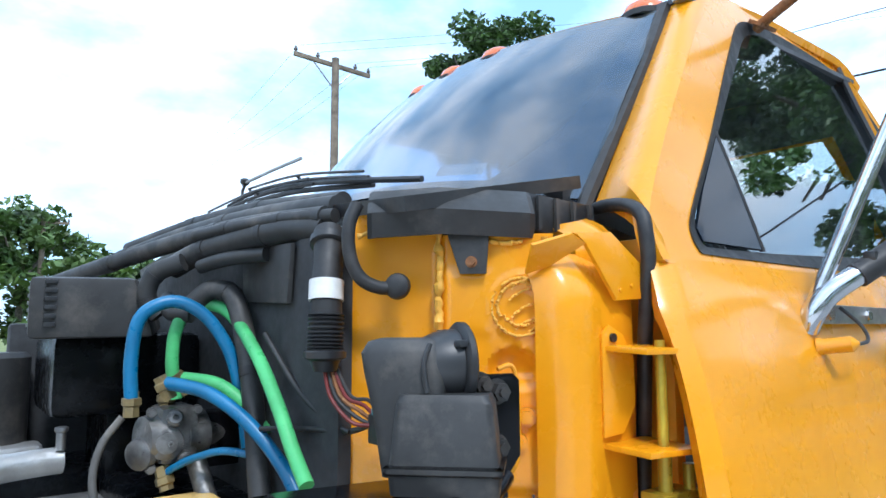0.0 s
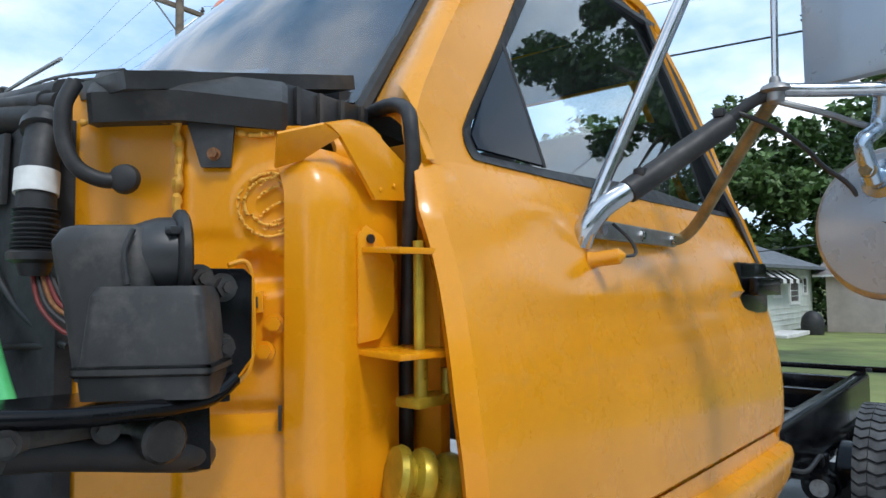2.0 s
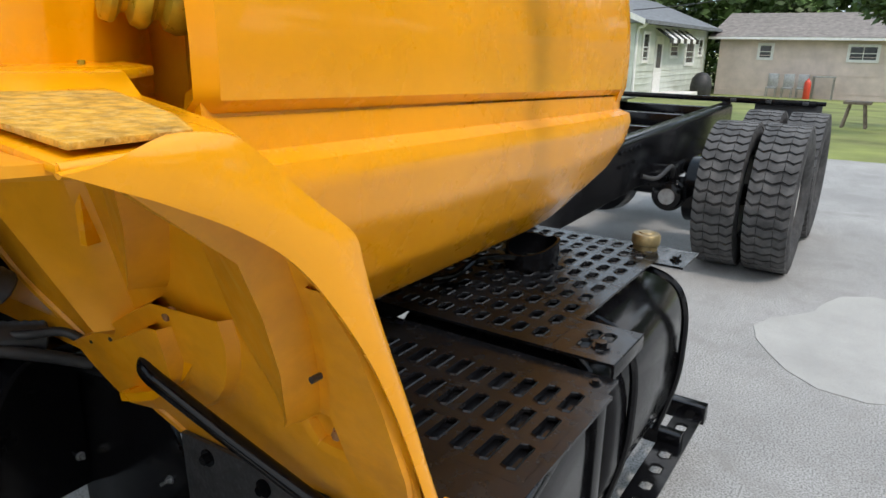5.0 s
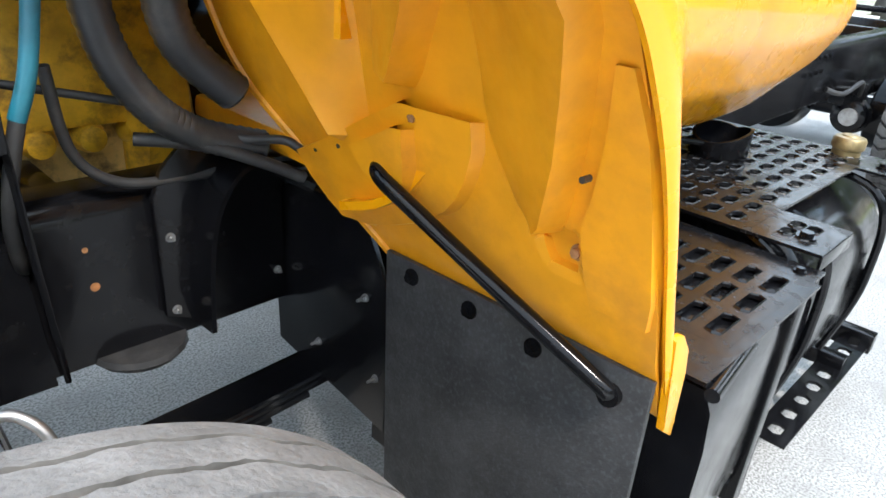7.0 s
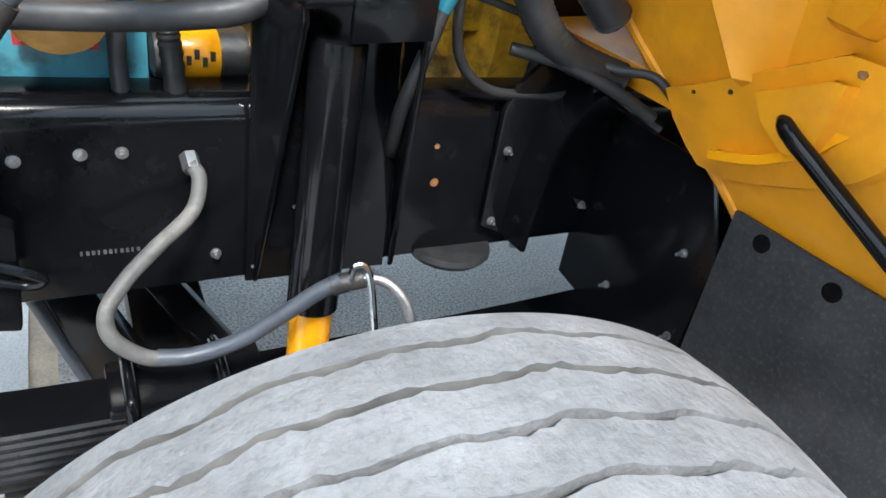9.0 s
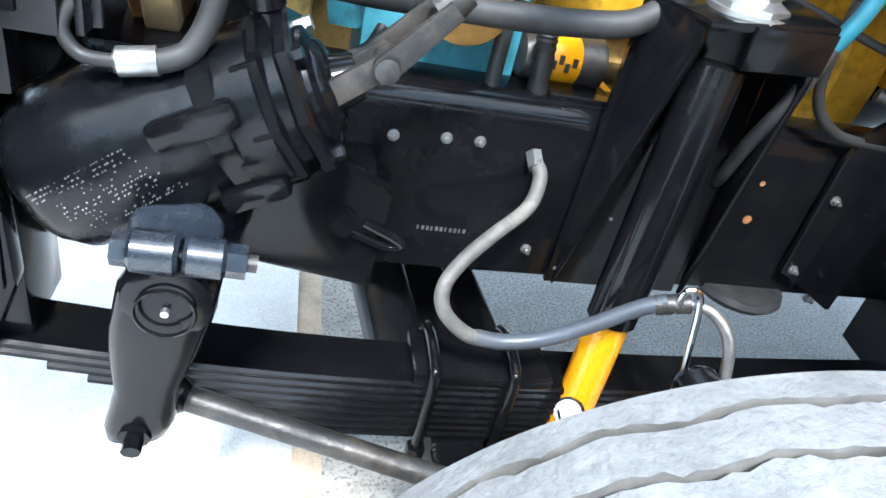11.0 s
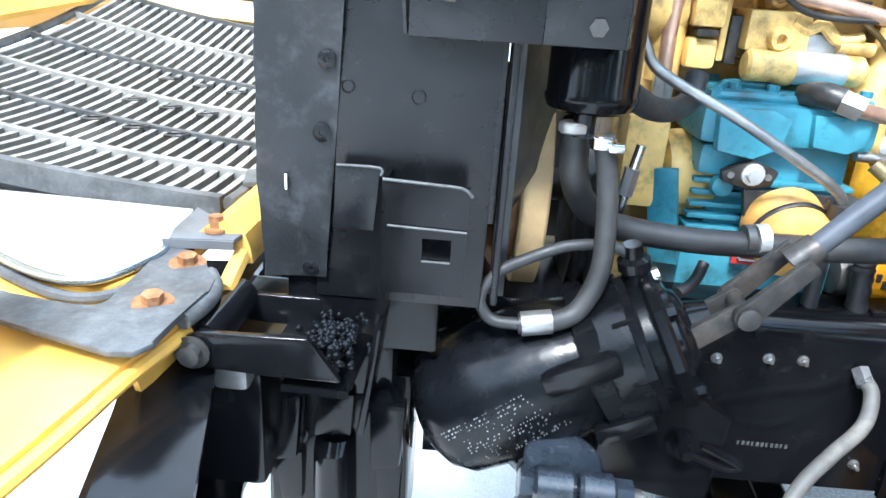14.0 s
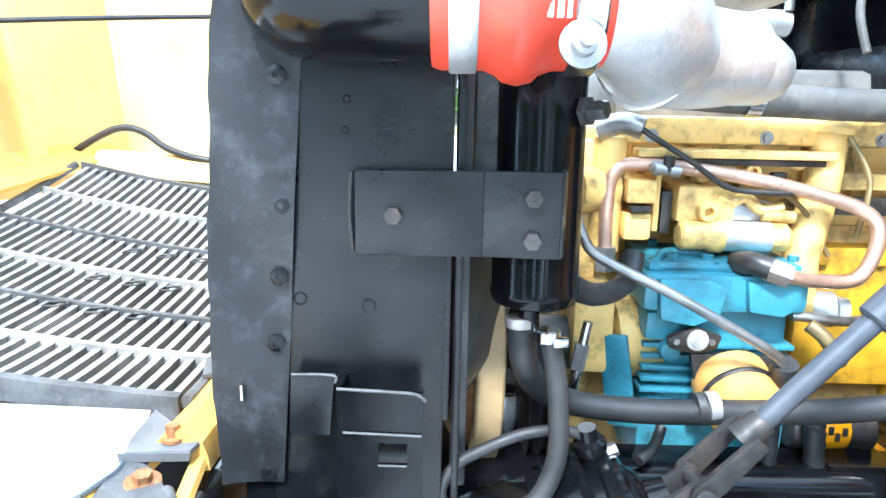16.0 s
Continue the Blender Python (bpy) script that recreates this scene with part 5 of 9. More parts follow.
def lug_mesh(r, w):
    """The raised bars of a drive tyre: wavy bars across the tread, cut by two fine lengthwise slits."""
    bm = BM()
    h = w / 2
    N = 44
    cuts = [(-.92, -.66, -.36), (-.33, 0.0, .33), (.36, .66, .92)]
    wave = {-.92: -.30, -.66: .16, -.36: -.16, -.33: -.12, 0.0: .20, .33: -.12, .36: -.16, .66: .16, .92: -.30}
    for k in range(N):
        for ys in cuts:
            def vert(yf, s, top):
                rr = r - (0.003 + 0.014 * max(0, abs(yf) - 0.55) ** 1.5 if top else 0.026)
                a = 2 * math.pi * (k + wave[yf] * 0.8 + s * (0.36 if top else 0.40)) / N
                return bm.verts.new((rr * math.cos(a), yf * h, rr * math.sin(a)))
            T = [[vert(y, s, True) for y in ys] for s in (-1, 1)]
            B = [[vert(y, s, False) for y in ys] for s in (-1, 1)]
            for q in range(2):
                bm.faces.new((T[0][q], T[0][q + 1], T[1][q + 1], T[1][q]))
                bm.faces.new((B[0][q], B[0][q + 1], T[0][q + 1], T[0][q]))
                bm.faces.new((T[1][q], T[1][q + 1], B[1][q + 1], B[1][q]))
            bm.faces.new((B[0][0], T[0][0], T[1][0], B[1][0]))
            bm.faces.new((T[0][2], B[0][2], B[1][2], T[1][2]))
    return bm


def rim_mesh(rim, w, depth):
    return turn((0, -w / 2 * .60, 0), (0, 1, 0), [(0, rim + .012), (0.012, rim), (0.03, rim - .03), (depth, rim - .045), (depth + .004, 0.11), (depth - .03, .10), (depth - .06, .085), (depth - .065, .03),
                                                (depth - .05, .02), (depth + .02, 0.10), (w * .56, rim - .03), (w * .59, rim + .012)], 40)


REAR_X, RR = 4.53, 0.43
t_me = finish(tyre_mesh(RR, 0.245, 0.255, True), "tyre", TYRE)
l_me = finish(lug_mesh(RR, 0.245), "tread", DRIVE_TREAD, smooth=False)
r_me = finish(rim_mesh(0.255, 0.245, 0.10), "rim", WHITE)
def rear_axle(ax, label):
    axle = thing("rear_axle", label, "axle", (ax, YC, 0.43), group="tandem rear axles")
    for y in (0.482, 0.756, 2 * YC - 0.756, 2 * YC - 0.482):
        w = new("wheel")
        w.parent = axle
        w.location = (0, y - YC, 0)
        w.rotation_euler = (0, 0.07 * y * ax, 0)
        tagged(w, "black lugged drive tyre on a pale steel rim")
        for nm, me in (("tyre", t_me), ("tread", l_me), ("rim", r_me)):
            o = new(nm, me)
            o.parent = w
    part("axle_tube", cyl((ax, 0.64, 0.43), (ax, 2 * YC - 0.64, 0.43), 0.065, n=20), BLACK, axle)
    part("differential", turn((ax - 0.26, YC, 0.43), (1, 0, 0), [(0, .06), (.05, .10), (.12, .19), (.25, .21), (.34, .16), (.40, .03)], 24), BLACK, axle)
    for y in (0.93, 2 * YC - 0.93):
        part("brake_drum", cyl((ax, y - 0.06, 0.43), (ax, y + 0.06, 0.43), 0.20, n=28, bev=0.01), BLACK, axle)
        part("leaf_spring", box((ax - 0.46, y + 0.12, 0.50), (ax + 0.46, y + 0.20, 0.58), 0.006), BLACK, axle)


rear_axle(REAR_X, "black rear axle housing with drums and twin lugged wheels")
rear_axle(REAR_X + 0.97, "second black rear axle close behind the first")
ch = thing("brake_chamber", "black round brake chamber with dull metal end", "brake chamber", (4.28, 1.05, 0.43))
part("chamber", turn((4.17, 1.03, 0.43), (1, 0.1, 0), [(0, .05), (.01, .075), (.06, .085), (.065, .098), (.085, .098), (.09, .085), (.15, .075), (.17, .02), (0.20, 0.02)], 24), BLACK, ch)
part("end_plate", turn((4.158, 1.029, 0.43), (1, 0.1, 0), [(0, .02), (.002, .045), (.016, .048)], 20), STEEL, ch)
part("bracket", box((4.22, 1.0, 0.45), (4.30, 1.12, 0.60), 0.006), BLACK, ch)
part("hose", tube([(4.25, 1.03, 0.52), (4.1, 1.0, 0.62), (3.9, 1.02, 0.58), (3.8, 1.075, 0.60)], 0.012, 8), RUBBER, ch)
# fittings along the rail behind the cab
for k in range(9):
    x = 3.45 + 0.07 * (k % 5)
    part("rail_bolt", hexbolt((x, RY, 0.70 - 0.07 * (k // 5) + rail_z(x)), (0, -1, 0), 0.011, 0.012), BLACK, frame_t)
hl = thing("light_bar", "black tail bar across the frame end with small studs", "light bar", (5.95, YC, 0.86))
part("bar", box((5.93, 0.50, 0.865), (5.97, 2.45, 0.905), 0.004), BLACK, hl)
part("upright", box((5.93, 1.09, 0.80), (5.97, 1.15, 0.875), 0.004), BLACK, hl)
for y in (0.55, 0.80, 1.05):
    # small black blocks for the studs on the bar; none gives light
    part("lamp", box((5.915, y, 0.872), (5.932, y + 0.04, 0.896), 0.003), PLASTIC, hl)
mf = thing("rear_mud_flap", "black rear mud flap hanging from the tail bar", "mud flap", (6.0, 0.6, 0.6))
part("flap", box((5.975, 0.46, 0.24), (5.987, 0.92, 0.87), 0.003), FLAP, mf)
part("tube", cyl((5.981, 0.44, 0.885), (5.981, RY, 0.885), 0.016, n=12), BLACK, mf)

# ---- battery box, step plates, fuel tank ----
def perforated(x0, x1, y0, y1, z, nx, ny, lx, ly, thick, margin=0.02, skip=None, rnd_k=0.70):
    """A tread plate with rows of slots; each slot has a small raised lip."""
    bm = BM()
    cw, cl = (x1 - x0 - 2 * margin) / nx, (y1 - y0 - 2 * margin) / ny
    bm2 = bm
    def quad(a, b, c, d, zz=z):
        bm2.faces.new([bm2.verts.new((p[0], p[1], zz)) for p in (a, b, c, d)])
    def block(ax, ay, bx, by):
        box((ax, ay, z - thick), (bx, by, z), 0, bm2)
    block(x0, y0, x1, y0 + margin)
    block(x0, y1 - margin, x1, y1)
    block(x0, y0 + margin, x0 + margin, y1 - margin)
    block(x1 - margin, y0 + margin, x1, y1 - margin)
    for i in range(nx):
        for j in range(ny):
            ax, ay = x0 + margin + i * cw, y0 + margin + j * cl
            bx, by = ax + cw, ay + cl
            if skip and skip((ax + bx) / 2, (ay + by) / 2):
                block(ax, ay, bx, by)
                continue
            mx, my = (ax + bx) / 2, (ay + by) / 2
            px, py = min(lx, cw * .8) / 2, min(ly, cl * .8) / 2
            hole, lip, o = [], [], [(ax, ay), (mx, ay), (bx, ay), (bx, my), (bx, by), (mx, by), (ax, by), (ax, my)]
            shape = [(-px * rnd_k, -py), (0, -py), (px * rnd_k, -py), (px, 0), (px * rnd_k, py), (0, py), (-px * rnd_k, py), (-px, 0)]
            O = [bm2.verts.new((p[0], p[1], z)) for p in o]
            L = [bm2.verts.new((mx + a * 1.12, my + b * 1.25, z)) for a, b in shape]
            T = [bm2.verts.new((mx + a * 1.04, my + b * 1.08, z + 0.0025)) for a, b in shape]
            H = [bm2.verts.new((mx + a, my + b, z)) for a, b in shape]
            D = [bm2.verts.new((mx + a, my + b, z - thick)) for a, b in shape]
            U = [bm2.verts.new((p[0], p[1], z - thick)) for p in o]
            for q in range(8):
                s = (q + 1) % 8
                bm2.faces.new((O[q], O[s], L[s], L[q]))
                bm2.faces.new((L[q], L[s], T[s], T[q]))
                bm2.faces.new((T[q], T[s], H[s], H[q]))
                bm2.faces.new((H[q], H[s], D[s], D[q]))
                bm2.faces.new((D[q], D[s], U[s], U[q]))
    return bm


bb = thing("battery_box", "gloss black battery box with a slotted step lid", "battery box", (1.1, 0.65, 0.2))
bm = BM()
prof = [(0.92, 0.20), (0.355, 0.20), (0.315, 0.24), (0.300, 0.32), (0.300, 0.58), (0.305, 0.64), (0.318, 0.668), (0.92, 0.668)]
skin(bm, [[bm.verts.new((x, y + 0.055 * (x - 0.87) / 0.47, z)) for y, z in prof] for x in (0.868, 1.335)])
part("case", bm, BLACK, bb, angle=50)
part("lid", perforated(0.962, 1.272, 0.335, 0.885, 0.679, 3, 12, 0.066, 0.021, 0.006, 0.012, rnd_k=0.88), PLATE, bb, "slotted black step lid", smooth=False)
for lo, hi in (((0.866, 0.318, 0.673), (0.9615, 0.90, 0.679)), ((1.2725, 0.330, 0.673), (1.334, 0.90, 0.679)), ((0.9615, 0.318, 0.673), (1.2725, 0.3345, 0.679)), ((0.9615, 0.8855, 0.673), (1.2725, 0.90, 0.679))):
    part("lid_border", box(lo, hi, 0), PLATE, bb, smooth=False)
part("lid_roll", tube([(0.864, 0.308, 0.668), (1.10, 0.335, 0.668), (1.336, 0.362, 0.668)], 0.010, 10, 4), PLATE, bb, "rounded bright front edge of the lid")
for y in (0.36, 0.86):
    part("lid_screw", hexbolt((1.300, y, 0.680), (0, 0, 1), 0.007, 0.006, 0.011), BLACK, bb)
part("strap", box((1.26, 0.335, 0.20), (1.30, 0.352, 0.66), 0.003), BLACK, bb)
ft = thing("fuel_tank", "round black fuel tank under a perforated step plate", "fuel tank", (1.8, 0.68, 0.16))
bm = BM()
rings = []
for x, k in ((1.50, .86), (1.505, .94), (1.52, .99), (1.54, 1.0), (2.08, 1.0), (2.10, .98), (2.115, .92), (2.12, .85)):
    rr = []
    for i in range(40):
        a = 2 * math.pi * i / 40
        c, s = math.cos(a), math.sin(a)
        e = 0.62
        rr.append(bm.verts.new((x, 0.68 + 0.295 * k * math.copysign(abs(c) ** e, c), 0.425 + 0.245 * k * math.copysign(abs(s) ** e, s))))
    rings.append(rr)
skin(bm, rings)
part("tank", bm, BLACK, ft)
part("tank_rim", tube([(1.50, 0.68 + 0.27 * math.copysign(abs(math.cos(a)) ** .62, math.cos(a)), 0.425 + 0.225 * math.copysign(abs(math.sin(a)) ** .62, math.sin(a))) for a in [k * math.pi / 20 for k in range(41)]], 0.010, 8, 2), BLACK, ft)
part("step_plate", perforated(1.345, 2.165, 0.475, 0.93, 0.700, 10, 9, 0.046, 0.022, 0.006, 0.02), PLATE, ft, "perforated black step plate", smooth=False)
part("step_wing", perforated(1.345, 1.515, 0.345, 0.474, 0.700, 2, 2, 0.045, 0.022, 0.006, 0.035), PLATE, ft, smooth=False)
part("step_wing", perforated(2.00, 2.165, 0.395, 0.474, 0.700, 1, 2, 0.045, 0.02, 0.006, 0.03), PLATE, ft, smooth=False)
part("plate_skirt", box((1.345, 0.343, 0.668), (1.515, 0.349, 0.698), 0.002), BLACK, ft)
part("plate_bolt", hexbolt((1.405, 0.392, 0.702), (0, 0, 1), 0.012, 0.010, 0.018), BLACK, ft)
part("plate_bolt", hexbolt((2.06, 0.43, 0.702), (0, 0, 1), 0.010, 0.010, 0.016), BLACK, ft)
part("plate_bolt", hexbolt((2.04, 0.88, 0.702), (0, 0, 1), 0.010, 0.010, 0.016), BLACK, ft)
cap = part("filler_cap", turn((2.115, 0.532, 0.690), (0, 0, 1), [(0, .034), (.024, .034), (.027, .039), (.032, .040), (.050, .040), (.056, .036), (.058, .022), (.061, .020), (.063, .006)], 24), DULL_BRASS, ft, "dull brass filler cap")
part("angle_bar", perforated(1.62, 2.34, 0.345, 0.425, 0.130, 8, 1, 0.05, 0.030, 0.006, 0.014), BLACK, ft, "perforated black angle bar", smooth=False)
part("bar_end", box((2.30, 0.34, 0.10), (2.345, 0.46, 0.16), 0.004), BLACK, ft)
for k in range(2):
    part("hanger_bracket", box((1.36 + 0.72 * k, 0.36, 0.12), (1.40 + 0.72 * k, 1.07, 0.165), 0.004), BLACK, ft)
    part("hanger_strap", tube([(1.60 + 0.42 * k, 1.07, 0.66), (1.60 + 0.42 * k, 0.70, 0.676), (1.60 + 0.42 * k, 0.42, 0.65), (1.60 + 0.42 * k, 0.376, 0.43), (1.60 + 0.42 * k, 0.42, 0.20)], 0.010, 8), BLACK, ft)
band_t = thing("strap_ring", "loose black strap ring lying on the step plate", "strap", (1.83, 0.72, 0.70))
bm = BM()
rings = []
for k in range(33):
    a = 2 * math.pi * k / 32
    c = Vector((1.80 + 0.085 * math.cos(a), 0.735 + 0.062 * math.sin(a), 0.703))
    d = Vector((math.cos(a), math.sin(a), 0)) * 0.004
    z = 0.050 + 0.012 * math.sin(a * 1.5)
    rings.append([bm.verts.new(c - d), bm.verts.new(c + d), bm.verts.new(c + d + Vector((0, 0, z))), bm.verts.new(c - d + Vector((0, 0, z)))])
skin(bm, rings)
part("band", bm, BLACK, band_t)
part("tail", tube([(1.72, 0.74, 0.735), (1.64, 0.80, 0.74), (1.56, 0.82, 0.715), (1.52, 0.86, 0.706)], 0.008, 8), BLACK, band_t)

# ---- front wheel, fender, flap ----
axf = thing("front_axle", "black front axle beam with dusty steer wheels", "axle", (0.165, YC, 0.409))
ft_me = finish(tyre_mesh(0.409, 0.262, 0.255, False), "tyre", TREAD, angle=50)
ft_me.materials.append(GROOVE)
for p in ft_me.polygons:
    if abs(p.center.y) < 0.10 and math.hypot(p.center.x, p.center.z) < 0.4005:
        p.material_index = 1
for y, rot in ((0.429, -6.5), (2 * YC - 0.429, -6.5)):
    w = new("wheel")
    w.parent = axf
    w.location = (0, y - YC, 0)
    w.rotation_euler = (0, 0, radians(rot))
    tagged(w, "dusty grey ribbed steer tyre")
    for nm, me in (("tyre", ft_me), ("rim", r_me)):
        o = new(nm, me)
        o.parent = w

fender = thing("rear_fender_panel", "yellow splash panel behind the front wheel, dusty inside", "fender", (0.7, 0.6, 0.65))
FX = [(0.64, 0.805), (0.75, 0.752), (0.85, 0.716), (0.95, 0.678), (1.02, 0.648), (1.09, 0.605), (1.14, 0.555), (1.17, 0.505), (1.185, 0.43), (1.19, 0.34)]


def f_inner(z):
    return lerp_table([(0.64, 0.745), (0.69, 0.770), (0.737, 0.815), (0.80, 0.90), (0.90, 1.035), (0.95, 1.074), (1.07, 1.10), (1.30, 1.20)], z)


def f_x(y, z):
    """The panel arches forward near its outer edge and runs straight up further in."""
    k = max(0.0, min(1.0, (y - 0.40) / 0.14))
    return lerp_table(FX, z) * (1 - k) + (0.752 - 0.30 * (z - 0.75)) * k if z > 0.75 else lerp_table(FX, z)


def fender_fn(u, v):
    z = 0.66 + 0.53 * v
    y0, y1 = 0.336 + 0.02 * max(0, v - 0.3), f_inner(z)
    y = y0 + (y1 - y0) * u
    x = f_x(y, z)
    return (x + 0.014 * f_pocket(y, z), y, z)


def f_pocket(y, z):
    return 1.0 if 0.822 < z < 0.878 and 0.426 < y < 0.470 + 0.45 * (z - 0.822) else 0.0


def tongue(rows, depth, slope, far=None):
    """A pressed field standing proud of the panel; rows of (z, y_low, y_high) from its tip upwards; depth at y_low, far at y_high."""
    far = depth if far is None else far
    bm = BM()
    rows = [(z, a, b) for z, a, b in rows]
    zb = rows[0][0] - slope
    m0 = (rows[0][1] + rows[0][2]) / 2
    base = [[(zb, rows[0][1], rows[0][2])] + [(z, a - slope, b + slope) for z, a, b in rows]][0]
    V = lambda y, z, d: bm.verts.new((f_x(y, z) - d, y, z))
    lo_b, hi_b = [V(a, z, -0.004) for z, a, b in base], [V(b, z, -0.004) for z, a, b in base]
    N = 6
    top = [[V(a + (b - a) * k / N, z, depth + (far - depth) * k / N) for k in range(N + 1)] for z, a, b in rows]
    for r0, r1 in zip(top, top[1:]):
        for k in range(N):
            bm.faces.new((r0[k], r0[k + 1], r1[k + 1], r1[k]))
    for i in range(len(rows) - 1):
        bm.faces.new((lo_b[i + 1], top[i][0], top[i + 1][0], lo_b[i + 2]))
        bm.faces.new((top[i][N], hi_b[i + 1], hi_b[i + 2], top[i + 1][N]))
    bm.faces.new((lo_b[0], top[0][0], lo_b[1]))
    bm.faces.new((hi_b[0], hi_b[1], top[0][N]))
    bm.faces.new([lo_b[0]] + [hi_b[0]] + [top[0][k] for k in range(N, -1, -1)])
    return bm


part("splash_panel", sheet(fender_fn, 130, 110, 0.006), YELLOW_IN, fender, "ribbed yellow splash panel")
FIELDS = (
    ([(0.874, 0.458, 0.492), (0.884, 0.449, 0.503), (0.936, 0.431, 0.527), (0.96, 0.422, 0.536), (1.03, 0.401, 0.541), (1.09, 0.381, 0.548), (1.17, 0.367, 0.553), (1.19, 0.357, 0.56)], 0.046, 0.010, 0.012),
    ([(0.990, 0.650, 0.706), (1.0, 0.642, 0.706), (1.07, 0.603, 0.686), (1.15, 0.577, 0.66), (1.19, 0.552, 0.64)], 0.050, 0.012, 0.016),
    ([(0.752, 0.79, 0.835), (0.77, 0.737, 0.862), (0.80, 0.670, 0.894), (0.835, 0.617, 0.915), (0.86, 0.594, 0.86), (0.89, 0.575, 0.80), (0.93, 0.558, 0.725), (0.964, 0.555, 0.658)], 0.020, 0.014, 0.030),
    ([(0.836, 0.672, 0.700), (0.86, 0.662, 0.735), (0.89, 0.655, 0.752), (0.915, 0.650, 0.700), (0.936, 0.645, 0.660)], 0.042, 0.012, 0.046),
    ([(0.895, 0.766, 0.786), (0.95, 0.762, 0.822), (1.05, 0.750, 0.889), (1.15, 0.743, 0.955), (1.19, 0.74, 1.0)], 0.020, 0.030, 0.050),
    ([(0.792, 0.345, 0.412), (0.829, 0.340, 0.418), (0.889, 0.340, 0.419), (0.93, 0.340, 0.402), (1.0, 0.343, 0.382), (1.06, 0.350, 0.366)], 0.013, 0.004, 0.013))
for rows, d, sl, fd in FIELDS:
    part("pressed_field", tongue(rows, d, sl, fd), YELLOW_IN, fender, angle=25)
part("pocket_wall", plate([(0.742, 0.431, 0.863), (0.715, 0.431, 0.863), (0.722, 0.429, 0.824), (0.748, 0.429, 0.824)], 0.004), YELLOW_IN, fender)
for y, z in ((0.862, 0.850), (0.801, 0.872), (0.40, 0.952)):
    part("panel_hole", cyl((f_x(y, z) - 0.03, y, z), (f_x(y, z) - 0.018, y, z), 0.0035, n=8), IRON, fender)
LIP = [(0.418, 0.336, 1.183), (0.442, 0.334, 1.172), (0.470, 0.333, 1.160), (0.516, 0.333, 1.136), (0.563, 0.333, 1.102), (0.605, 0.333, 1.053), (0.652, 0.333, 0.982), (0.693, 0.333, 0.90), (0.742, 0.333, 0.78), (0.800, 0.332, 0.645)]
RIM = [(0.480, 0.338, 1.190), (0.526, 0.336, 1.187), (0.568, 0.336, 1.154), (0.594, 0.336, 1.133), (0.63, 0.336, 1.104), (0.639, 0.336, 1.079), (0.655, 0.336, 1.032), (0.708, 0.337, 0.905), (0.755, 0.337, 0.785), (0.815, 0.334, 0.65)]
LS, RS = smooth_path(LIP, 8), smooth_path(RIM, 8)


def lip_fn(u, v):
    i = min(len(LS) - 1, int(round(v * (len(LS) - 1))))
    p = LS[i].lerp(RS[i], u)
    return p + Vector((0.0, -0.004 * math.sin(math.pi * u), 0.0))


def roof_fn(u, v):
    i = min(len(RS) - 1, int(round(v * (len(RS) - 1))))
    return RS[i] + Vector((0.080 * (1 - v) * u, 0.25 * u, 0.014 * u - 0.002))


part("outer_lip", sheet(lip_fn, 8, len(LS) - 1, 0.006), YELLOW, fender)
part("fender_roof", sheet(roof_fn, 8, len(RS) - 1, 0.005), YELLOW, fender)
part("lip_bolt", turn((0.494, 0.336, 1.170), (0.1, -0.75, 0.66), [(0, .006), (.003, .005), (.004, .001)], 10), RUST, fender)


part("riser", plate([(0.470, 0.575, 1.199), (0.604, 0.545, 1.196), (0.626, 0.603, 1.215), (0.490, 0.640, 1.215)], 0.006, 0.002), YELLOW, fender)
part("top_shelf", plate([(0.485, 0.640, 1.214), (0.622, 0.603, 1.214), (0.695, 0.66, 1.215), (0.71, 0.74, 1.218), (0.57, 0.78, 1.216)], 0.010, 0.003), YELLOW, fender)
part("top_deck", plate([(0.418, 0.337, 1.184), (0.470, 0.337, 1.185), (0.527, 0.337, 1.185), (0.552, 0.370, 1.186), (0.580, 0.430, 1.188), (0.604, 0.520, 1.193), (0.612, 0.560, 1.196), (0.618, 0.600, 1.199), (0.490, 0.640, 1.200), (0.436, 0.520, 1.193)], 0.006, 0.0025), YELLOW, fender)
part("deck_fold", tube([(0.420, 0.339, 1.183), (0.470, 0.338, 1.184), (0.526, 0.339, 1.184), (0.552, 0.372, 1.184), (0.580, 0.432, 1.186), (0.606, 0.522, 1.191)], 0.0045, 10, 6), YELLOW, fender)
part("wheelhouse_top", plate([(0.50, 0.60, 1.203), (0.62, 0.60, 1.203), (0.725, 0.76, 1.206), (0.70, 0.95, 1.206), (0.52, 0.95, 1.204)], 0.006, 0.002), YELLOW, fender)
part("grit_pad", plate([(x, y, 1.1935 + 0.048 * (y - 0.337)) for x, y in ((0.428, 0.342), (0.505, 0.345), (0.530, 0.395), (0.552, 0.460), (0.572, 0.530), (0.575, 0.548), (0.472, 0.575), (0.440, 0.500))], 0.004, 0.0008), GRIT, fender, "worn orange anti-slip pad")
for p in ((0.500, 0.372, 1.194), (0.64, 0.70, 1.222)):
    part("pad_rivet", cyl((p[0], p[1], p[2] - 0.004), (p[0], p[1], p[2] + 0.003), 0.004, n=10), BRASSY, fender)
part("inner_flange", tube([(f_x(f_inner(z), z) - 0.004, f_inner(z), z) for z in (0.66, 0.70, 0.74, 0.79, 0.84, 0.90, 0.96, 1.02, 1.08, 1.14, 1.19)], 0.009, 8, 3), YELLOW_IN, fender)
for y, z, x in ((0.641, 0.950, 0.672), (0.433, 0.849, 0.719)):
    part("fender_bolt", hexbolt((x, y, z), (-1, 0, 0), 0.006, 0.008, 0.009), RUST, fender)
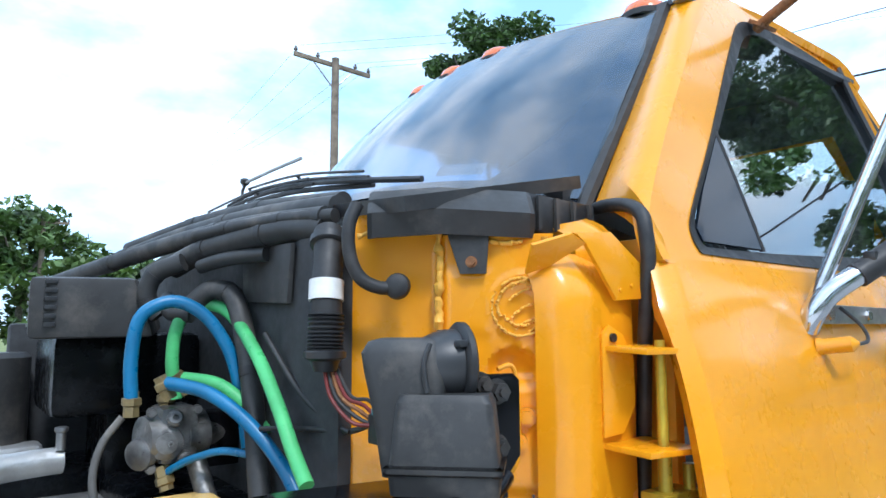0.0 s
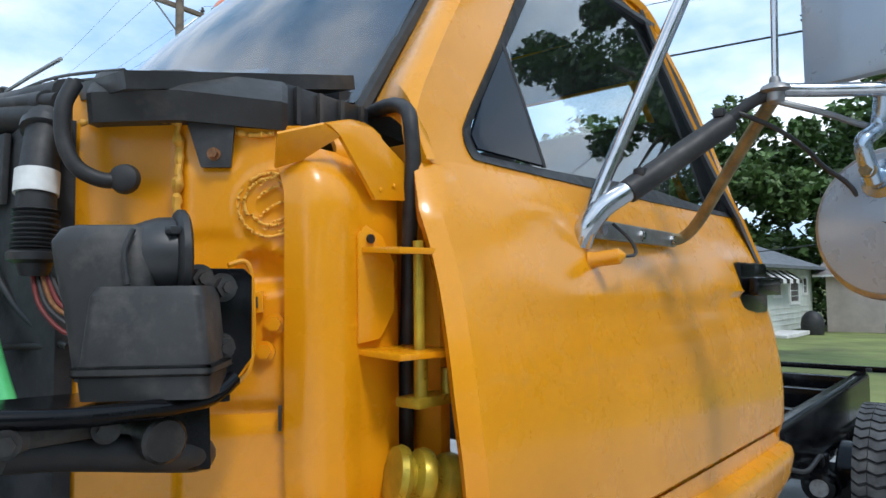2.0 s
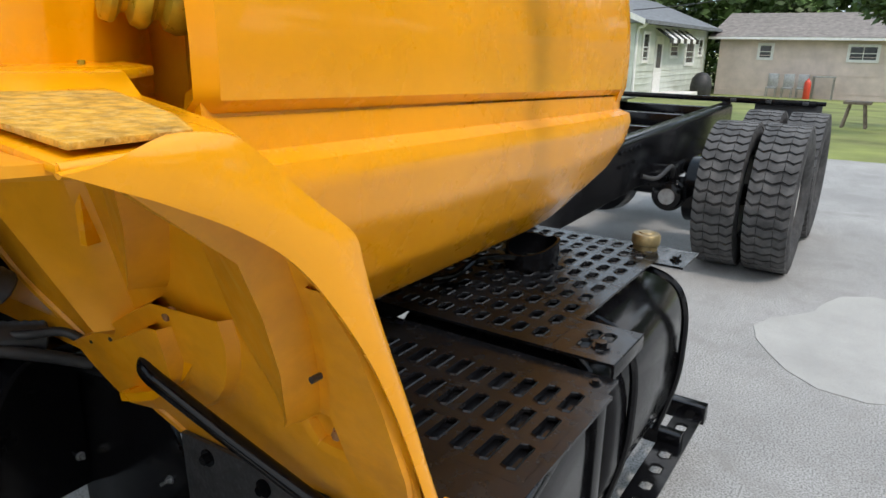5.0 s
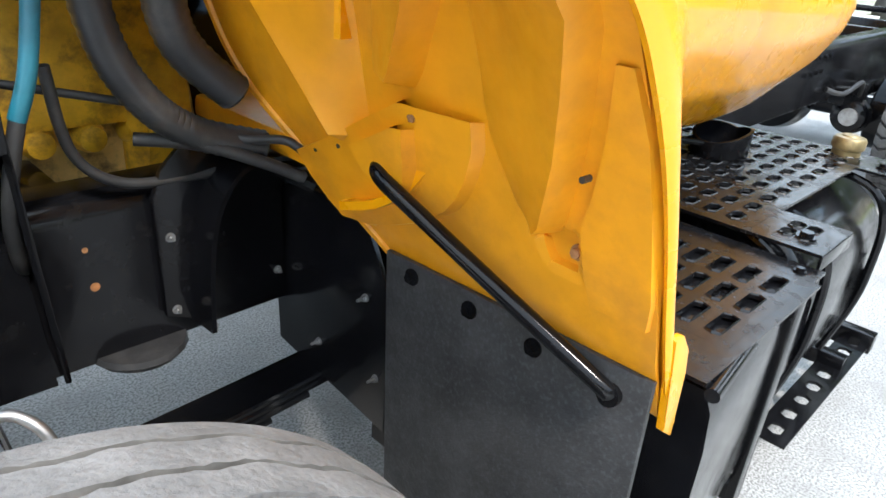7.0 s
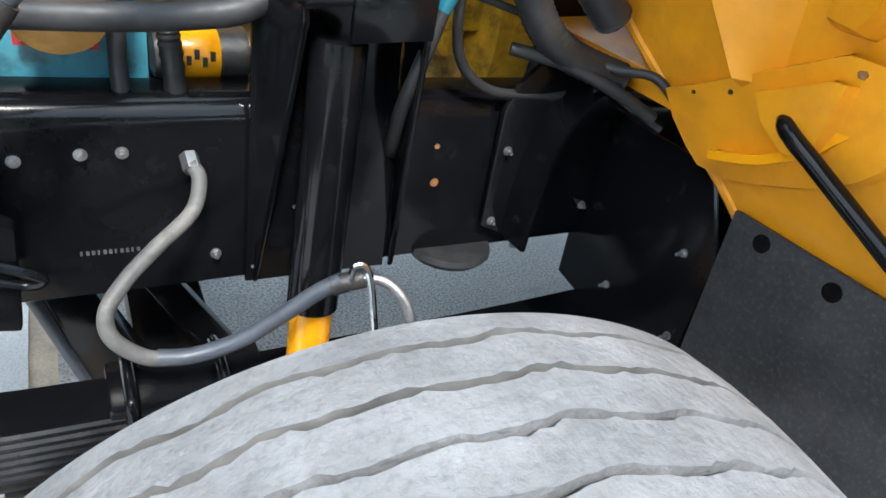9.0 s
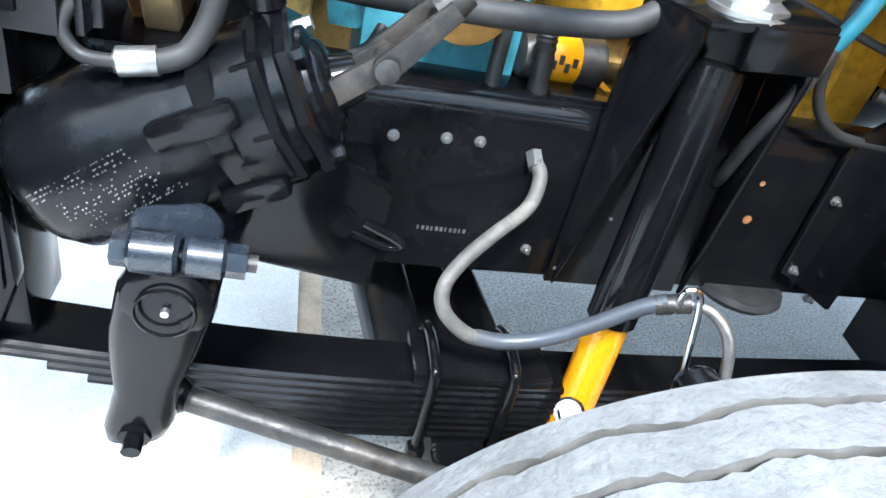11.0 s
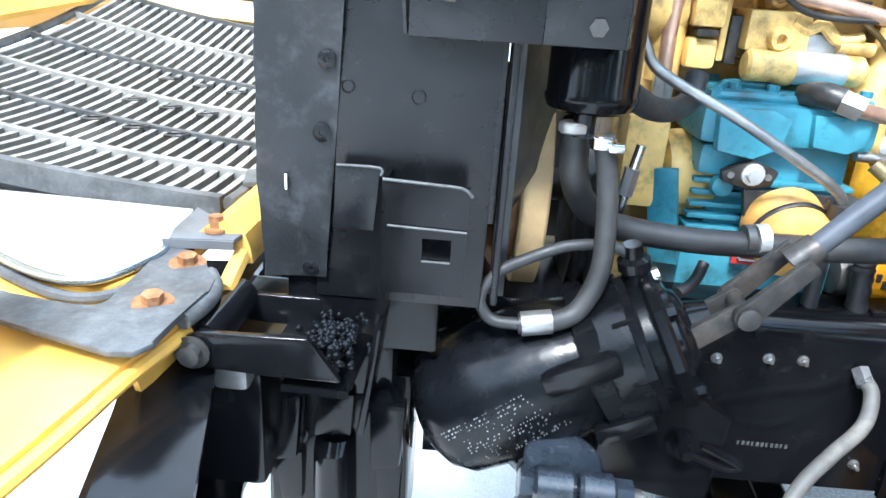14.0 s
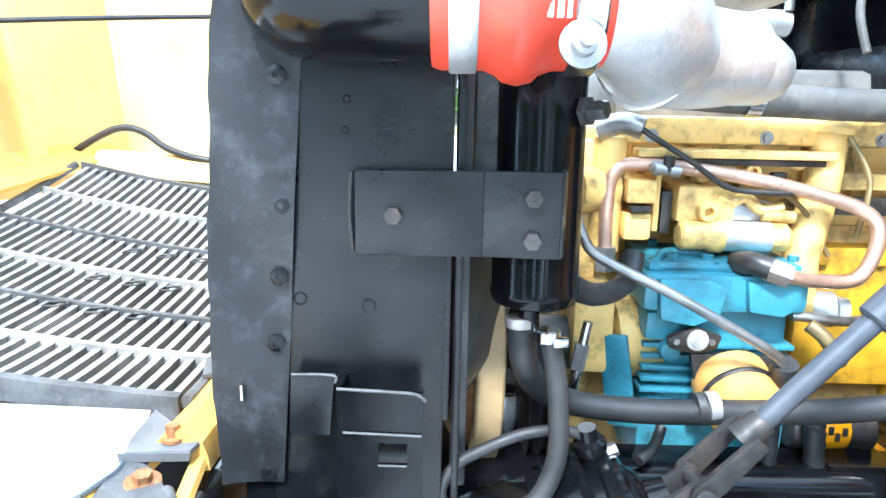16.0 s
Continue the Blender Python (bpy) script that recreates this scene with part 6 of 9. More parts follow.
part("lower_tab", plate([(0.748, 0.328, 0.785), (0.772, 0.328, 0.781), (0.795, 0.328, 0.754), (0.801, 0.328, 0.722), (0.811, 0.328, 0.627), (0.781, 0.328, 0.650), (0.773, 0.328, 0.709)], 0.010, 0.003), YELLOW, fender)

flap = thing("front_mud_flap", "scuffed black rubber mud flap bolted behind the front wheel", "mud flap", (0.757, 0.55, 0.3))
part("flap", plate([(0.757, 0.770, 0.712), (0.757, 0.335, 0.722), (0.760, 0.330, 0.22), (0.760, 0.752, 0.22)], 0.009, 0.002), FLAP, flap)
for y, z in ((0.712, 0.692), (0.600, 0.690), (0.492, 0.687), (0.379, 0.684)):
    part("flap_bolt", hexbolt((0.752, y, z), (-1, 0, 0), 0.007, 0.010, 0.013), BLACK, flap)
rod = thing("support_rod", "black support rod across the splash panel", "rod", (0.66, 0.55, 0.7))
part("rod", tube([(0.690, 0.715, 0.875), (0.668, 0.694, 0.866), (0.676, 0.640, 0.838), (0.712, 0.50, 0.758), (0.738, 0.395, 0.700), (0.744, 0.379, 0.688)], 0.011, 12), BLACK, rod)
part("foot", cyl((0.742, 0.379, 0.686), (0.752, 0.379, 0.684), 0.014, n=12), BLACK, rod)
part("knob", turn((0.668, 0.698, 0.868), (1, 0.3, 0.3), [(0, .006), (.004, .011), (.02, .011), (0.03, 0.008)], 12), RUBBER, rod)

# ---- front suspension ----
hg = thing("rail_plate", "black stiffening plate bolted to the frame rail", "frame plate", (0.8, 0.95, 0.45))
part("plate", plate([(0.772, 1.092, 0.50), (0.772, 1.075, 0.74), (0.772, 0.84, 0.74), (0.772, 0.775, 0.62), (0.772, 0.775, 0.36), (0.772, 0.982, 0.385), (0.772, 1.088, 0.397)], 0.010, 0.002), BLACK, hg)
for y, z in ((0.957, 0.453), (0.799, 0.46), (0.83, 0.60)):
    part("plate_bolt", hexbolt((0.766, y, z), (-1, 0, 0), 0.005, 0.007, 0.007, 0.02), STEEL, hg)
part("arch_plate", plate([(0.538, 1.070, 0.74), (0.556, 1.070, 0.785), (0.590, 1.070, 0.818), (0.635, 1.070, 0.832), (0.70, 1.070, 0.815), (0.766, 1.070, 0.775), (0.766, 1.070, 0.512), (0.592, 1.070, 0.512), (0.542, 1.070, 0.535)], 0.012, 0.003), BLACK, hg)
ARCH = smooth_path([(0.592, 1.064, 0.515), (0.596, 1.064, 0.62), (0.612, 1.064, 0.71), (0.650, 1.064, 0.77), (0.70, 1.064, 0.785), (0.766, 1.064, 0.78)], 6)
part("arch_rib", sheet(lambda u, v: ARCH[min(len(ARCH) - 1, int(round(u * (len(ARCH) - 1))))] + Vector((0, -0.07 * v, 0.006 * v)), len(ARCH) - 1, 3, 0.008), BLACK, hg)
part("arch_clip", tube([(0.70, 1.04, 0.79), (0.72, 0.99, 0.775), (0.755, 0.95, 0.755)], 0.012, 8), BLACK, hg)
RAILB = [(-0.003, .684), (-0.049, .683), (-0.119, .677), (0.217, .596), (0.56, .674), (0.559, .544), (0.109, .522), (-0.176, .61), (0.75, .56), (0.16, .50), (0.62, .49)]
for x, z in RAILB:
    part("rail_bolt", hexbolt((x, RY - (0.018 if x > 0.54 else 0), z), (0, -1, 0), 0.0055, 0.007, 0.008, 0.016), STEEL, frame_t)
for x, z, r in ((-0.048, .602, .011), (0.446, .615, .009), (0.440, .678, .0055), (0.357, .597, .006), (0.356, .565, .006), (0.321, .597, .005)):
    part("rail_hole", cyl((x, RY - 0.0012, z), (x, RY + 0.004, z), r * 0.8, n=16), RUST if x > 0.3 else BLACK, frame_t)
part("front_crossmember", box((-0.575, 1.035, 0.640), (-0.30, 1.30, 0.765), 0.02), BLACK, frame_t)
part("bump_stop", turn((0.505, 1.10, 0.490), (0, 0, -1), [(0, .075), (.010, .078), (.022, .068), (.034, .045), (.038, .01)], 18), RUBBER, frame_t)
for k in range(11):
    part("stamped_mark", box((-0.062 + 0.0068 * k, RY - 0.0010, 0.538), (-0.062 + 0.0068 * k + (0.0042 if k % 3 else 0.003), RY + 0.002, 0.5445), 0), GREY_PAD, frame_t, smooth=False)

sp = thing("leaf_spring", "black multi-leaf front spring with U-bolts", "leaf spring", (0.12, 1.0, 0.3))
SPY, SPW = 0.950, 0.090


def leaf(i):
    x0, x1 = [(-0.63, 0.86), (-0.565, 0.80), (-0.515, 0.74), (-0.47, 0.66), (-0.42, 0.58), (-0.36, 0.50), (-0.28, 0.42), (-0.18, 0.34)][i]
    zt = 0.362 - i * 0.0145
    bm = BM()
    rings = []
    for k in range(19):
        x = x0 + (x1 - x0) * k / 18
        d = (x - 0.03) / 0.53
        z = zt + (0.034 if d < 0 else 0.012) * d * d
        rings.append([bm.verts.new((x, SPY + a, z + b)) for a, b in ((0.004, 0), (SPW - 0.004, 0), (SPW, -0.004), (SPW, -0.0095), (SPW - 0.003, -0.0125), (0.003, -0.0125), (0, -0.0095), (0, -0.004))])
    return skin(bm, rings)


for i in range(8):
    part("leaf", leaf(i), BLACK, sp)
for x in (-0.022, 0.097):
    part("u_bolt", tube([(x, SPY - 0.010, 0.22), (x, SPY - 0.010, 0.37), (x, SPY + 0.004, 0.395), (x, SPY + 0.045, 0.402), (x, SPY + SPW - 0.004, 0.395), (x, SPY + SPW + 0.010, 0.37), (x, SPY + SPW + 0.010, 0.22)], 0.009, 10, 4), BLACK, sp)
    part("u_bolt_nut", cyl((x, SPY - 0.010, 0.225), (x, SPY - 0.010, 0.245), 0.015, n=6), BLACK, sp)
part("spring_pad", box((-0.05, SPY - 0.004, 0.364), (0.16, SPY + SPW + 0.004, 0.384), 0.006), BLACK, sp)
part("beam", box((0.00, 0.62, 0.16), (0.14, 2 * YC - 0.62, 0.245), 0.015), BLACK, axf)
part("steer_eye", turn((0.085, 0.775, 0.505), (-0.3, -0.6, 0.7), [(0, .016), (.012, .018), (.018, .016), (.020, .010)], 18), BLACK, axf)
part("steer_arm", tube([(0.09, 0.775, 0.50), (0.12, 0.73, 0.47), (0.13, 0.66, 0.42)], 0.018, 12), BLACK, axf)
part("arm_bolt", hexbolt((0.070, 0.753, 0.528), (-0.3, -0.6, 0.7), 0.011, 0.014, 0.015), BLACK, axf)
hs = thing("spring_hanger", "black cast spring hanger at the frame front", "spring hanger", (-0.63, 0.98, 0.35))
part("casting", plate([(-0.700, 0.950, 0.673), (-0.544, 0.950, 0.668), (-0.529, 0.950, 0.597), (-0.527, 0.950, 0.504), (-0.557, 0.950, 0.425), (-0.579, 0.950, 0.396), (-0.655, 0.950, 0.385), (-0.679, 0.950, 0.395), (-0.710, 0.950, 0.480), (-0.706, 0.950, 0.589)], 0.034, 0.009), BLACK, hs)
part("column", sheet(lambda u, v: (-0.646 + 0.052 * u + 0.006 * (1 - v) * (u - 0.5), 0.934 - 0.040 * math.sin(math.pi * u) ** 0.35 * min(1.0, 0.25 + 1.6 * v) * (1.0 if v < 0.93 else 0.6), 0.435 + 0.172 * v), 16, 14, 0.010), BLACK, hs)
part("column_top", plate([(-0.644, 0.925, 0.607), (-0.598, 0.925, 0.612), (-0.594, 0.925, 0.672), (-0.646, 0.925, 0.668)], 0.014, 0.005), BLACK, hs)
for x0, x1 in ((-0.702, -0.656), (-0.575, -0.530)):
    part("lug", plate([(x0, 0.922, 0.668), (x1, 0.922, 0.668), (x1 - 0.004, 0.912, 0.585), (x0 + 0.004, 0.912, 0.578)], 0.030, 0.008), BLACK, hs)
    part("lug_foot", plate([(x0 + 0.004, 0.930, 0.578), (x1 - 0.004, 0.930, 0.578), (x1 - 0.006, 0.934, 0.50), (x0 + 0.012, 0.934, 0.49)], 0.016, 0.006), BLACK, hs)
part("pin_bolt", turn((-0.617, 0.936, 0.428), (0, -1, -0.1), [(0, .024), (.006, .023), (.010, .018), (.014, .017), (.016, .010)], 20), BLACK, hs)
part("top_bolt", hexbolt((-0.556, 0.930, 0.668), (-0.2, -1, 0.3), 0.012, 0.014, 0.017, 0.024), BLACK, hs)
part("top_bolt", hexbolt((-0.668, 0.930, 0.60), (0, -1, 0), 0.010, 0.010, 0.014), BLACK, hs)
part("back_plate", box((-0.690, 0.966, 0.40), (-0.53, 1.085, 0.675), 0.008), BLACK, hs)

# ---- steering gear, linkage, shock ----
sg = thing("steering_gear", "black painted cast steering gear on the frame", "steering gear", (-0.4, 0.97, 0.6))
G0 = Vector((-0.500, 0.980, 0.625))
gd = Vector((0.882, -0.05, 0.468)).normalized()
part("housing", turn(G0, gd, [(-.012, .030), (-.004, .060), (.012, .080), (.035, .092), (.10, .094), (.17, .088), (.215, .078), (.225, .076), (.228, .086), (.25, .088), (.27, .088), (.273, .078), (.30, .076)], 36), BLACK_ROUGH, sg, "rough cast black housing")
part("sector_boss", turn((-0.352, 0.985, 0.605), (0.0, -1, -0.06), [(0, .070), (.03, .062), (.055, .048), (.065, .044), (.08, .042), (.085, .030)], 28), BLACK_ROUGH, sg)


def lug(s, off, size):
    return box((-size[0], -size[1], -size[2]), size, 0.009, m=Matrix.Translation(G0 + gd * s + Vector(off)) @ gd.to_track_quat("X", "Z").to_matrix().to_4x4())


part("cover_lug", lug(0.185, (0.0, -0.078, 0.035), (0.045, 0.014, 0.015)), BLACK, sg)
part("cover_lug", lug(0.225, (0.025, -0.066, -0.055), (0.036, 0.014, 0.013)), BLACK, sg)
part("cover_ring", turn(G0 + gd * 0.208, gd, [(0, .084), (.003, .092), (.026, .092), (.029, .084)], 8), BLACK, sg)
part("cover_ring", turn(G0 + gd * 0.250, gd, [(0, .080), (.003, .089), (.030, .089), (.033, .080)], 8), BLACK, sg)
part("end_flange", turn(G0 + gd * 0.295, gd, [(0, .086), (.004, .090), (.014, .090), (.018, .086)], 8), BLACK, sg)
part("end_cap", turn(G0 + gd * 0.312, gd, [(0, .066), (.006, .064), (.010, .050), (.016, .046), (.022, .030), (.045, .024)], 28), BLACK, sg)
_, gu, gv = axes(gd)
for k in range(4):
    a = math.pi / 4 + k * math.pi / 2
    part("flange_bolt", hexbolt(G0 + gd * 0.312 + (gu * math.cos(a) + gv * math.sin(a)) * 0.074, gd, 0.009, 0.010), STEEL if k == 2 else BLACK, sg)
part("relief_valve", hexbolt((-0.207, 0.915, 0.722), (0.3, -1, 0.2), 0.007, 0.010, 0.0), STEEL, sg)
part("port_fitting", turn(G0 + gd * 0.265 + Vector((-0.01, 0, 0.075)), (-0.25, -0.1, 1), [(0, .015), (.02, .015), (.024, .019), (.036, .019), (.040, .012), (.055, .011)], 14), BLACK, sg)
bmw = BM()
rnd = random.Random(12)
for row in range(13):
    for k in range(27):
        a0 = 0.030 + 0.0040 * k + 0.003 * row
        ang = 0.20 - 0.055 * row + 0.012 * k * 0.6
        nrm = (Vector((0, -1, 0)) * math.cos(ang) + Vector((0, 0, 1)) * math.sin(ang)).normalized()
        nrm = (nrm - gd * nrm.dot(gd)).normalized()
        if rnd.random() < (0.75 if (row // 3) % 2 == 0 else 0.28):
            a0 += rnd.gauss(0, 0.0012)
            p = G0 + gd * a0 + nrm * (0.0922 if a0 < 0.10 else 0.0942 - 0.085 * max(0.0, a0 - 0.10))
            cyl(p - nrm * 0.002, p + nrm * 0.0013, rnd.uniform(0.0005, 0.0011), n=5, bm=bmw)
ob = part("cast_dots", bmw, STEEL, sg, "rows of small bright cast dots", smooth=False)
ob["kind"] = "stuff"
part("mount_bracket", plate([(-0.30, 1.0, 0.53), (-0.13, 1.0, 0.50), (-0.12, 1.0, 0.64), (-0.22, 1.0, 0.70), (-0.32, 1.0, 0.66)], 0.03, 0.006), BLACK, sg)
part("mount_foot", box((-0.31, 1.0, 0.54), (-0.14, 1.078, 0.66), 0.01), BLACK, sg)
part("mount_bolt", hexbolt((-0.180, 0.982, 0.601), (0.1, -1, 0), 0.014, 0.016, 0.02, 0.03), BLACK, sg)
part("mount_loop", tube([(-0.15, 0.985, 0.60), (-0.11, 0.978, 0.585), (-0.10, 0.978, 0.575), (-0.12, 0.98, 0.57), (-0.17, 0.985, 0.585)], 0.006, 8), BLACK, sg)

uj = thing("steering_shaft", "black steering shaft with worn universal joint", "steering shaft", (-0.16, 0.952, 0.82))
U = Vector((-0.164, 0.950, 0.818))
GE = G0 + gd * 0.335


def ear(a, b, y, wa, wb, thick):
    """A flat yoke ear in an upright plane from a to b, rounded at b."""
    a, b = Vector((a.x, y, a.z)), Vector((b.x, y, b.z))
    d = (b - a).normalized()
    n = Vector((-d.z, 0, d.x))
    pts = [a + n * wa, a - n * wa]
    pts += [b + (d * math.cos(t) + n * math.sin(t)) * wb for t in [-1.5 + 0.5 * k for k in range(7)]]
    return plate(pts, thick, 0.002)


sdir = Vector((0.178, -0.002, 0.205)).normalized()
for s in (-1, 1):
    part("yoke_ear", ear(GE - gd * 0.02, U, 0.950 + s * 0.018, 0.014, 0.013, 0.009), IRON, uj)
    part("shaft_yoke", ear(U + sdir * 0.088, U, 0.950 + s * 0.028, 0.010, 0.014, 0.009), IRON, uj)
part("yoke_boss", cyl(GE - gd * 0.02, GE + gd * 0.008, 0.024, n=16), IRON, uj)
part("cross_pin", cyl(U + Vector((0.0, -0.036, 0)), U + Vector((0, 0.036, 0)), 0.010, n=14), IRON, uj)
part("cross_cap", turn(U + Vector((0.0, -0.036, 0)), (0, -1, 0), [(0, .0125), (.004, .0125), (.005, .010), (.0055, .002)], 16), IRON, uj)
part("yoke_bridge", cyl(U + sdir * 0.072, U + sdir * 0.105, 0.020, 0.016, n=16), IRON, uj)
part("shaft_collar", cyl(U + sdir * 0.262, U + sdir * 0.33, 0.020, n=18, bev=0.003), SHAFT, uj)
part("shaft_tube", cyl(U + sdir * 0.09, U + sdir * 0.75, 0.0125, n=18), SHAFT, uj, "blue-grey sheen on the shaft tube")

pit = thing("pitman_arm", "black forged pitman arm with pinch bolt", "steering arm", (-0.36, 0.85, 0.57))
HC = Vector((-0.349, 0.806, 0.588))
part("arm_hub", turn((-0.349, 0.905, 0.592), (0.0, -1, -0.04), [(0, .044), (.02, .046), (.078, .046), (.088, .043), (.092, .034), (.093, .012)], 32), BLACK, pit)
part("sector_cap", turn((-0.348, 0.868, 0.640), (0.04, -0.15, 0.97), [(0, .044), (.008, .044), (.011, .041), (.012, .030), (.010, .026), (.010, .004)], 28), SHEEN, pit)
part("hub_ring", tube([HC + Vector((math.cos(a) * 0.028, -0.001, math.sin(a) * 0.028)) for a in [k * math.pi / 8 for k in range(17)]], 0.0020, 6, 2), BLACK, pit)
part("hub_dot", cyl(HC + Vector((0, 0.004, 0)), HC + Vector((0, -0.003, 0)), 0.004, n=10), STEEL, pit)
bm = BM()
rings = []
for t, w, d in ((-.12, .038, .028), (0, .050, .034), (.25, .051, .032), (.45, .046, .028), (.72, .034, .025), (.90, .036, .026), (1.0, .038, .026), (1.10, .033, .024), (1.17, .015, .014)):
    c = Vector((-0.350, 0.845, 0.60)).lerp(Vector((-0.383, 0.845, 0.400)), t)
    rings.append([bm.verts.new(c + Vector((w * math.copysign(abs(math.cos(a)) ** 0.7, math.cos(a)), d * math.copysign(abs(math.sin(a)) ** 0.7, math.sin(a)), 0.15 * w * math.cos(a)))) for a in [k * math.pi / 10 for k in range(20)]])
skin(bm, rings)
part("arm", bm, BLACK, pit)
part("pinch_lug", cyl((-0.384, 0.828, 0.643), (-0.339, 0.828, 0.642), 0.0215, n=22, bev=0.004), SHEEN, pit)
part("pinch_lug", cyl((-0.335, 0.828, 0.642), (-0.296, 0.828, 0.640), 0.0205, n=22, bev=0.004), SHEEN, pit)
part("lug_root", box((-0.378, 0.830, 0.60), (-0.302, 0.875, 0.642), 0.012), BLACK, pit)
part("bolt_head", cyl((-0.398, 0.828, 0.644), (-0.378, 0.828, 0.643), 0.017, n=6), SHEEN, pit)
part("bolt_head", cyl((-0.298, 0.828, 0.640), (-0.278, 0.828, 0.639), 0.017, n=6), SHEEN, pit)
part("bolt_thread", cyl((-0.280, 0.828, 0.639), (-0.268, 0.828, 0.638), 0.009, n=12), IRON, pit)
part("ball_stud", turn((-0.385, 0.850, 0.400), (0, -1, -0.15), [(0, .028), (.012, .030), (.02, .022), (.022, .018), (.035, .018), (.036, .011), (.052, .011)], 8), BLACK, pit)
dl = thing("drag_link", "greyed steel drag link from the pitman arm to the axle", "drag link", (-0.2, 0.85, 0.4))
part("link_tube", cyl((-0.355, 0.885, 0.395), (0.09, 0.775, 0.33), 0.016, n=16), IRON, dl)
part("link_end", turn((-0.385, 0.892, 0.40), (0.44, -0.11, -0.065), [(0, .018), (.01, .024), (.04, .024), (.05, .017)], 16), BLACK, dl)

tw = thing("shock_tower", "tall black shock tower bracket on the frame rail", "shock tower", (0.26, 1.06, 0.47))
part("tower_back", plate([(0.150, 1.074, 0.475), (0.150, 1.074, 0.90), (0.345, 1.070, 0.925), (0.370, 1.074, 0.475)], 0.008), BLACK, tw)
part("tower_side", plate([(0.165, 1.072, 0.47), (0.190, 0.985, 0.88), (0.188, 0.985, 0.905), (0.160, 1.072, 0.905)], 0.010, 0.002), BLACK, tw)
part("tower_side", plate([(0.385, 1.072, 0.47), (0.345, 0.985, 0.86), (0.340, 0.985, 0.925), (0.350, 1.072, 0.925)], 0.010, 0.002), BLACK, tw)
part("tower_cap", plate([(0.155, 1.08, 0.905), (0.185, 0.975, 0.903), (0.345, 0.975, 0.922), (0.355, 1.08, 0.925)], 0.012, 0.003), BLACK, tw)
part("cap_lip", plate([(0.240, 0.976, 0.862), (0.345, 0.976, 0.87), (0.345, 0.976, 0.92), (0.240, 0.976, 0.912)], 0.010, 0.002), BLACK, tw)
part("mount_nut", turn((0.255, 1.025, 0.915), (0, 0, 1), [(0, .045), (.012, .045), (.02, .03), (.03, .028), (.031, .016), (.05, .016)], 6), STEEL, tw, "pale steel mounting nut")
part("mount_washer", cyl((0.255, 1.025, 0.910), (0.255, 1.025, 0.920), 0.05, n=20), STEEL, tw)
sh = thing("shock_absorber", "shock absorber with black sleeve and yellow body", "shock absorber", (0.15, 0.90, 0.3))
SA, SB = Vector((0.243, 1.018, 0.855)), Vector((0.207, 0.945, 0.25))
part("sleeve", cyl(SA, SA.lerp(SB, 0.61), 0.036, n=24, bev=0.003), BLACK, sh, "dusty black shock sleeve")
part("body", cyl(SA.lerp(SB, 0.59), SB, 0.030, n=24, bev=0.003), YELLOW, sh, "bright yellow shock body")
part("eye", cyl(SB + Vector((0, -0.03, -0.01)), SB + Vector((0, 0.04, -0.01)), 0.026, n=20), BLACK, sh)
part("mount", box((0.14, 0.89, 0.195), (0.27, 1.00, 0.222), 0.006), BLACK, sh)

bh = thing("brake_hose", "greyed rubber brake hose looping from the frame rail", "hose", (0.07, 1.07, 0.66))
part("hose", tube([(0.075, 1.068, 0.672), (0.084, 1.055, 0.655), (0.070, 1.030, 0.622), (0.023, 1.0, 0.593), (-0.017, 0.975, 0.564), (-0.041, 0.950, 0.538), (-0.036, 0.935, 0.509), (-0.003, 0.925, 0.483), (0.030, 0.922, 0.477)], 0.0100, 14, 8), RUBBER_PALE, bh)
part("hose_sheath", tube([(0.010, 0.924, 0.480), (0.052, 0.920, 0.478), (0.105, 0.912, 0.497), (0.155, 0.900, 0.537), (0.196, 0.890, 0.574), (0.224, 0.882, 0.594)], 0.0108, 14, 8), SHAFT, bh, "glossy dark grey hose sheath")
part("fitting", cyl((0.075, 1.082, 0.678), (0.077, 1.062, 0.665), 0.012, n=6), STEEL, bh)
part("crimp", cyl((0.212, 0.886, 0.584), (0.250, 0.874, 0.600), 0.0130, n=14), IRON, bh)
part("steel_line", tube([(0.245, 0.876, 0.598), (0.275, 0.86, 0.598), (0.298, 0.835, 0.57), (0.305, 0.81, 0.50)], 0.0075, 10), STEEL, bh)
part("retainer", tube([(0.232, 0.872, 0.585), (0.232, 0.868, 0.622), (0.250, 0.862, 0.615), (0.262, 0.85, 0.54), (0.268, 0.845, 0.50)], 0.0045, 8), CHROME, bh)
cam_t = thing("brake_cam", "black brake bracket beside the dusty steer tyre", "brake bracket", (0.25, 0.80, 0.45))
part("bracket", turn((0.275, 0.79, 0.505), (-0.1, 0.95, 0.2), [(0, .020), (.01, .030), (.04, .030), (.05, .020)], 20), BLACK_ROUGH, cam_t)
part("column", cyl((0.265, 0.81, 0.515), (0.22, 0.76, 0.36), 0.018, n=18), BLACK_ROUGH, cam_t)
solo("tie_bar", box((0.02, 1.25, 0.16), (0.09, 2.25, 0.215), 0.01), BLACK, "black steering tie bar below the engine", "tie bar")
ob = thing("oil_pan", "black engine oil pan under the frame", "oil pan", (-0.05, 1.3, 0.3))
part("pan", box((-0.02, 1.20, 0.42), (0.10, 1.75, 0.74), 0.03), BLACK, ob)
part("bracket_leg", plate([(-0.135, 1.20, 0.46), (-0.072, 1.20, 0.46), (0.028, 1.20, 0.231), (0.075, 1.20, 0.12), (-0.02, 1.20, 0.12), (-0.065, 1.20, 0.215)], 0.05, 0.006), BLACK, ob)
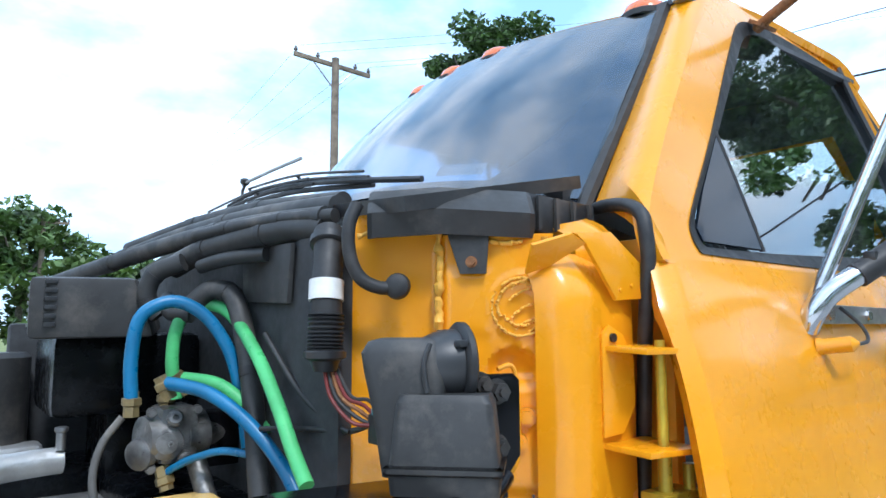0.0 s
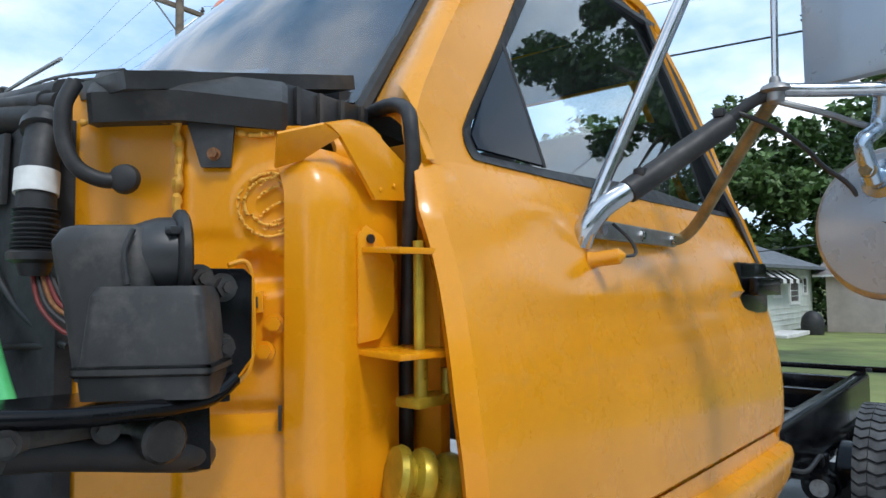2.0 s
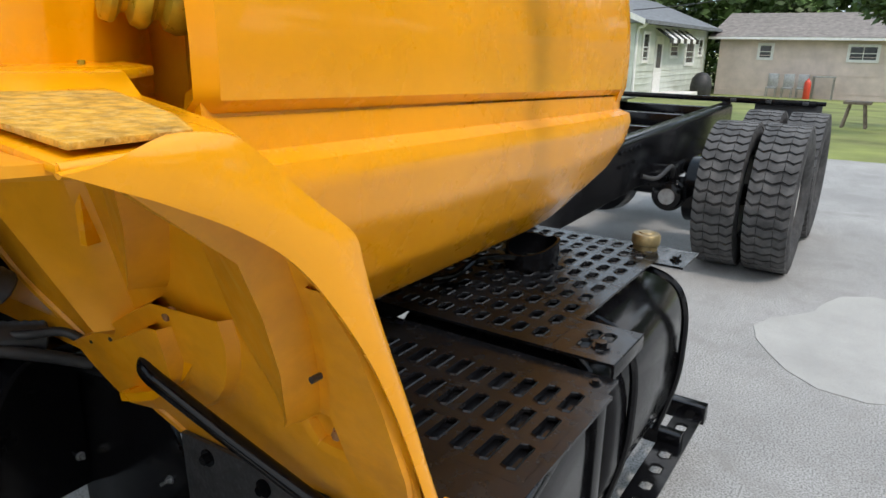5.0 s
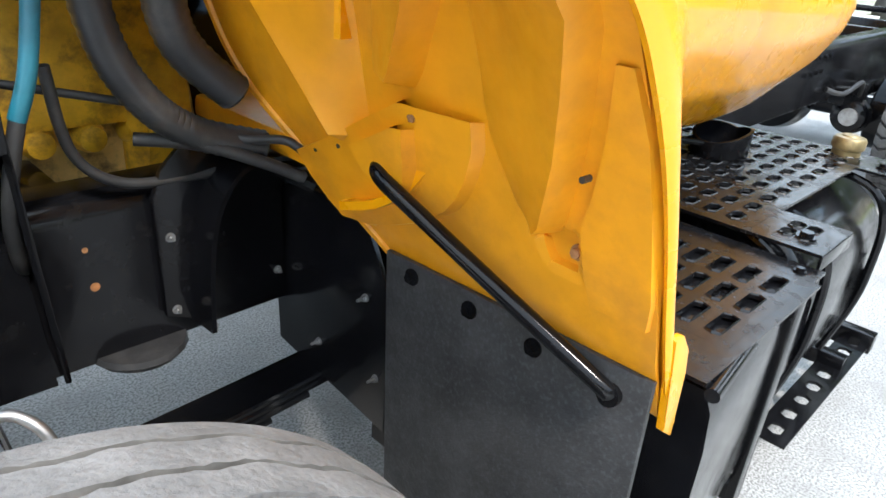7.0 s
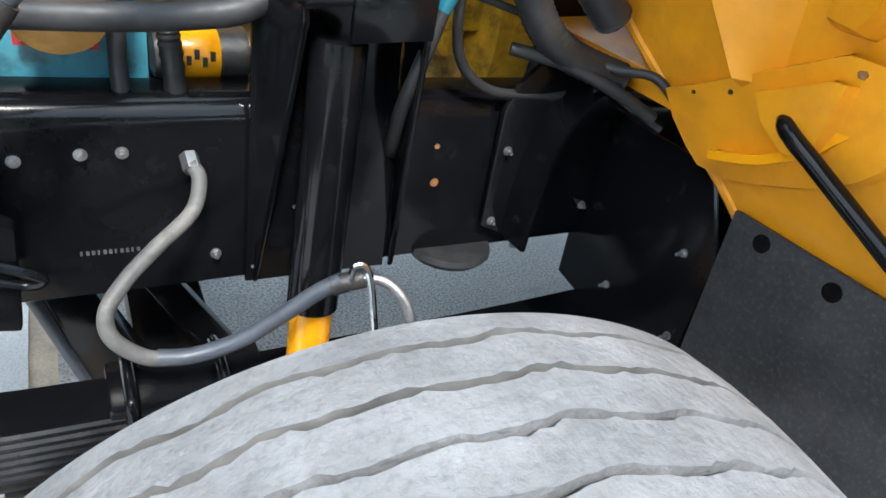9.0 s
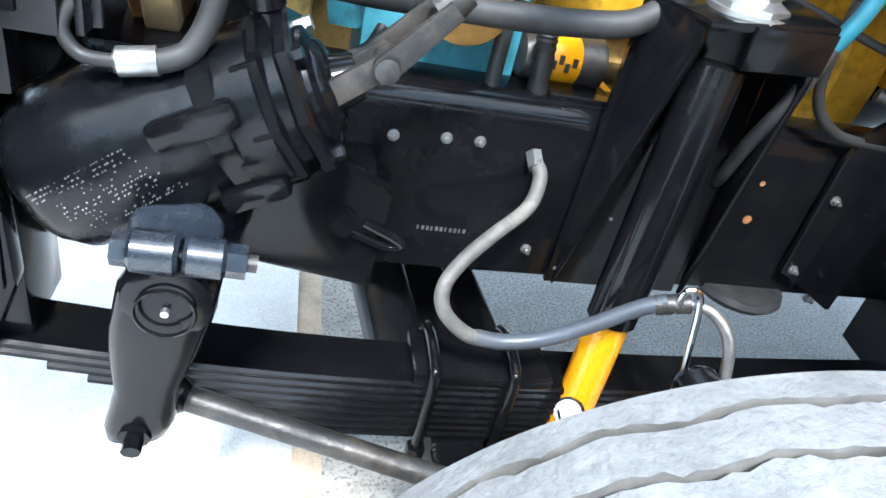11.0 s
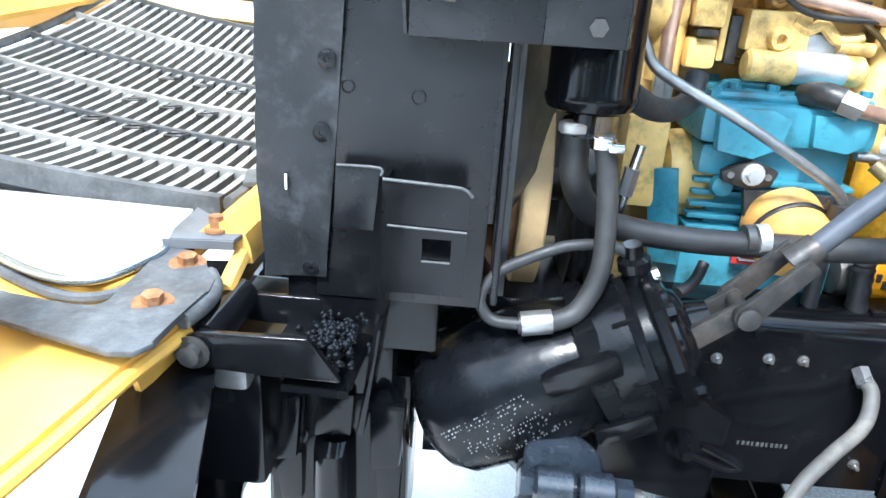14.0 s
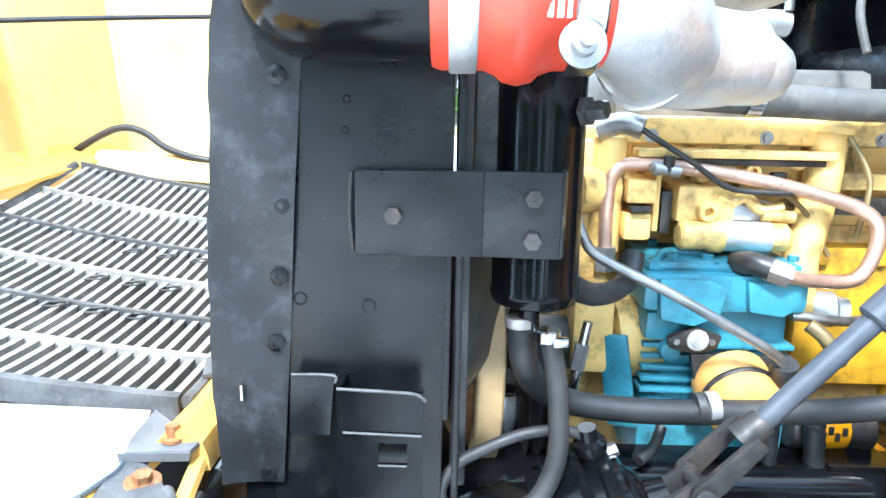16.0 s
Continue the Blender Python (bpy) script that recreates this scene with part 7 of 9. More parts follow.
part("bracket_leg", plate([(-0.005, 1.20, 0.44), (0.050, 1.20, 0.44), (0.158, 1.20, 0.267), (0.20, 1.20, 0.19), (0.145, 1.20, 0.19), (0.102, 1.20, 0.258)], 0.03, 0.006), BLACK, ob)
part("drain_pipe", cyl((-0.150, 1.185, 0.47), (-0.075, 1.185, 0.235), 0.013, n=14), SHAFT, ob)

# ---- radiator and cooling ----
rad = thing("radiator", "black framed radiator standing behind the hood", "radiator", (-0.55, YC, 0.78))
part("side_channel", plate([(-0.640, 0.926, 0.80), (-0.455, 0.925, 0.80), (-0.450, 0.925, 1.42), (-0.625, 0.926, 1.42)], 0.008, 0.002), SATIN, rad, "black painted side channel")
part("channel_lip", box((-0.462, 0.922, 0.90), (-0.448, 0.955, 1.42), 0.002), SATIN, rad)
part("channel_fold", box((-0.444, 0.930, 0.80), (-0.436, 1.00, 1.42), 0.002), SATIN, rad)
part("core", box((-0.58, 0.96, 0.80), (-0.47, 2.06, 1.42), 0.004), IRON, rad)
part("side_channel", box((-0.60, 2.07, 0.80), (-0.45, 2.09, 1.42), 0.004), SATIN, rad)
part("top_tank", box((-0.59, 0.95, 1.42), (-0.46, 2.07, 1.50), 0.015), SATIN, rad)
part("shroud_edge", box((-0.446, 0.958, 0.80), (-0.428, 0.966, 1.42), 0.002), PLASTIC, rad)
part("shroud_strip", box((-0.426, 0.972, 1.10), (-0.400, 0.980, 1.42), 0.003), GREY_PAD, rad, "scuffed grey shroud strip")
def shroud(u, v):
    a = math.pi * (0.5 + u)
    k = v
    cy, cz = YC, 1.13
    return (-0.435 + 0.10 * k, cy + (0.545 - 0.20 * k) * math.copysign(min(1, abs(math.cos(a)) * 1.25), math.cos(a)), cz + (0.36 - 0.07 * k) * math.sin(a))
part("fan_shroud", sheet(shroud, 40, 6, 0.006), PLASTIC, rad)
def baffle(u, v):
    z = 0.825 + 0.60 * v
    edge = lerp_table([(0.82, -0.693), (0.90, -0.698), (1.06, -0.696), (1.20, -0.689), (1.31, -0.679), (1.45, -0.668)], z) + 0.0012 * math.sin(v * 23) + 0.0008 * math.sin(v * 61)
    x = edge + (lerp_table([(0.82, -0.628), (1.07, -0.612), (1.45, -0.588)], z) - edge) * u
    return (x, 0.918 - 0.012 * (1 - u) + 0.003 * math.sin(v * 14 + u * 4), z)
part("air_baffle", sheet(baffle, 12, 40, 0.005), BAFFLE, rad, "scuffed black rubber air baffle strip")
for x, z in ((-0.622, 1.134), (-0.631, .987), (-0.644, .835), (-0.622, 1.262), (-0.626, 1.06)):
    part("baffle_bolt", turn((x, 0.916, z), (0, -1, 0), [(0, .0095), (.002, .0095), (.003, .0065), (.0034, .0030), (.0014, .0026)], 14), SATIN, rad)
part("clip", box((-0.667, 0.900, 0.928), (-0.6645, 0.906, 0.945), 0), CHROME, rad, smooth=False)
for x, z, r in ((-0.534, 1.029, .006), (-0.515, 1.205, .006), (-0.606, 1.035, .0055), (-0.557, 1.21, .003), (-0.555, 1.24, .003), (-0.525, 1.22, .003)):
    part("channel_hole", turn((x, 0.9225, z), (0, -1, 0), [(0, r * 1.05), (.0016, r * 1.35), (.0020, r * 1.15), (.0006, r * 0.95)], 16), PLATE if r > .004 else BLACK, rad)
part("angle_bracket", plate([(-0.614, 0.906, 0.958), (-0.568, 0.906, 0.958), (-0.574, 0.906, 0.889), (-0.617, 0.906, 0.889)], 0.006, 0.001), SATIN, rad)
part("bracket_edge", tube([(-0.613, 0.902, 0.958), (-0.570, 0.902, 0.958), (-0.567, 0.901, 0.950)], 0.0016, 6), GREY_PAD, rad)
bmw = BM()
for xa, xb, za, zb in ((-0.560, -0.474, 0.893, 0.949), (-0.560, -0.520, 0.868, 0.893), (-0.490, -0.474, 0.868, 0.893), (-0.560, -0.474, 0.830, 0.868)):
    box((xa, 0.882, za), (xb, 0.888, zb), 0, bmw)
part("lower_bracket", bmw, BLACK, rad, smooth=False)
part("bracket_cheek", plate([(-0.560, 0.885, 0.955), (-0.560, 0.925, 0.955), (-0.560, 0.925, 0.80), (-0.560, 0.885, 0.80)], 0.006), BLACK, rad)
part("bracket_top", tube([(-0.562, 0.880, 0.953), (-0.51, 0.880, 0.951), (-0.482, 0.880, 0.949), (-0.472, 0.884, 0.94)], 0.0018, 6), GREY_PAD, rad)
part("bracket_fold", tube([(-0.556, 0.880, 0.905), (-0.475, 0.880, 0.903)], 0.0014, 6), GREY_PAD, rad)
part("window_lip", tube([(-0.520, 0.881, 0.868), (-0.490, 0.881, 0.868)], 0.0012, 6), GREY_PAD, rad)
part("foot_leg", box((-0.675, 0.925, 0.735), (-0.50, 0.96, 0.84), 0.006), BLACK, rad)

hb = thing("tank_bracket", "folded black bracket bolted across the radiator side", "bracket", (-0.44, 0.91, 1.13))
part("strap", plate([(-0.545, 0.906, 1.172), (-0.418, 0.906, 1.174), (-0.418, 0.906, 1.088), (-0.545, 0.906, 1.088)], 0.010, 0.002), SATIN, hb)
part("strap_face", plate([(-0.418, 0.906, 1.174), (-0.342, 0.897, 1.175), (-0.342, 0.897, 1.089), (-0.418, 0.906, 1.088)], 0.008, 0.002), SATIN, hb)
part("strap_return", plate([(-0.342, 0.897, 1.175), (-0.334, 0.93, 1.175), (-0.334, 0.93, 1.089), (-0.342, 0.897, 1.089)], 0.005, 0.001), SATIN, hb)
for x, y, z in ((-0.507, .900, 1.129), (-0.370, .896, 1.149), (-0.370, .896, 1.107)):
    part("bracket_bolt", hexbolt((x, y, z), (0, -1, 0), 0.009, 0.008), IRON, hb)
part("weld_edge", tube([(-0.548, 0.912, 1.17), (-0.550, 0.912, 1.13), (-0.547, 0.912, 1.09)], 0.004, 6), SATIN, hb)

dt = thing("surge_tank", "black upright cylindrical tank beside the radiator", "tank", (-0.355, 0.985, 1.0))
part("cylinder", turn((-0.354, 0.985, 1.018), (-0.01, 0, 1), [(0, .040), (.004, .047), (.012, .050), (.016, .0505), (.020, .0485), (.40, .0485), (.405, .04)], 36), BLACK, dt, "satin black cylinder")
part("plug", turn((-0.316, 0.953, 1.232), (0.75, -0.65, 0.1), [(0, .016), (.006, .016), (.008, .011), (.022, .011), (.026, .009), (.027, .002)], 6), PLASTIC, dt)
part("outlet", cyl((-0.362, 0.955, 1.02), (-0.362, 0.955, 0.995), 0.012, n=12), BLACK, dt)
part("hose_clamp", turn((-0.342, 0.945, 0.985), (0, 0, 1), [(0, .012), (.002, .0145), (.013, .0145), (.015, .012)], 18), CHROME, dt, "bright hose clamp")
part("clamp_screw", box((-0.338, 0.924, 0.986), (-0.322, 0.934, 0.996), 0.002), CHROME, dt)
part("hose_clamp", turn((-0.372, 0.955, 0.998), (0, 0, 1), [(0, .014), (.002, .0165), (.010, .0165), (.012, .014)], 18), STEEL, dt)

hh = thing("return_hose", "black rubber hose from the tank to the steering gear", "hose", (-0.34, 0.945, 0.9))
part("hose", tube([(-0.342, 0.945, 1.0), (-0.331, 0.942, 0.95), (-0.326, 0.940, 0.905), (-0.326, 0.936, 0.85), (-0.345, 0.928, 0.805), (-0.375, 0.922, 0.790), (-0.410, 0.920, 0.786)], 0.0115, 14, 8), RUBBER, hh)
part("crimp_clamp", cyl((-0.373, 0.9225, 0.791), (-0.407, 0.920, 0.786), 0.0140, n=18), STEEL, hh, "crimped bright clamp")
part("thin_loop", tube([(-0.405, 0.920, 0.786), (-0.440, 0.925, 0.786), (-0.455, 0.930, 0.808), (-0.440, 0.940, 0.835), (-0.41, 0.945, 0.853), (-0.36, 0.950, 0.873), (-0.31, 0.960, 0.872), (-0.282, 0.965, 0.856), (-0.268, 0.968, 0.835)], 0.0068, 12, 8), RUBBER, hh)
h2 = thing("coolant_hose", "thick black coolant hose below the tank", "hose", (-0.37, 0.96, 0.9))
part("hose", tube([(-0.366, 0.975, 1.01), (-0.362, 0.985, 0.95), (-0.338, 1.02, 0.90), (-0.290, 1.046, 0.868), (-0.20, 1.052, 0.856), (-0.10, 1.056, 0.855), (0.0, 1.06, 0.856), (0.08, 1.06, 0.862), (0.135, 1.06, 0.872), (0.175, 1.07, 0.895), (0.20, 1.09, 0.93)], 0.0165, 16, 8), RUBBER, h2)
part("band", cyl((-0.118, 1.054, 0.863), (-0.104, 1.055, 0.865), 0.0190, n=18), ALU, h2)
part("band", cyl((-0.132, 1.0535, 0.862), (-0.122, 1.054, 0.863), 0.0185, n=18), PLASTIC, h2)
h3 = thing("heater_hose", "black hose elbow between tank and compressor", "hose", (-0.3, 1.0, 1.02))
part("hose", tube([(-0.315, 0.985, 1.04), (-0.285, 1.01, 1.022), (-0.25, 1.05, 1.015), (-0.22, 1.09, 1.022), (-0.21, 1.11, 1.05)], 0.014, 14, 8), RUBBER, h3)

# charge-air pipe with red coupling
ca = thing("charge_air_pipe", "charge-air pipe joined by a red silicone coupling", "air pipe", (-0.45, 0.86, 1.33))
CZ, CY = 1.335, 0.865
part("elbow", tube([(-0.575, 0.955, CZ + .04), (-0.590, 0.92, CZ + .01), (-0.575, 0.875, CZ), (-0.53, CY, CZ), (-0.455, CY, CZ)], 0.062, 28, 8), BLACK, ca, "gloss black pipe elbow")
part("coupling", turn((-0.470, CY, CZ), (1, 0, 0.01), [(0, .066), (.008, .069), (.045, .069), (.055, .073), (.062, .079), (.075, .082), (.088, .079), (.094, .073), (.105, .069), (.14, .069), (.148, .066)], 36), RED_HOSE, ca, "red silicone coupling")
part("coupling_band", turn((-0.455, CY, CZ), (1, 0, 0.01), [(0, .0705), (.002, .0715), (.022, .0715), (.024, .0705)], 36), ALU, ca)
part("coupling_band", turn((-0.355, CY, CZ), (1, 0, 0.01), [(0, .0705), (.002, .0725), (.024, .0725), (.026, .0705)], 36), CHROME, ca)
part("t_bolt", turn((-0.350, CY - 0.055, CZ - 0.052), (0.05, -1, 0.15), [(0, .015), (.012, .019), (.016, .019), (.017, .011), (.026, .010), (.027, .006), (.036, .006)], 18), STEEL, ca, "clamp bolt with washer")
bmw = BM()
for k, (a, b) in enumerate(((0, .006), (.010, .016), (.020, .024))):
    box((-0.378 + a * .8, CY - 0.0695, CZ - 0.03), (-0.378 + b * .8, CY - 0.060, CZ - 0.012 - 0.006 * (k % 2)), 0, bmw)
part("print_marks", bmw, WHITE, ca, smooth=False)
part("cast_pipe", tube([(-0.335, CY, CZ), (-0.305, CY + .006, CZ - .008), (-0.272, CY + 0.034, CZ - .028), (-0.252, CY + 0.066, CZ - .046)], 0.062, 28, 8, taper=0.058), ALU, ca, "rough cast aluminium pipe")
part("cast_elbow", tube([(-0.275, CY + 0.050, CZ - .036), (-0.235, CY + 0.075, CZ - .046), (-0.190, CY + 0.100, CZ - .048), (-0.150, CY + 0.120, CZ - .046)], 0.057, 28, 8, taper=0.046), ALU, ca)
part("pipe_seam", turn((-0.262, CY + 0.058, CZ - .042), (0.75, 0.6, -0.25), [(0, .054), (.002, .0605), (.005, .0605), (.007, .054)], 28), ALU, ca)
part("pipe_end", turn((-0.165, CY + 0.118, CZ - .052), (1, 0.40, -0.10), [(0, .040), (.02, .041), (.045, .038), (.065, .030), (.074, .018), (.076, .002)], 24), ALU, ca)
part("upper_pipe", tube([(-0.25, 1.02, 1.47), (-0.18, 1.04, 1.415), (-0.12, 1.07, 1.405), (-0.075, 1.09, 1.42)], 0.058, 24, 8), ALU, ca)

# pulley and belt
pu = thing("fan_pulley", "tan belt running over a wide fan pulley", "pulley", (-0.40, 1.25, 0.93))
part("belt", turn((-0.425, 1.20, 0.890), (1, 0.06, 0), [(0, .150), (.001, .168), (.004, .171), (.034, .171), (.037, .168), (.038, .150)], 48), material("tan_belt", (0.55, 0.38, 0.19), 0.6, scale=10, vary=0.2, bump=0.2), pu)
part("wheel", turn((-0.46, 1.20, 0.890), (1, 0.06, 0), [(0, .02), (.004, .12), (.02, .152), (.07, .152), (.08, .12), (.085, .02)], 40), RUST, pu)
part("hub", cyl((-0.47, 1.20, 0.890), (-0.22, 1.215, 0.890), 0.04, n=18), IRON, pu)
part("second_pulley", turn((-0.345, 1.16, 0.82), (1, 0, 0), [(0, .06), (.004, .085), (.01, .07), (.02, .085), (.03, .07), (.04, .085), (.044, .06)], 32), IRON, pu)

# ---- engine ----
en = thing("diesel_engine", "yellow painted diesel engine, oily and dusty", "engine", (0.2, 1.5, 0.7))
part("block", box((-0.24, 1.32, 0.62), (0.72, 1.75, 1.06), 0.015), YELLOW_ENG, en)
part("head", box((-0.22, 1.30, 1.06), (0.70, 1.72, 1.205), 0.012), YELLOW_ENG, en)
part("valve_cover", box((-0.20, 1.34, 1.205), (0.68, 1.70, 1.30), 0.03), GREY_CAST, en, "dusty grey rocker cover")
part("front_cover", box((-0.285, 1.22, 0.70), (-0.235, 1.78, 1.19), 0.012), YELLOW_ENG, en)
part("front_lug", cyl((-0.275, 1.215, 1.12), (-0.22, 1.235, 1.12), 0.035, n=14), YELLOW_ENG, en)
for k in range(6):
    x = -0.18 + 0.085 * k
    part("rib", box((x, 1.285, 1.09), (x + 0.014, 1.32, 1.185), 0.003), YELLOW_ENG, en)
part("injection_pump", box((-0.132, 1.195, 1.078), (-0.050, 1.32, 1.130), 0.006), YELLOW_ENG, en)
part("pump_flange", box((-0.160, 1.215, 1.060), (-0.150, 1.31, 1.165), 0.004), YELLOW_ENG, en)
part("pump_slot", box((-0.149, 1.212, 1.058), (-0.134, 1.30, 1.120), 0.002), IRON, en)
part("governor", box((-0.205, 1.190, 1.104), (-0.163, 1.30, 1.138), 0.006), YELLOW_ENG, en)
part("governor_slot", box((-0.198, 1.186, 1.092), (-0.170, 1.22, 1.101), 0.002), IRON, en)
part("governor_foot", box((-0.205, 1.195, 1.050), (-0.165, 1.30, 1.090), 0.008), YELLOW_ENG, en)
part("tube_casing", cyl((-0.228, 1.225, 1.03), (-0.226, 1.225, 1.195), 0.024, n=20), YELLOW_ENG, en)
part("fuel_filter", turn((-0.128, 1.195, 1.060), (1, 0, 0), [(0, .016), (.004, .021), (.040, .021), (.044, .024), (.060, .024), (.064, .020), (.150, .020), (.156, .014)], 20), YELLOW_ENG, en)
part("filter_sleeve", cyl((-0.066, 1.195, 1.060), (0.0, 1.195, 1.060), 0.0215, n=20), ALU, en, "pale metal filter sleeve")
part("boss", turn((-0.090, 1.200, 1.095), (0, -1, 0), [(0, .017), (.012, .015), (.016, .013), (.0162, .007), (.006, .006)], 16), YELLOW_ENG, en)
for x, z in ((-0.091, 1.143), (-0.02, 1.150), (0.045, 1.165)):
    part("boss", turn((x, 1.235, z), (0, -1, 0), [(0, .014), (.016, .012), (.018, .010), (.0185, .005), (.010, .004)], 14), YELLOW_ENG, en)
part("wave_cover", tube([(-0.075, 1.20, 1.118), (-0.055, 1.20, 1.108), (-0.035, 1.20, 1.115), (-0.012, 1.20, 1.098), (0.018, 1.20, 1.102)], 0.008, 8), YELLOW_ENG, en)
part("wave_plate", box((-0.055, 1.205, 1.080), (0.022, 1.29, 1.104), 0.004), STEEL, en, "oily grey pump side plate")
part("drain_stub", cyl((-0.01, 1.20, 1.090), (0.035, 1.20, 1.088), 0.009, n=12), YELLOW_ENG, en)
part("sensor", turn((-0.176, 1.188, 1.156), (1, 0.1, -0.15), [(0, .006), (.004, .010), (.014, .010), (.015, .007), (.026, .007), (.027, .009), (.042, .009), (.043, .005)], 12), STEEL, en, "bright steel sensor")
part("sensor_cap", cyl((-0.150, 1.19, 1.172), (-0.150, 1.19, 1.150), 0.008, n=8), IRON, en)
part("window_slot", box((0.012, 1.226, 1.134), (0.032, 1.24, 1.148), 0.001), IRON, en)
part("side_bar", box((0.105, 1.25, 1.122), (0.30, 1.28, 1.148), 0.006), YELLOW_ENG, en)
part("side_slot", box((0.120, 1.246, 1.085), (0.25, 1.26, 1.112), 0.004), IRON, en)
for k in range(9):
    part("ledge_bolt", hexbolt((-0.165 + 0.055 * k, 1.236, 1.197), (0, -1, 0), 0.007, 0.007, 0.010), YELLOW_ENG if k % 3 else STEEL, en)
part("upper_ledge", box((-0.19, 1.205, 1.168), (0.09, 1.24, 1.180), 0.003), YELLOW_ENG, en)
part("under_ledge", box((-0.17, 1.215, 1.158), (0.08, 1.235, 1.167), 0.002), IRON, en)
part("pillar_cap", turn((0.094, 1.235, 1.205), (0.1, 0, 1), [(0, .030), (.010, .030), (.014, .022), (.020, .010)], 18), YELLOW_ENG, en)
part("accessory_box", box((0.105, 1.15, 0.700), (0.190, 1.20, 0.758), 0.006), YELLOW, en, "bright yellow accessory box")
part("mount_strap", plate([(0.170, 1.10, 0.750), (0.203, 1.10, 0.752), (0.196, 1.10, 0.93), (0.162, 1.10, 0.93)], 0.010, 0.002), YELLOW, en, "yellow engine mount strap")
part("mount_ledge", box((0.080, 1.10, 0.748), (0.175, 1.16, 0.758), 0.003), BLACK, en)
part("cast_elbow", turn((0.075, 1.20, 0.955), (1, -0.2, 0), [(0, .020), (.01, .026), (.03, .026), (.035, .020), (.05, .018)], 18), ALU, en)
part("grey_rod", tube([(0.024, 1.15, 0.958), (0.06, 1.15, 0.955), (0.104, 1.16, 0.948), (0.14, 1.18, 0.945)], 0.007, 10), STEEL, en)
part("brass_elbow", tube([(0.040, 1.13, 0.952), (0.057, 1.12, 0.938), (0.075, 1.12, 0.915), (0.09, 1.13, 0.90)], 0.010, 10), DULL_BRASS, en)
part("pillar", tube([(0.095, 1.245, 1.21), (0.085, 1.235, 1.12), (0.06, 1.215, 1.02), (0.055, 1.20, 0.95)], 0.026, 14), YELLOW_ENG, en)
part("manifold_rail", box((-0.20, 1.235, 1.185), (0.40, 1.29, 1.225), 0.01), YELLOW_ENG, en)
part("lifter_cover", box((0.10, 1.285, 0.80), (0.70, 1.33, 1.03), 0.01), ENGINE_SIDE, en)
for k in range(7):
    part("cover_bolt", hexbolt((0.13 + 0.09 * k, 1.286, 1.01), (0, -1, 0), 0.009, 0.009), ENGINE_SIDE, en)
for k in range(5):
    part("low_boss", turn((0.30 + 0.08 * k, 1.33, 0.78), (0, -1, 0), [(0, .03), (.03, .028), (.05, .022), (.052, .01)], 14), ENGINE_SIDE, en)
part("flywheel_housing", turn((0.60, 1.52, 0.80), (1, 0, 0), [(0, .24), (.02, .27), (.10, .27), (.12, .24)], 32), ENGINE_SIDE, en)
part("oil_filter", turn((0.042, 1.17, 0.783), (1, 0.05, 0), [(0, .02), (.004, .030), (.012, .033), (.105, .033), (.112, .036), (.122, .036), (.126, .02)], 24), IRON, en)
part("filter_label", turn((0.078, 1.172, 0.783), (1, 0.05, 0), [(0, .0332), (.001, .0338), (.048, .0338), (.049, .0332)], 24), YELLOW, en)
bmw = BM()
for k, (a, b) in enumerate(((0.084, 0.778), (0.094, 0.786), (0.104, 0.776), (0.114, 0.784))):
    box((a, 1.1365, b), (a + 0.006, 1.1405, b + 0.012), 0, bmw)
part("label_marks", bmw, PLASTIC, en, smooth=False)
part("mount_pad", box((0.05, 1.16, 0.70), (0.45, 1.40, 0.75), 0.01), BLACK, en)
bmw = BM()
part("alternator", turn((-0.22, 1.22, 0.90), (1, 0.1, 0), [(0, .03), (.01, .06), (.05, .065), (.09, .065), (.10, .05)], 20), YELLOW_ENG, en)
part("front_bracket", box((-0.275, 1.16, 0.86), (-0.215, 1.25, 0.99), 0.012), YELLOW_ENG, en)

cp = thing("air_compressor", "turquoise painted air compressor with fittings", "air compressor", (-0.08, 1.2, 0.82))
part("crankcase", box((-0.175, 1.16, 0.70), (0.045, 1.30, 0.83), 0.02), TEAL, cp)
part("cylinder", box((-0.150, 1.165, 0.80), (0.030, 1.29, 0.965), 0.012), TEAL, cp)
for k in range(5):
    part("fin", box((-0.176, 1.150, 0.838 + 0.017 * k), (0.036, 1.30, 0.845 + 0.017 * k), 0.002), TEAL, cp)
part("shoulder", box((-0.178, 1.142, 0.918), (-0.120, 1.28, 0.962), 0.012), TEAL, cp)
part("shoulder_lug", turn((-0.140, 1.150, 0.905), (0, -1, 0), [(0, .016), (.010, .014), (.012, .008)], 14), TEAL, cp)
part("head", box((-0.186, 1.135, 0.962), (0.040, 1.30, 1.018), 0.014), TEAL, cp)
part("head_cover", box((-0.178, 1.15, 1.016), (0.034, 1.295, 1.030), 0.008), TEAL, cp)
part("head_lobe", plate([(-0.170, 1.132, 1.012), (-0.165, 1.130, 0.955), (-0.120, 1.126, 0.948), (-0.085, 1.130, 0.962), (-0.075, 1.134, 1.0), (-0.10, 1.134, 1.012)], 0.020, 0.006), TEAL, cp)
part("head_lobe", plate([(-0.05, 1.134, 1.010), (-0.045, 1.132, 0.968), (0.0, 1.130, 0.962), (0.025, 1.134, 0.975), (0.025, 1.134, 1.008)], 0.016, 0.005), TEAL, cp)
for a, b in ((-0.17, -0.06), (-0.05, 0.028)):
    part("cover_ridge", tube([(a, 1.15, 1.030), (a + 0.03, 1.20, 1.034), (b - 0.03, 1.20, 1.034), (b, 1.25, 1.030)], 0.006, 8), TEAL, cp)
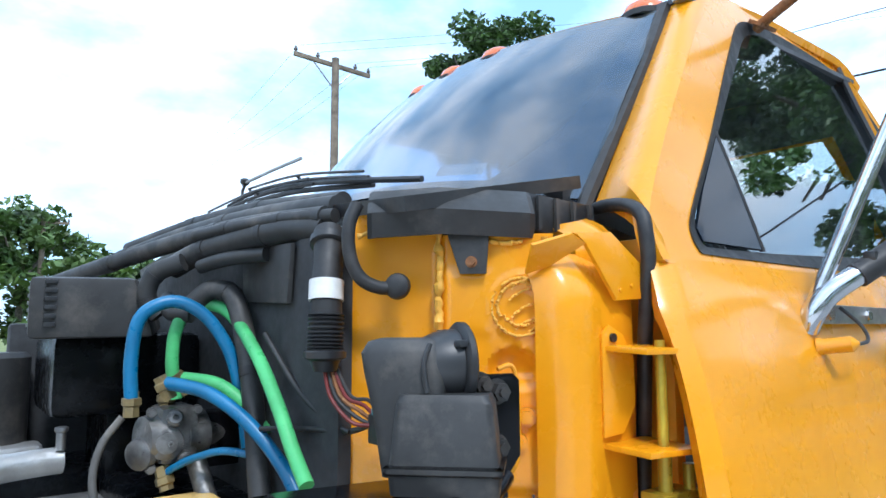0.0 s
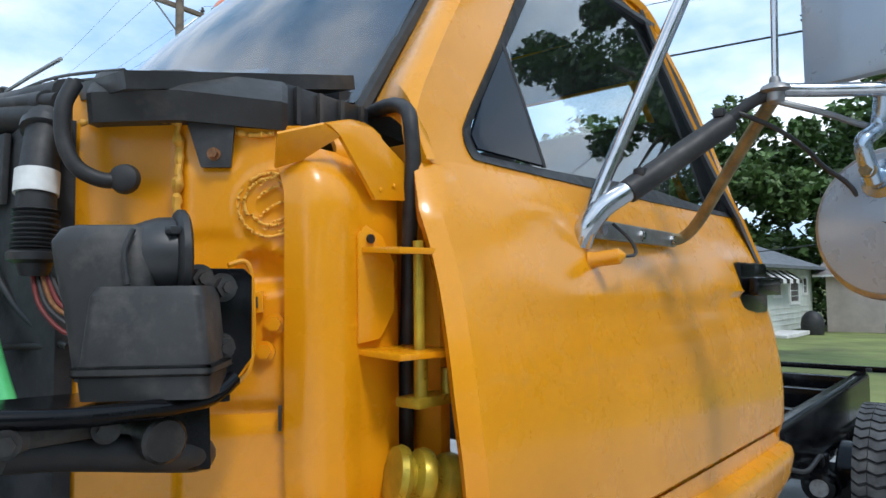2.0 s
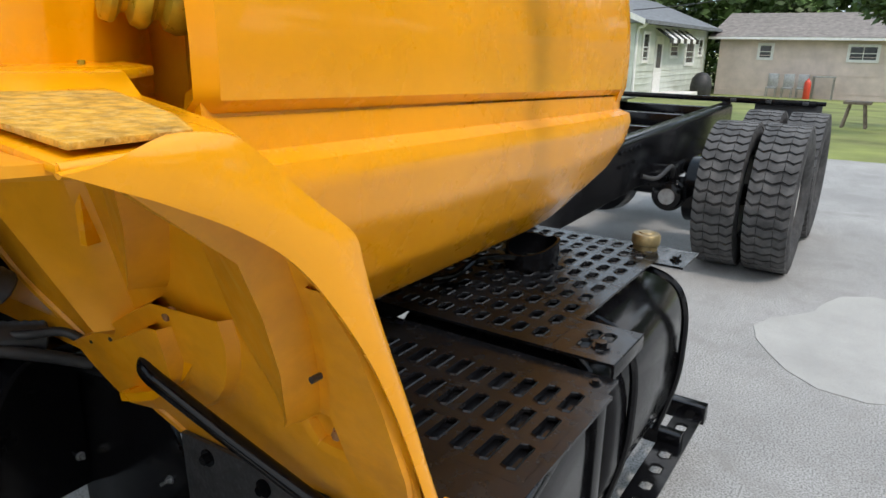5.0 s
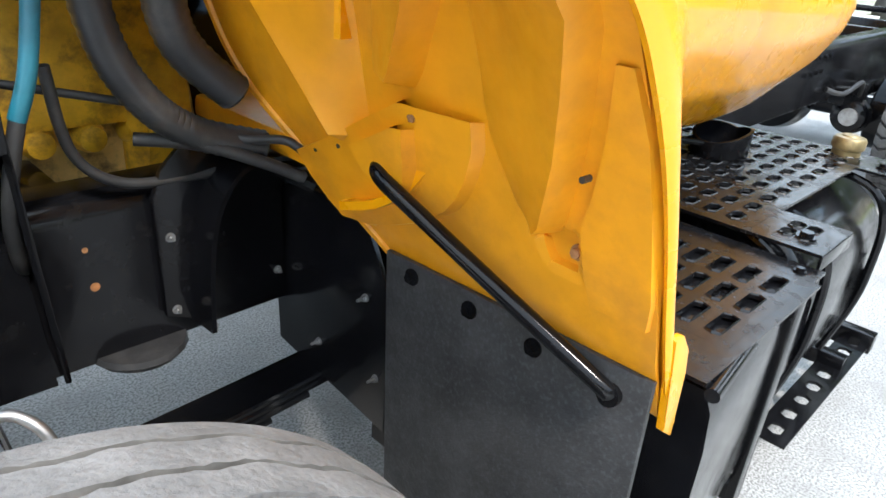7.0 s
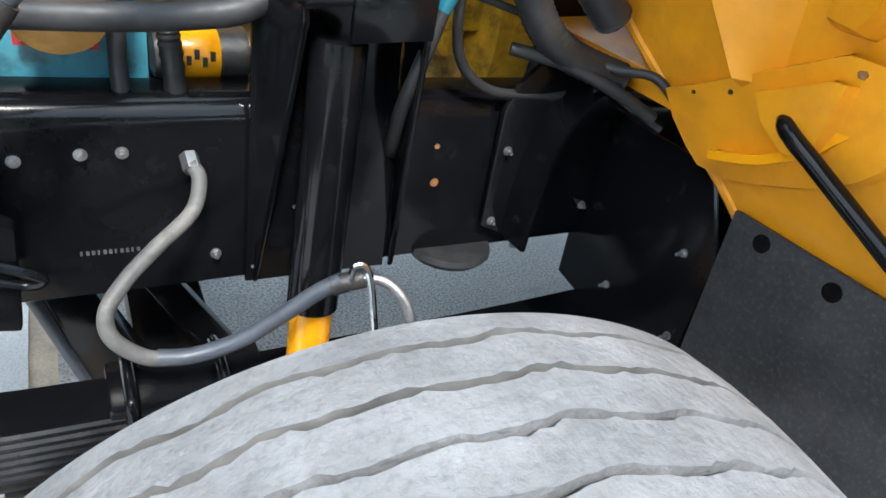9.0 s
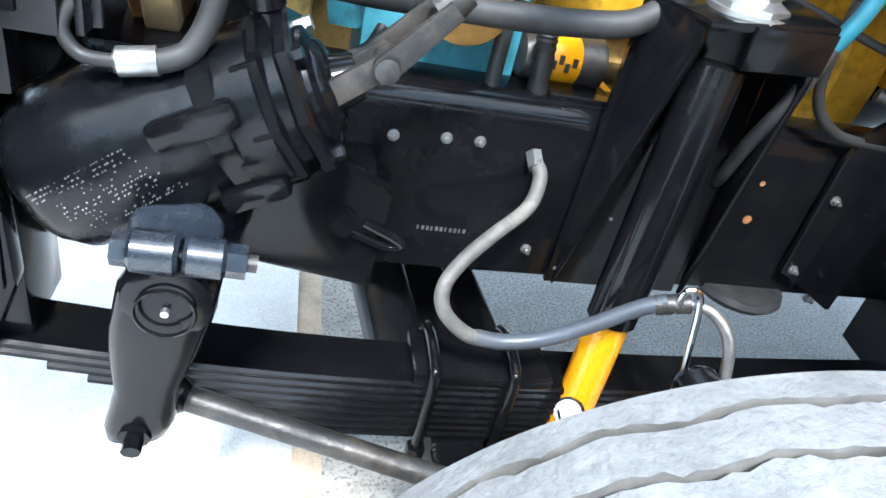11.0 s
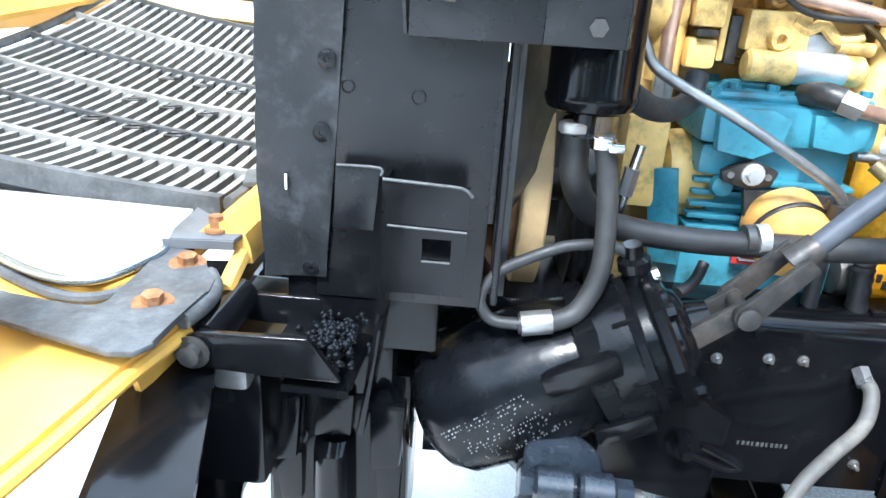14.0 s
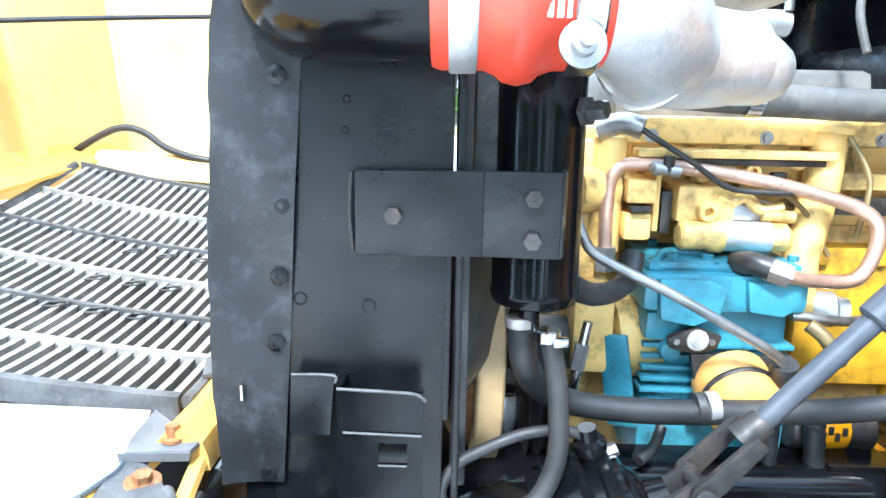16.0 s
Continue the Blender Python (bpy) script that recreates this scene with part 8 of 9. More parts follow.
part("port_flange", plate([(-0.152, 1.128, 0.930), (-0.115, 1.126, 0.947), (-0.078, 1.128, 0.934), (-0.084, 1.130, 0.914), (-0.115, 1.130, 0.908), (-0.148, 1.130, 0.916)], 0.012, 0.003), IRON, cp, "greasy dark port flange")
part("port_bolt", hexbolt((-0.112, 1.121, 0.929), (0, -1, 0), 0.010, 0.012, 0.015), ALU, cp)
for dx in (-0.026, 0.022):
    part("flange_screw", cyl((-0.115 + dx, 1.121, 0.927), (-0.115 + dx, 1.117, 0.927), 0.0045, n=10), STEEL, cp)
for x in (-0.14, -0.09, -0.03, 0.03):
    part("head_bolt", hexbolt((x, 1.175, 1.030), (0, 0, 1), 0.008, 0.008), TEAL, cp)
    part("head_bolt", hexbolt((x, 1.27, 1.030), (0, 0, 1), 0.008, 0.008), TEAL, cp)
part("outlet_elbow", tube([(-0.055, 1.16, 1.03), (-0.045, 1.135, 1.035), (-0.025, 1.12, 1.030)], 0.016, 12), IRON, cp)
part("outlet_nut", cyl((-0.03, 1.124, 1.031), (-0.002, 1.118, 1.022), 0.017, n=6), STEEL, cp)
part("gear_flange", plate([(-0.118, 1.13, 0.908), (0.010, 1.13, 0.905), (0.020, 1.13, 0.86), (-0.105, 1.13, 0.85)], 0.012, 0.002), IRON, cp)
part("filter_bowl", turn((-0.058, 1.135, 0.868), (0.05, -1, -0.35), [(0, .052), (.02, .052), (.024, .050), (.060, .050), (.066, .044), (.07, .02), (.072, .003)], 28), TAN_CAP, cp, "orange-yellow round cap")
part("bowl_ring", turn((-0.056, 1.105, 0.857), (0.05, -1, -0.35), [(0, .052), (.002, .0535), (.006, .0535), (.008, .052)], 28), IRON, cp)
part("side_plate", plate([(-0.200, 1.15, 0.922), (-0.176, 1.15, 0.785), (-0.212, 1.17, 0.78), (-0.235, 1.17, 0.918)], 0.012, 0.002), TEAL, cp)
part("name_plate", plate([(-0.105, 1.146, 0.826), (-0.015, 1.146, 0.822), (-0.015, 1.146, 0.792), (-0.105, 1.146, 0.795)], 0.004), RED_LABEL, cp, "red name plate with white border")
bmw = BM()
for a, b, c, d in ((-0.098, 0.817, -0.060, 0.820), (-0.098, 0.800, -0.060, 0.803), (-0.098, 0.800, -0.095, 0.820), (-0.063, 0.800, -0.060, 0.820), (-0.092, 0.808, -0.066, 0.812), (-0.045, 0.806, -0.024, 0.812)):
    box((a, 1.1425, b), (c, 1.1445, d), 0, bmw)
part("plate_marks", bmw, WHITE, cp, smooth=False)

pp = thing("copper_air_line", "copper air line bent round the engine", "pipe", (-0.2, 1.2, 1.1))
part("pipe", tube([(-0.228, 1.20, 1.03), (-0.230, 1.20, 1.10), (-0.222, 1.205, 1.145), (-0.185, 1.21, 1.158), (-0.05, 1.20, 1.145), (0.075, 1.18, 1.118), (0.125, 1.165, 1.095), (0.130, 1.155, 1.06), (0.105, 1.145, 1.015), (0.05, 1.135, 1.012), (-0.005, 1.118, 1.022)], 0.0100, 14, 8), COPPER, pp)
part("union", cyl((-0.228, 1.20, 1.005), (-0.228, 1.20, 1.04), 0.015, n=6), STEEL, pp)
fl = thing("steel_air_line", "dull steel air line over the compressor", "pipe", (-0.25, 1.05, 1.05))
part("pipe", tube([(-0.302, 1.058, 1.20), (-0.300, 1.058, 1.12), (-0.288, 1.058, 1.082), (-0.265, 1.058, 1.055), (-0.176, 1.058, 1.012), (-0.109, 1.06, 0.976), (-0.046, 1.064, 0.940), (-0.020, 1.072, 0.920), (-0.012, 1.08, 0.905)], 0.0066, 12, 8), STEEL, fl)
part("elbow", tube([(-0.012, 1.078, 0.915), (-0.008, 1.09, 0.89), (0.0, 1.12, 0.885)], 0.017, 10), IRON, fl)
fl2 = thing("fuel_line", "thin dark fuel line along the engine", "pipe", (-0.2, 1.2, 1.2))
part("fitting", tube([(-0.245, 1.215, 1.205), (-0.215, 1.20, 1.215), (-0.19, 1.19, 1.208)], 0.016, 10), STEEL, fl2)
part("pipe", tube([(-0.195, 1.19, 1.210), (-0.174, 1.185, 1.196), (-0.118, 1.185, 1.163), (-0.070, 1.185, 1.131), (-0.013, 1.185, 1.124), (0.039, 1.187, 1.125)], 0.0042, 10, 8), IRON, fl2)
big = thing("intake_hose", "long pale grey pipe above the engine", "pipe", (0.0, 1.18, 1.25))
part("pipe", tube([(-0.20, 1.17, 1.262), (-0.12, 1.18, 1.255), (-0.03, 1.185, 1.250), (0.10, 1.19, 1.245), (0.30, 1.20, 1.245)], 0.022, 16, 8), RUBBER_PALE, big)
part("clamp", cyl((-0.06, 1.183, 1.252), (-0.04, 1.184, 1.251), 0.026, n=18), CHROME, big)
for k, pts in enumerate([[(-0.02, 1.20, 1.14), (0.05, 1.21, 1.10), (0.10, 1.215, 1.03)], [(0.11, 1.22, 1.20), (0.135, 1.20, 1.14), (0.12, 1.19, 1.06)]]):
    q = thing("drain_line", "thin steel drain line on the engine", "pipe", pts[0], group="thin engine lines")
    part("pipe", tube(pts, 0.004, 8), DULL_BRASS, q)
dr = thing("drip_fitting", "bright metal quick fitting beside the engine bracket", "fitting", (-0.24, 1.12, 0.96))
part("stem", cyl((-0.270, 1.08, 0.965), (-0.286, 1.08, 0.870), 0.0065, n=12), CHROME, dr)
part("nut", cyl((-0.276, 1.08, 0.935), (-0.281, 1.08, 0.900), 0.010, n=6), STEEL, dr)

# hoses and lines above the rail
tb = thing("teal_air_hose", "teal nylon air hose dropping to the frame rail", "hose", (0.36, 1.0, 0.9))
part("hose", tube([(0.44, 1.04, 1.30), (0.42, 1.02, 1.12), (0.39, 1.0, 0.97), (0.366, 1.0, 0.90)], 0.011, 12, 8), TEAL_HOSE, tb)
part("lower", tube([(0.368, 1.0, 0.905), (0.350, 1.0, 0.84), (0.344, 1.03, 0.758), (0.352, 1.06, 0.695), (0.358, 1.078, 0.672)], 0.010, 12, 8), RUBBER, tb)
for pts, r in [([(0.47, 0.98, 1.30), (0.46, 1.0, 1.12), (0.48, 1.02, 0.99), (0.53, 1.03, 0.90), (0.60, 1.03, 0.845), (0.70, 1.01, 0.815)], 0.024),
               ([(0.53, 0.98, 1.28), (0.55, 1.0, 1.10), (0.58, 1.02, 0.98), (0.66, 1.02, 0.90)], 0.028)]:
    q = thing("corrugated_hose", "dusty corrugated black loom above the rail", "hose", pts[-1], group="corrugated looms")
    part("hose", tube(pts, r, 14, 16, ribs=0.0018), PLASTIC, q)
for pts, r in [([(0.42, 1.06, 0.95), (0.44, 1.07, 0.83), (0.50, 1.07, 0.775), (0.60, 1.07, 0.765), (0.66, 1.06, 0.77)], 0.008),
               ([(0.10, 1.10, 0.99), (0.25, 1.10, 0.955), (0.40, 1.08, 0.92), (0.55, 1.06, 0.885)], 0.006),
               ([(0.52, 1.06, 0.84), (0.60, 1.02, 0.83), (0.68, 0.98, 0.80), (0.74, 0.96, 0.77)], 0.010),
               ([(0.60, 1.05, 0.86), (0.66, 1.0, 0.835), (0.70, 0.94, 0.84), (0.73, 0.90, 0.80)], 0.007)]:
    q = thing("cable_loom", "thin black cable looping above the frame rail", "cable", pts[0], group="thin cables")
    part("cable", tube(pts, r, 10, 8), RUBBER, q)
for pts, r, rb in [([(0.003, 1.12, 0.83), (0.003, 1.12, 0.77), (0.006, 1.12, 0.70)], 0.011, 0.0), ([(0.060, 1.12, 0.83), (0.064, 1.12, 0.79), (0.072, 1.12, 0.70)], 0.013, 0.002), ([(-0.15, 1.12, 0.80), (-0.165, 1.10, 0.78), (-0.19, 1.08, 0.77)], 0.008, 0.0)]:
    q = thing("drain_hose", "short black hose below the compressor", "hose", pts[-1], group="short drain hoses")
    part("hose", tube(pts, r, 12, 8, ribs=rb), RUBBER, q)
gw = thing("engine_mount_box", "dark transmission housing behind the engine", "transmission", (0.9, 1.5, 0.8))
part("housing", turn((0.70, 1.52, 0.86), (1, 0, 0), [(0, .25), (.05, .25), (.3, .18), (.8, .16), (.85, .05)], 24), BLACK, gw)
part("crossing", box((0.40, 1.10, 1.02), (0.80, 1.95, 1.24), 0.02), BLACK, gw)

# ---- parts on the firewall ----
sn = thing("air_snorkel", "dusty black plastic air snorkel on a bracket", "air duct", (0.36, 0.74, 1.44))
SN_O, SN_A = Vector((0.454, 0.717, 0)) + FWN * 0.07, Vector((0.717, -0.697, 0)).normalized()


def snork_ring(bm, a0, a1, b0, b1, z0, z1=None):
    """A four-cornered ring: a runs along the firewall, b away from it."""
    z1 = z0 if z1 is None else z1
    return [bm.verts.new(SN_O + SN_A * a + FWN * b + Vector((0, 0, z))) for a, b, z in ((a0, b1, z0), (a1, b1, z1), (a1, b0, z1), (a0, b0, z0))]


def snork_body(rows, bev):
    bm = BM()
    skin(bm, [snork_ring(bm, *r) for r in rows])
    es = [e for e in bm.edges if abs((e.verts[0].co - e.verts[1].co).normalized().z) > 0.5]
    bmesh.ops.bevel(bm, geom=es, offset=bev, segments=3, affect="EDGES", profile=0.5)
    return bm


part("box", snork_body([(-0.114, 0.002, -0.075, 0.0, 1.434), (-0.116, 0.003, -0.076, 0.002, 1.455), (-0.120, 0.007, -0.080, 0.006, 1.458), (-0.120, 0.007, -0.080, 0.006, 1.463), (-0.115, 0.002, -0.075, 0.001, 1.466),
                        (-0.108, -0.004, -0.070, -0.003, 1.530), (-0.104, -0.008, -0.066, -0.008, 1.538)], 0.009), DUSTY, sn, angle=30)
part("duct", snork_body([(-0.126, -0.055, -0.080, -0.012, 1.450), (-0.138, -0.055, -0.082, -0.014, 1.520), (-0.148, -0.058, -0.084, -0.016, 1.560), (-0.152, -0.062, -0.082, -0.018, 1.582), (-0.146, -0.066, -0.074, -0.024, 1.594), (-0.130, -0.076, -0.066, -0.034, 1.598)], 0.012), DUSTY, sn, angle=35)
part("duct_crease", tube([SN_O + SN_A * a + FWN * b + Vector((0, 0, z)) for a, b, z in ((-0.072, -0.016, 1.592), (-0.078, -0.011, 1.57), (-0.074, -0.010, 1.540))], 0.003, 8), PLASTIC, sn)
HN, HD = SN_O + SN_A * -0.075 + FWN * -0.052 + Vector((0, 0, 1.567)), (SN_A * 0.82 - FWN * 0.40).normalized()
part("elbow_body", turn(HN, HD, [(-0.02, .028), (.0, .036), (.012, .040), (.026, .041), (.030, .038)], 30), PLASTIC, sn)
part("rim", turn(HN + HD * 0.026, HD, [(0, .038), (.002, .046), (.005, .049), (.011, .049), (.014, .045), (.014, .036), (.002, .034)], 34), RUBBER, sn)
for a in (0.6, 2.2, 4.0):
    part("rim_lug", box((-.006, -.006, -.004), (.006, .006, .004), 0.002, m=Matrix.Translation(HN + HD * 0.022 + Vector((0, 0, 0.044 * math.sin(a))) + HD.cross(Vector((0, 0, 1))) * 0.044 * math.cos(a))), PLASTIC, sn)
br = thing("duct_bracket", "black steel bracket plate bolted to the firewall", "bracket", (0.44, 0.73, 1.44))
part("plate", plate([(0.400, 0.735, 1.556), (0.478, 0.722, 1.556), (0.487, 0.721, 1.548), (0.487, 0.721, 1.462), (0.470, 0.724, 1.440), (0.400, 0.737, 1.425)], 0.007, 0.002), BLACK, br)
part("plate_edge", tube([(0.470, 0.738, 1.560), (0.494, 0.734, 1.556), (0.496, 0.733, 1.46), (0.476, 0.735, 1.432)], 0.003, 8), YELLOW, br)
part("stand_off", box((0.42, 0.735, 1.45), (0.49, 0.84, 1.55), 0.004), YELLOW_IN, br)
for x, z in ((0.454, 1.536), (0.452, 1.475), (0.428, 1.545)):
    part("nut", hexbolt((x, 0.722, z), (-0.16, -1, 0), 0.011, 0.014, 0.015, 0.022), IRON, br)
part("shelf", tube([(0.235, 0.71, 1.435), (0.32, 0.695, 1.428), (0.42, 0.70, 1.428), (0.462, 0.715, 1.442)], 0.009, 10), BLACK, br)
part("shelf_pan", plate([(0.23, 0.70, 1.430), (0.45, 0.70, 1.426), (0.45, 0.82, 1.426), (0.23, 0.84, 1.430)], 0.006), BLACK, br)
part("linkage", box((0.215, 0.70, 1.405), (0.275, 0.76, 1.435), 0.008), IRON, br)
part("low_tube", tube([(0.262, 0.735, 1.401), (0.313, 0.735, 1.394), (0.429, 0.735, 1.369), (0.459, 0.795, 1.359)], 0.017, 14), RUBBER, br)
part("crank_plate", plate([(0.380, 0.735, 1.432), (0.441, 0.735, 1.424), (0.443, 0.735, 1.353), (0.384, 0.735, 1.363)], 0.03, 0.005), BLACK, br)
part("crank_hub", cyl((0.385, 0.70, 1.395), (0.385, 0.76, 1.395), 0.022, n=16, bev=0.003), IRON, br)
part("crank_arm", box((0.27, 0.715, 1.405), (0.345, 0.735, 1.425), 0.004), IRON, br)
for q in ((0.255, 0.70, 1.415), (0.335, 0.71, 1.412)):
    part("crank_bolt", hexbolt(q, (-0.3, -1, 0), 0.008, 0.010, 0.012), IRON, br)

def hose_thing(label, pts, r, mat, cat="hose", ribs=0.0, sub=8, grp=""):
    q = thing("hose" if cat == "hose" else cat.replace(" ", "_"), label, cat, pts[0], group=grp)
    part("tube", tube(pts, r, 14, sub, ribs=ribs), mat, q)
    if r > 0.009 and len(pts) > 3 and mat is DUSTY:
        ps = smooth_path(pts, 8)
        for k in (len(ps) // 3, 2 * len(ps) // 3):
            part("tape_wrap", cyl(ps[k], ps[k + 1], r * 1.07, n=14), RUBBER, q)
    return q


wc = hose_thing("ribbed black wiring conduit with a white band", [(0.372, 0.985, 1.745), (0.362, 0.965, 1.71), (0.352, 0.950, 1.66), (0.350, 0.945, 1.625)], 0.021, RUBBER)
part("ribs", tube([(0.350, 0.945, 1.628), (0.349, 0.944, 1.60), (0.348, 0.943, 1.578)], 0.021, 16, 10, ribs=0.004), PLASTIC, wc)
part("white_band", cyl((0.3525, 0.951, 1.672), (0.350, 0.947, 1.645), 0.0235, n=18), WHITE, wc, "white tape band")
part("collar", turn((0.348, 0.943, 1.582), (0, 0, -1), [(0, .022), (.004, .028), (.012, .028), (.016, .020), (.03, .015)], 18), PLASTIC, wc)
part("clamp", turn((0.364, 0.970, 1.722), (0.3, 0.5, 1), [(0, .023), (.002, .026), (.012, .026), (.014, .023)], 18), PLASTIC, wc)
for k, m in enumerate((WIRE_RED, RUBBER, RUST, WIRE_RED, RUBBER)):
    part("wire", tube([(0.346 + .004 * k, 0.942, 1.56), (0.350 + .006 * k, 0.93 - .003 * k, 1.52), (0.366 + .007 * k, 0.905, 1.49 + .006 * k), (0.385 + 0.006 * k, 0.89, 1.485)], 0.0027, 8), m, wc)
ck = hose_thing("black rubber hose hooked into the firewall grommet", [(0.378, 0.915, 1.775), (0.366, 0.915, 1.745), (0.366, 0.912, 1.705), (0.378, 0.905, 1.675), (0.402, 0.895, 1.662), (0.425, 0.888, 1.664)], 0.0092, RUBBER)
part("grommet", turn((0.418, 0.879, 1.664), (0.7, 0.7, 0), [(-0.004, .010), (0, .016), (.008, .018), (.014, .012)], 18), RUBBER, ck)
RUNS = [([(0.385, 1.02, 1.752), (0.355, 1.10, 1.758), (0.325, 1.20, 1.752), (0.290, 1.30, 1.738), (0.262, 1.36, 1.715)], 0.020),
        ([(0.385, 1.02, 1.772), (0.34, 1.22, 1.778), (0.29, 1.45, 1.770), (0.20, 1.72, 1.735), (0.12, 1.95, 1.70)], 0.017),
        ([(0.405, 1.02, 1.790), (0.37, 1.25, 1.800), (0.32, 1.50, 1.792), (0.24, 1.75, 1.755), (0.14, 2.0, 1.71)], 0.018),
        ([(0.39, 1.0, 1.772), (0.35, 1.10, 1.775), (0.31, 1.22, 1.772), (0.28, 1.30, 1.765)], 0.011),
        ([(0.345, 1.14, 1.725), (0.310, 1.22, 1.722), (0.285, 1.28, 1.712)], 0.012),
        ([(0.262, 1.30, 1.72), (0.225, 1.33, 1.70), (0.215, 1.34, 1.66), (0.235, 1.33, 1.63)], 0.016),
        ([(0.255, 1.36, 1.66), (0.245, 1.30, 1.635), (0.27, 1.27, 1.63)], 0.013),
        ([(0.270, 1.29, 1.640), (0.300, 1.27, 1.672), (0.328, 1.24, 1.66), (0.338, 1.20, 1.58), (0.338, 1.16, 1.48), (0.335, 1.12, 1.36)], 0.017),
        ([(0.43, 1.05, 1.805), (0.40, 1.30, 1.825), (0.36, 1.55, 1.825), (0.28, 1.80, 1.79)], 0.016)]
for pts, r in RUNS:
    hose_thing("dusty black hose bundled along the firewall top", pts, r, DUSTY, grp="firewall hoses")
for pts in ([(0.181, 1.26, 1.50), (0.178, 1.26, 1.56), (0.185, 1.255, 1.62), (0.21, 1.25, 1.645), (0.245, 1.245, 1.650), (0.285, 1.235, 1.625), (0.318, 1.22, 1.57), (0.335, 1.21, 1.50), (0.345, 1.20, 1.42)],
            [(0.225, 1.23, 1.525), (0.27, 1.18, 1.512), (0.31, 1.13, 1.475), (0.340, 1.08, 1.425), (0.357, 1.04, 1.375), (0.362, 1.02, 1.33)]):
    hose_thing("bright blue nylon air hose arching over the valve", pts, 0.0105, BLUE_HOSE, "air hose", grp="coloured air hoses")
hose_thing("thin blue nylon air hose", [(0.238, 1.26, 1.385), (0.262, 1.23, 1.405), (0.30, 1.19, 1.42), (0.335, 1.15, 1.415)], 0.006, BLUE_HOSE, "air hose", grp="coloured air hoses")
for pts in ([(0.254, 1.280, 1.496), (0.245, 1.280, 1.548), (0.248, 1.280, 1.603), (0.267, 1.280, 1.639), (0.300, 1.280, 1.649), (0.328, 1.242, 1.629), (0.328, 1.131, 1.569), (0.328, 1.051, 1.504), (0.328, 0.994, 1.446), (0.328, 0.949, 1.407)],
            [(0.262, 1.27, 1.528), (0.30, 1.22, 1.520), (0.33, 1.18, 1.49), (0.35, 1.14, 1.45)]):
    hose_thing("bright green nylon air hose beside the blue ones", pts, 0.0105, GREEN_HOSE, "air hose", grp="coloured air hoses")
hose_thing("pale grey cable bending beside the valve", [(0.178, 1.30, 1.47), (0.150, 1.30, 1.43), (0.138, 1.29, 1.38), (0.145, 1.27, 1.32)], 0.006, RUBBER_PALE, "cable")
hose_thing("thin black cable from the connector", [(0.325, 1.10, 1.462), (0.36, 1.02, 1.468), (0.385, 0.95, 1.47), (0.395, 0.90, 1.485)], 0.004, RUBBER, "cable")
hose_thing("thin black cable beside the green hose", [(0.34, 1.13, 1.60), (0.36, 1.05, 1.52), (0.375, 0.99, 1.485), (0.385, 0.94, 1.47)], 0.0045, RUBBER, "cable")
cn = thing("connector", "small black and blue electrical connector", "connector", (0.40, 0.88, 1.49))
part("shell", box((0.385, 0.865, 1.462), (0.415, 0.895, 1.500), 0.004), PLASTIC, cn)
part("latch", box((0.384, 0.862, 1.498), (0.408, 0.885, 1.510), 0.003), TEAL, cn)
va = thing("brake_valve", "grey metal air brake valve with brass fittings", "valve", (0.26, 1.33, 1.43))
part("body", turn((0.20, 1.28, 1.435), (1, 0.2, 0), [(0, .02), (.004, .036), (.03, .040), (.035, .034), (.06, .034), (.065, .042), (.10, .042), (.105, .03), (.14, .026), (.15, .018)], 22), VALVE, va)
part("core", box((0.225, 1.255, 1.395), (0.285, 1.335, 1.485), 0.012), VALVE, va)
part("front_port", turn((0.235, 1.262, 1.43), (-0.15, -1, 0.05), [(0, .028), (.01, .026), (.014, .016), (.02, .016), (.021, .008)], 18), VALVE, va)
part("side_port", turn((0.205, 1.275, 1.415), (-0.8, -0.6, -0.1), [(0, .026), (.012, .024), (.018, .012)], 18), VALVE, va)
for p, d in (((0.182, 1.262, 1.49), (0, 0, 1)), ((0.225, 1.235, 1.515), (-0.4, 0.1, 0.8)), ((0.243, 1.30, 1.488), (0, 0, 1)), ((0.262, 1.275, 1.518), (-0.5, 0, 0.8)), ((0.235, 1.265, 1.378), (0.2, -0.3, -1))):
    part("fitting", turn(p, d, [(-.016, .012), (0, .012), (.002, .015), (.012, .015), (.014, .011), (.022, .011)], 6), DULL_BRASS, va)
part("bracket", box((0.28, 1.28, 1.38), (0.362, 1.33, 1.47), 0.006), BLACK, va)
part("spindle", cyl((0.285, 1.27, 1.40), (0.300, 1.22, 1.31), 0.016, n=14), VALVE, va)
for p, d, r in (((0.245, 1.250, 1.468), (-0.2, -1, 0.3), 0.013), ((0.262, 1.252, 1.405), (0.1, -1, -0.3), 0.012), ((0.215, 1.268, 1.452), (-0.6, -0.8, 0.2), 0.010), ((0.288, 1.27, 1.447), (0.2, -1, 0), 0.014), ((0.238, 1.246, 1.43), (-0.15, -1, 0.05), 0.006)):
    part("boss", turn(p, d, [(-.01, r), (.004, r), (.006, r * .8), (.010, r * .75), (.0102, r * .35), (.004, r * .3)], 14), VALVE, va)
for p in ((0.212, 1.262, 1.478), (0.282, 1.262, 1.478), (0.282, 1.262, 1.392), (0.214, 1.262, 1.392)):
    part("flange_screw", hexbolt(p, (-0.1, -1, 0), 0.006, 0.008, 0.008), VALVE, va)
ev = thing("evaporator_box", "dark grey ribbed plastic heater box", "heater box", (0.17, 1.6, 1.6))
part("case", plate([(0.085, 1.52, 1.70), (0.235, 1.47, 1.70), (0.270, 1.47, 1.60), (0.085, 1.52, 1.598)], 0.26, 0.012), DUSTY, ev)
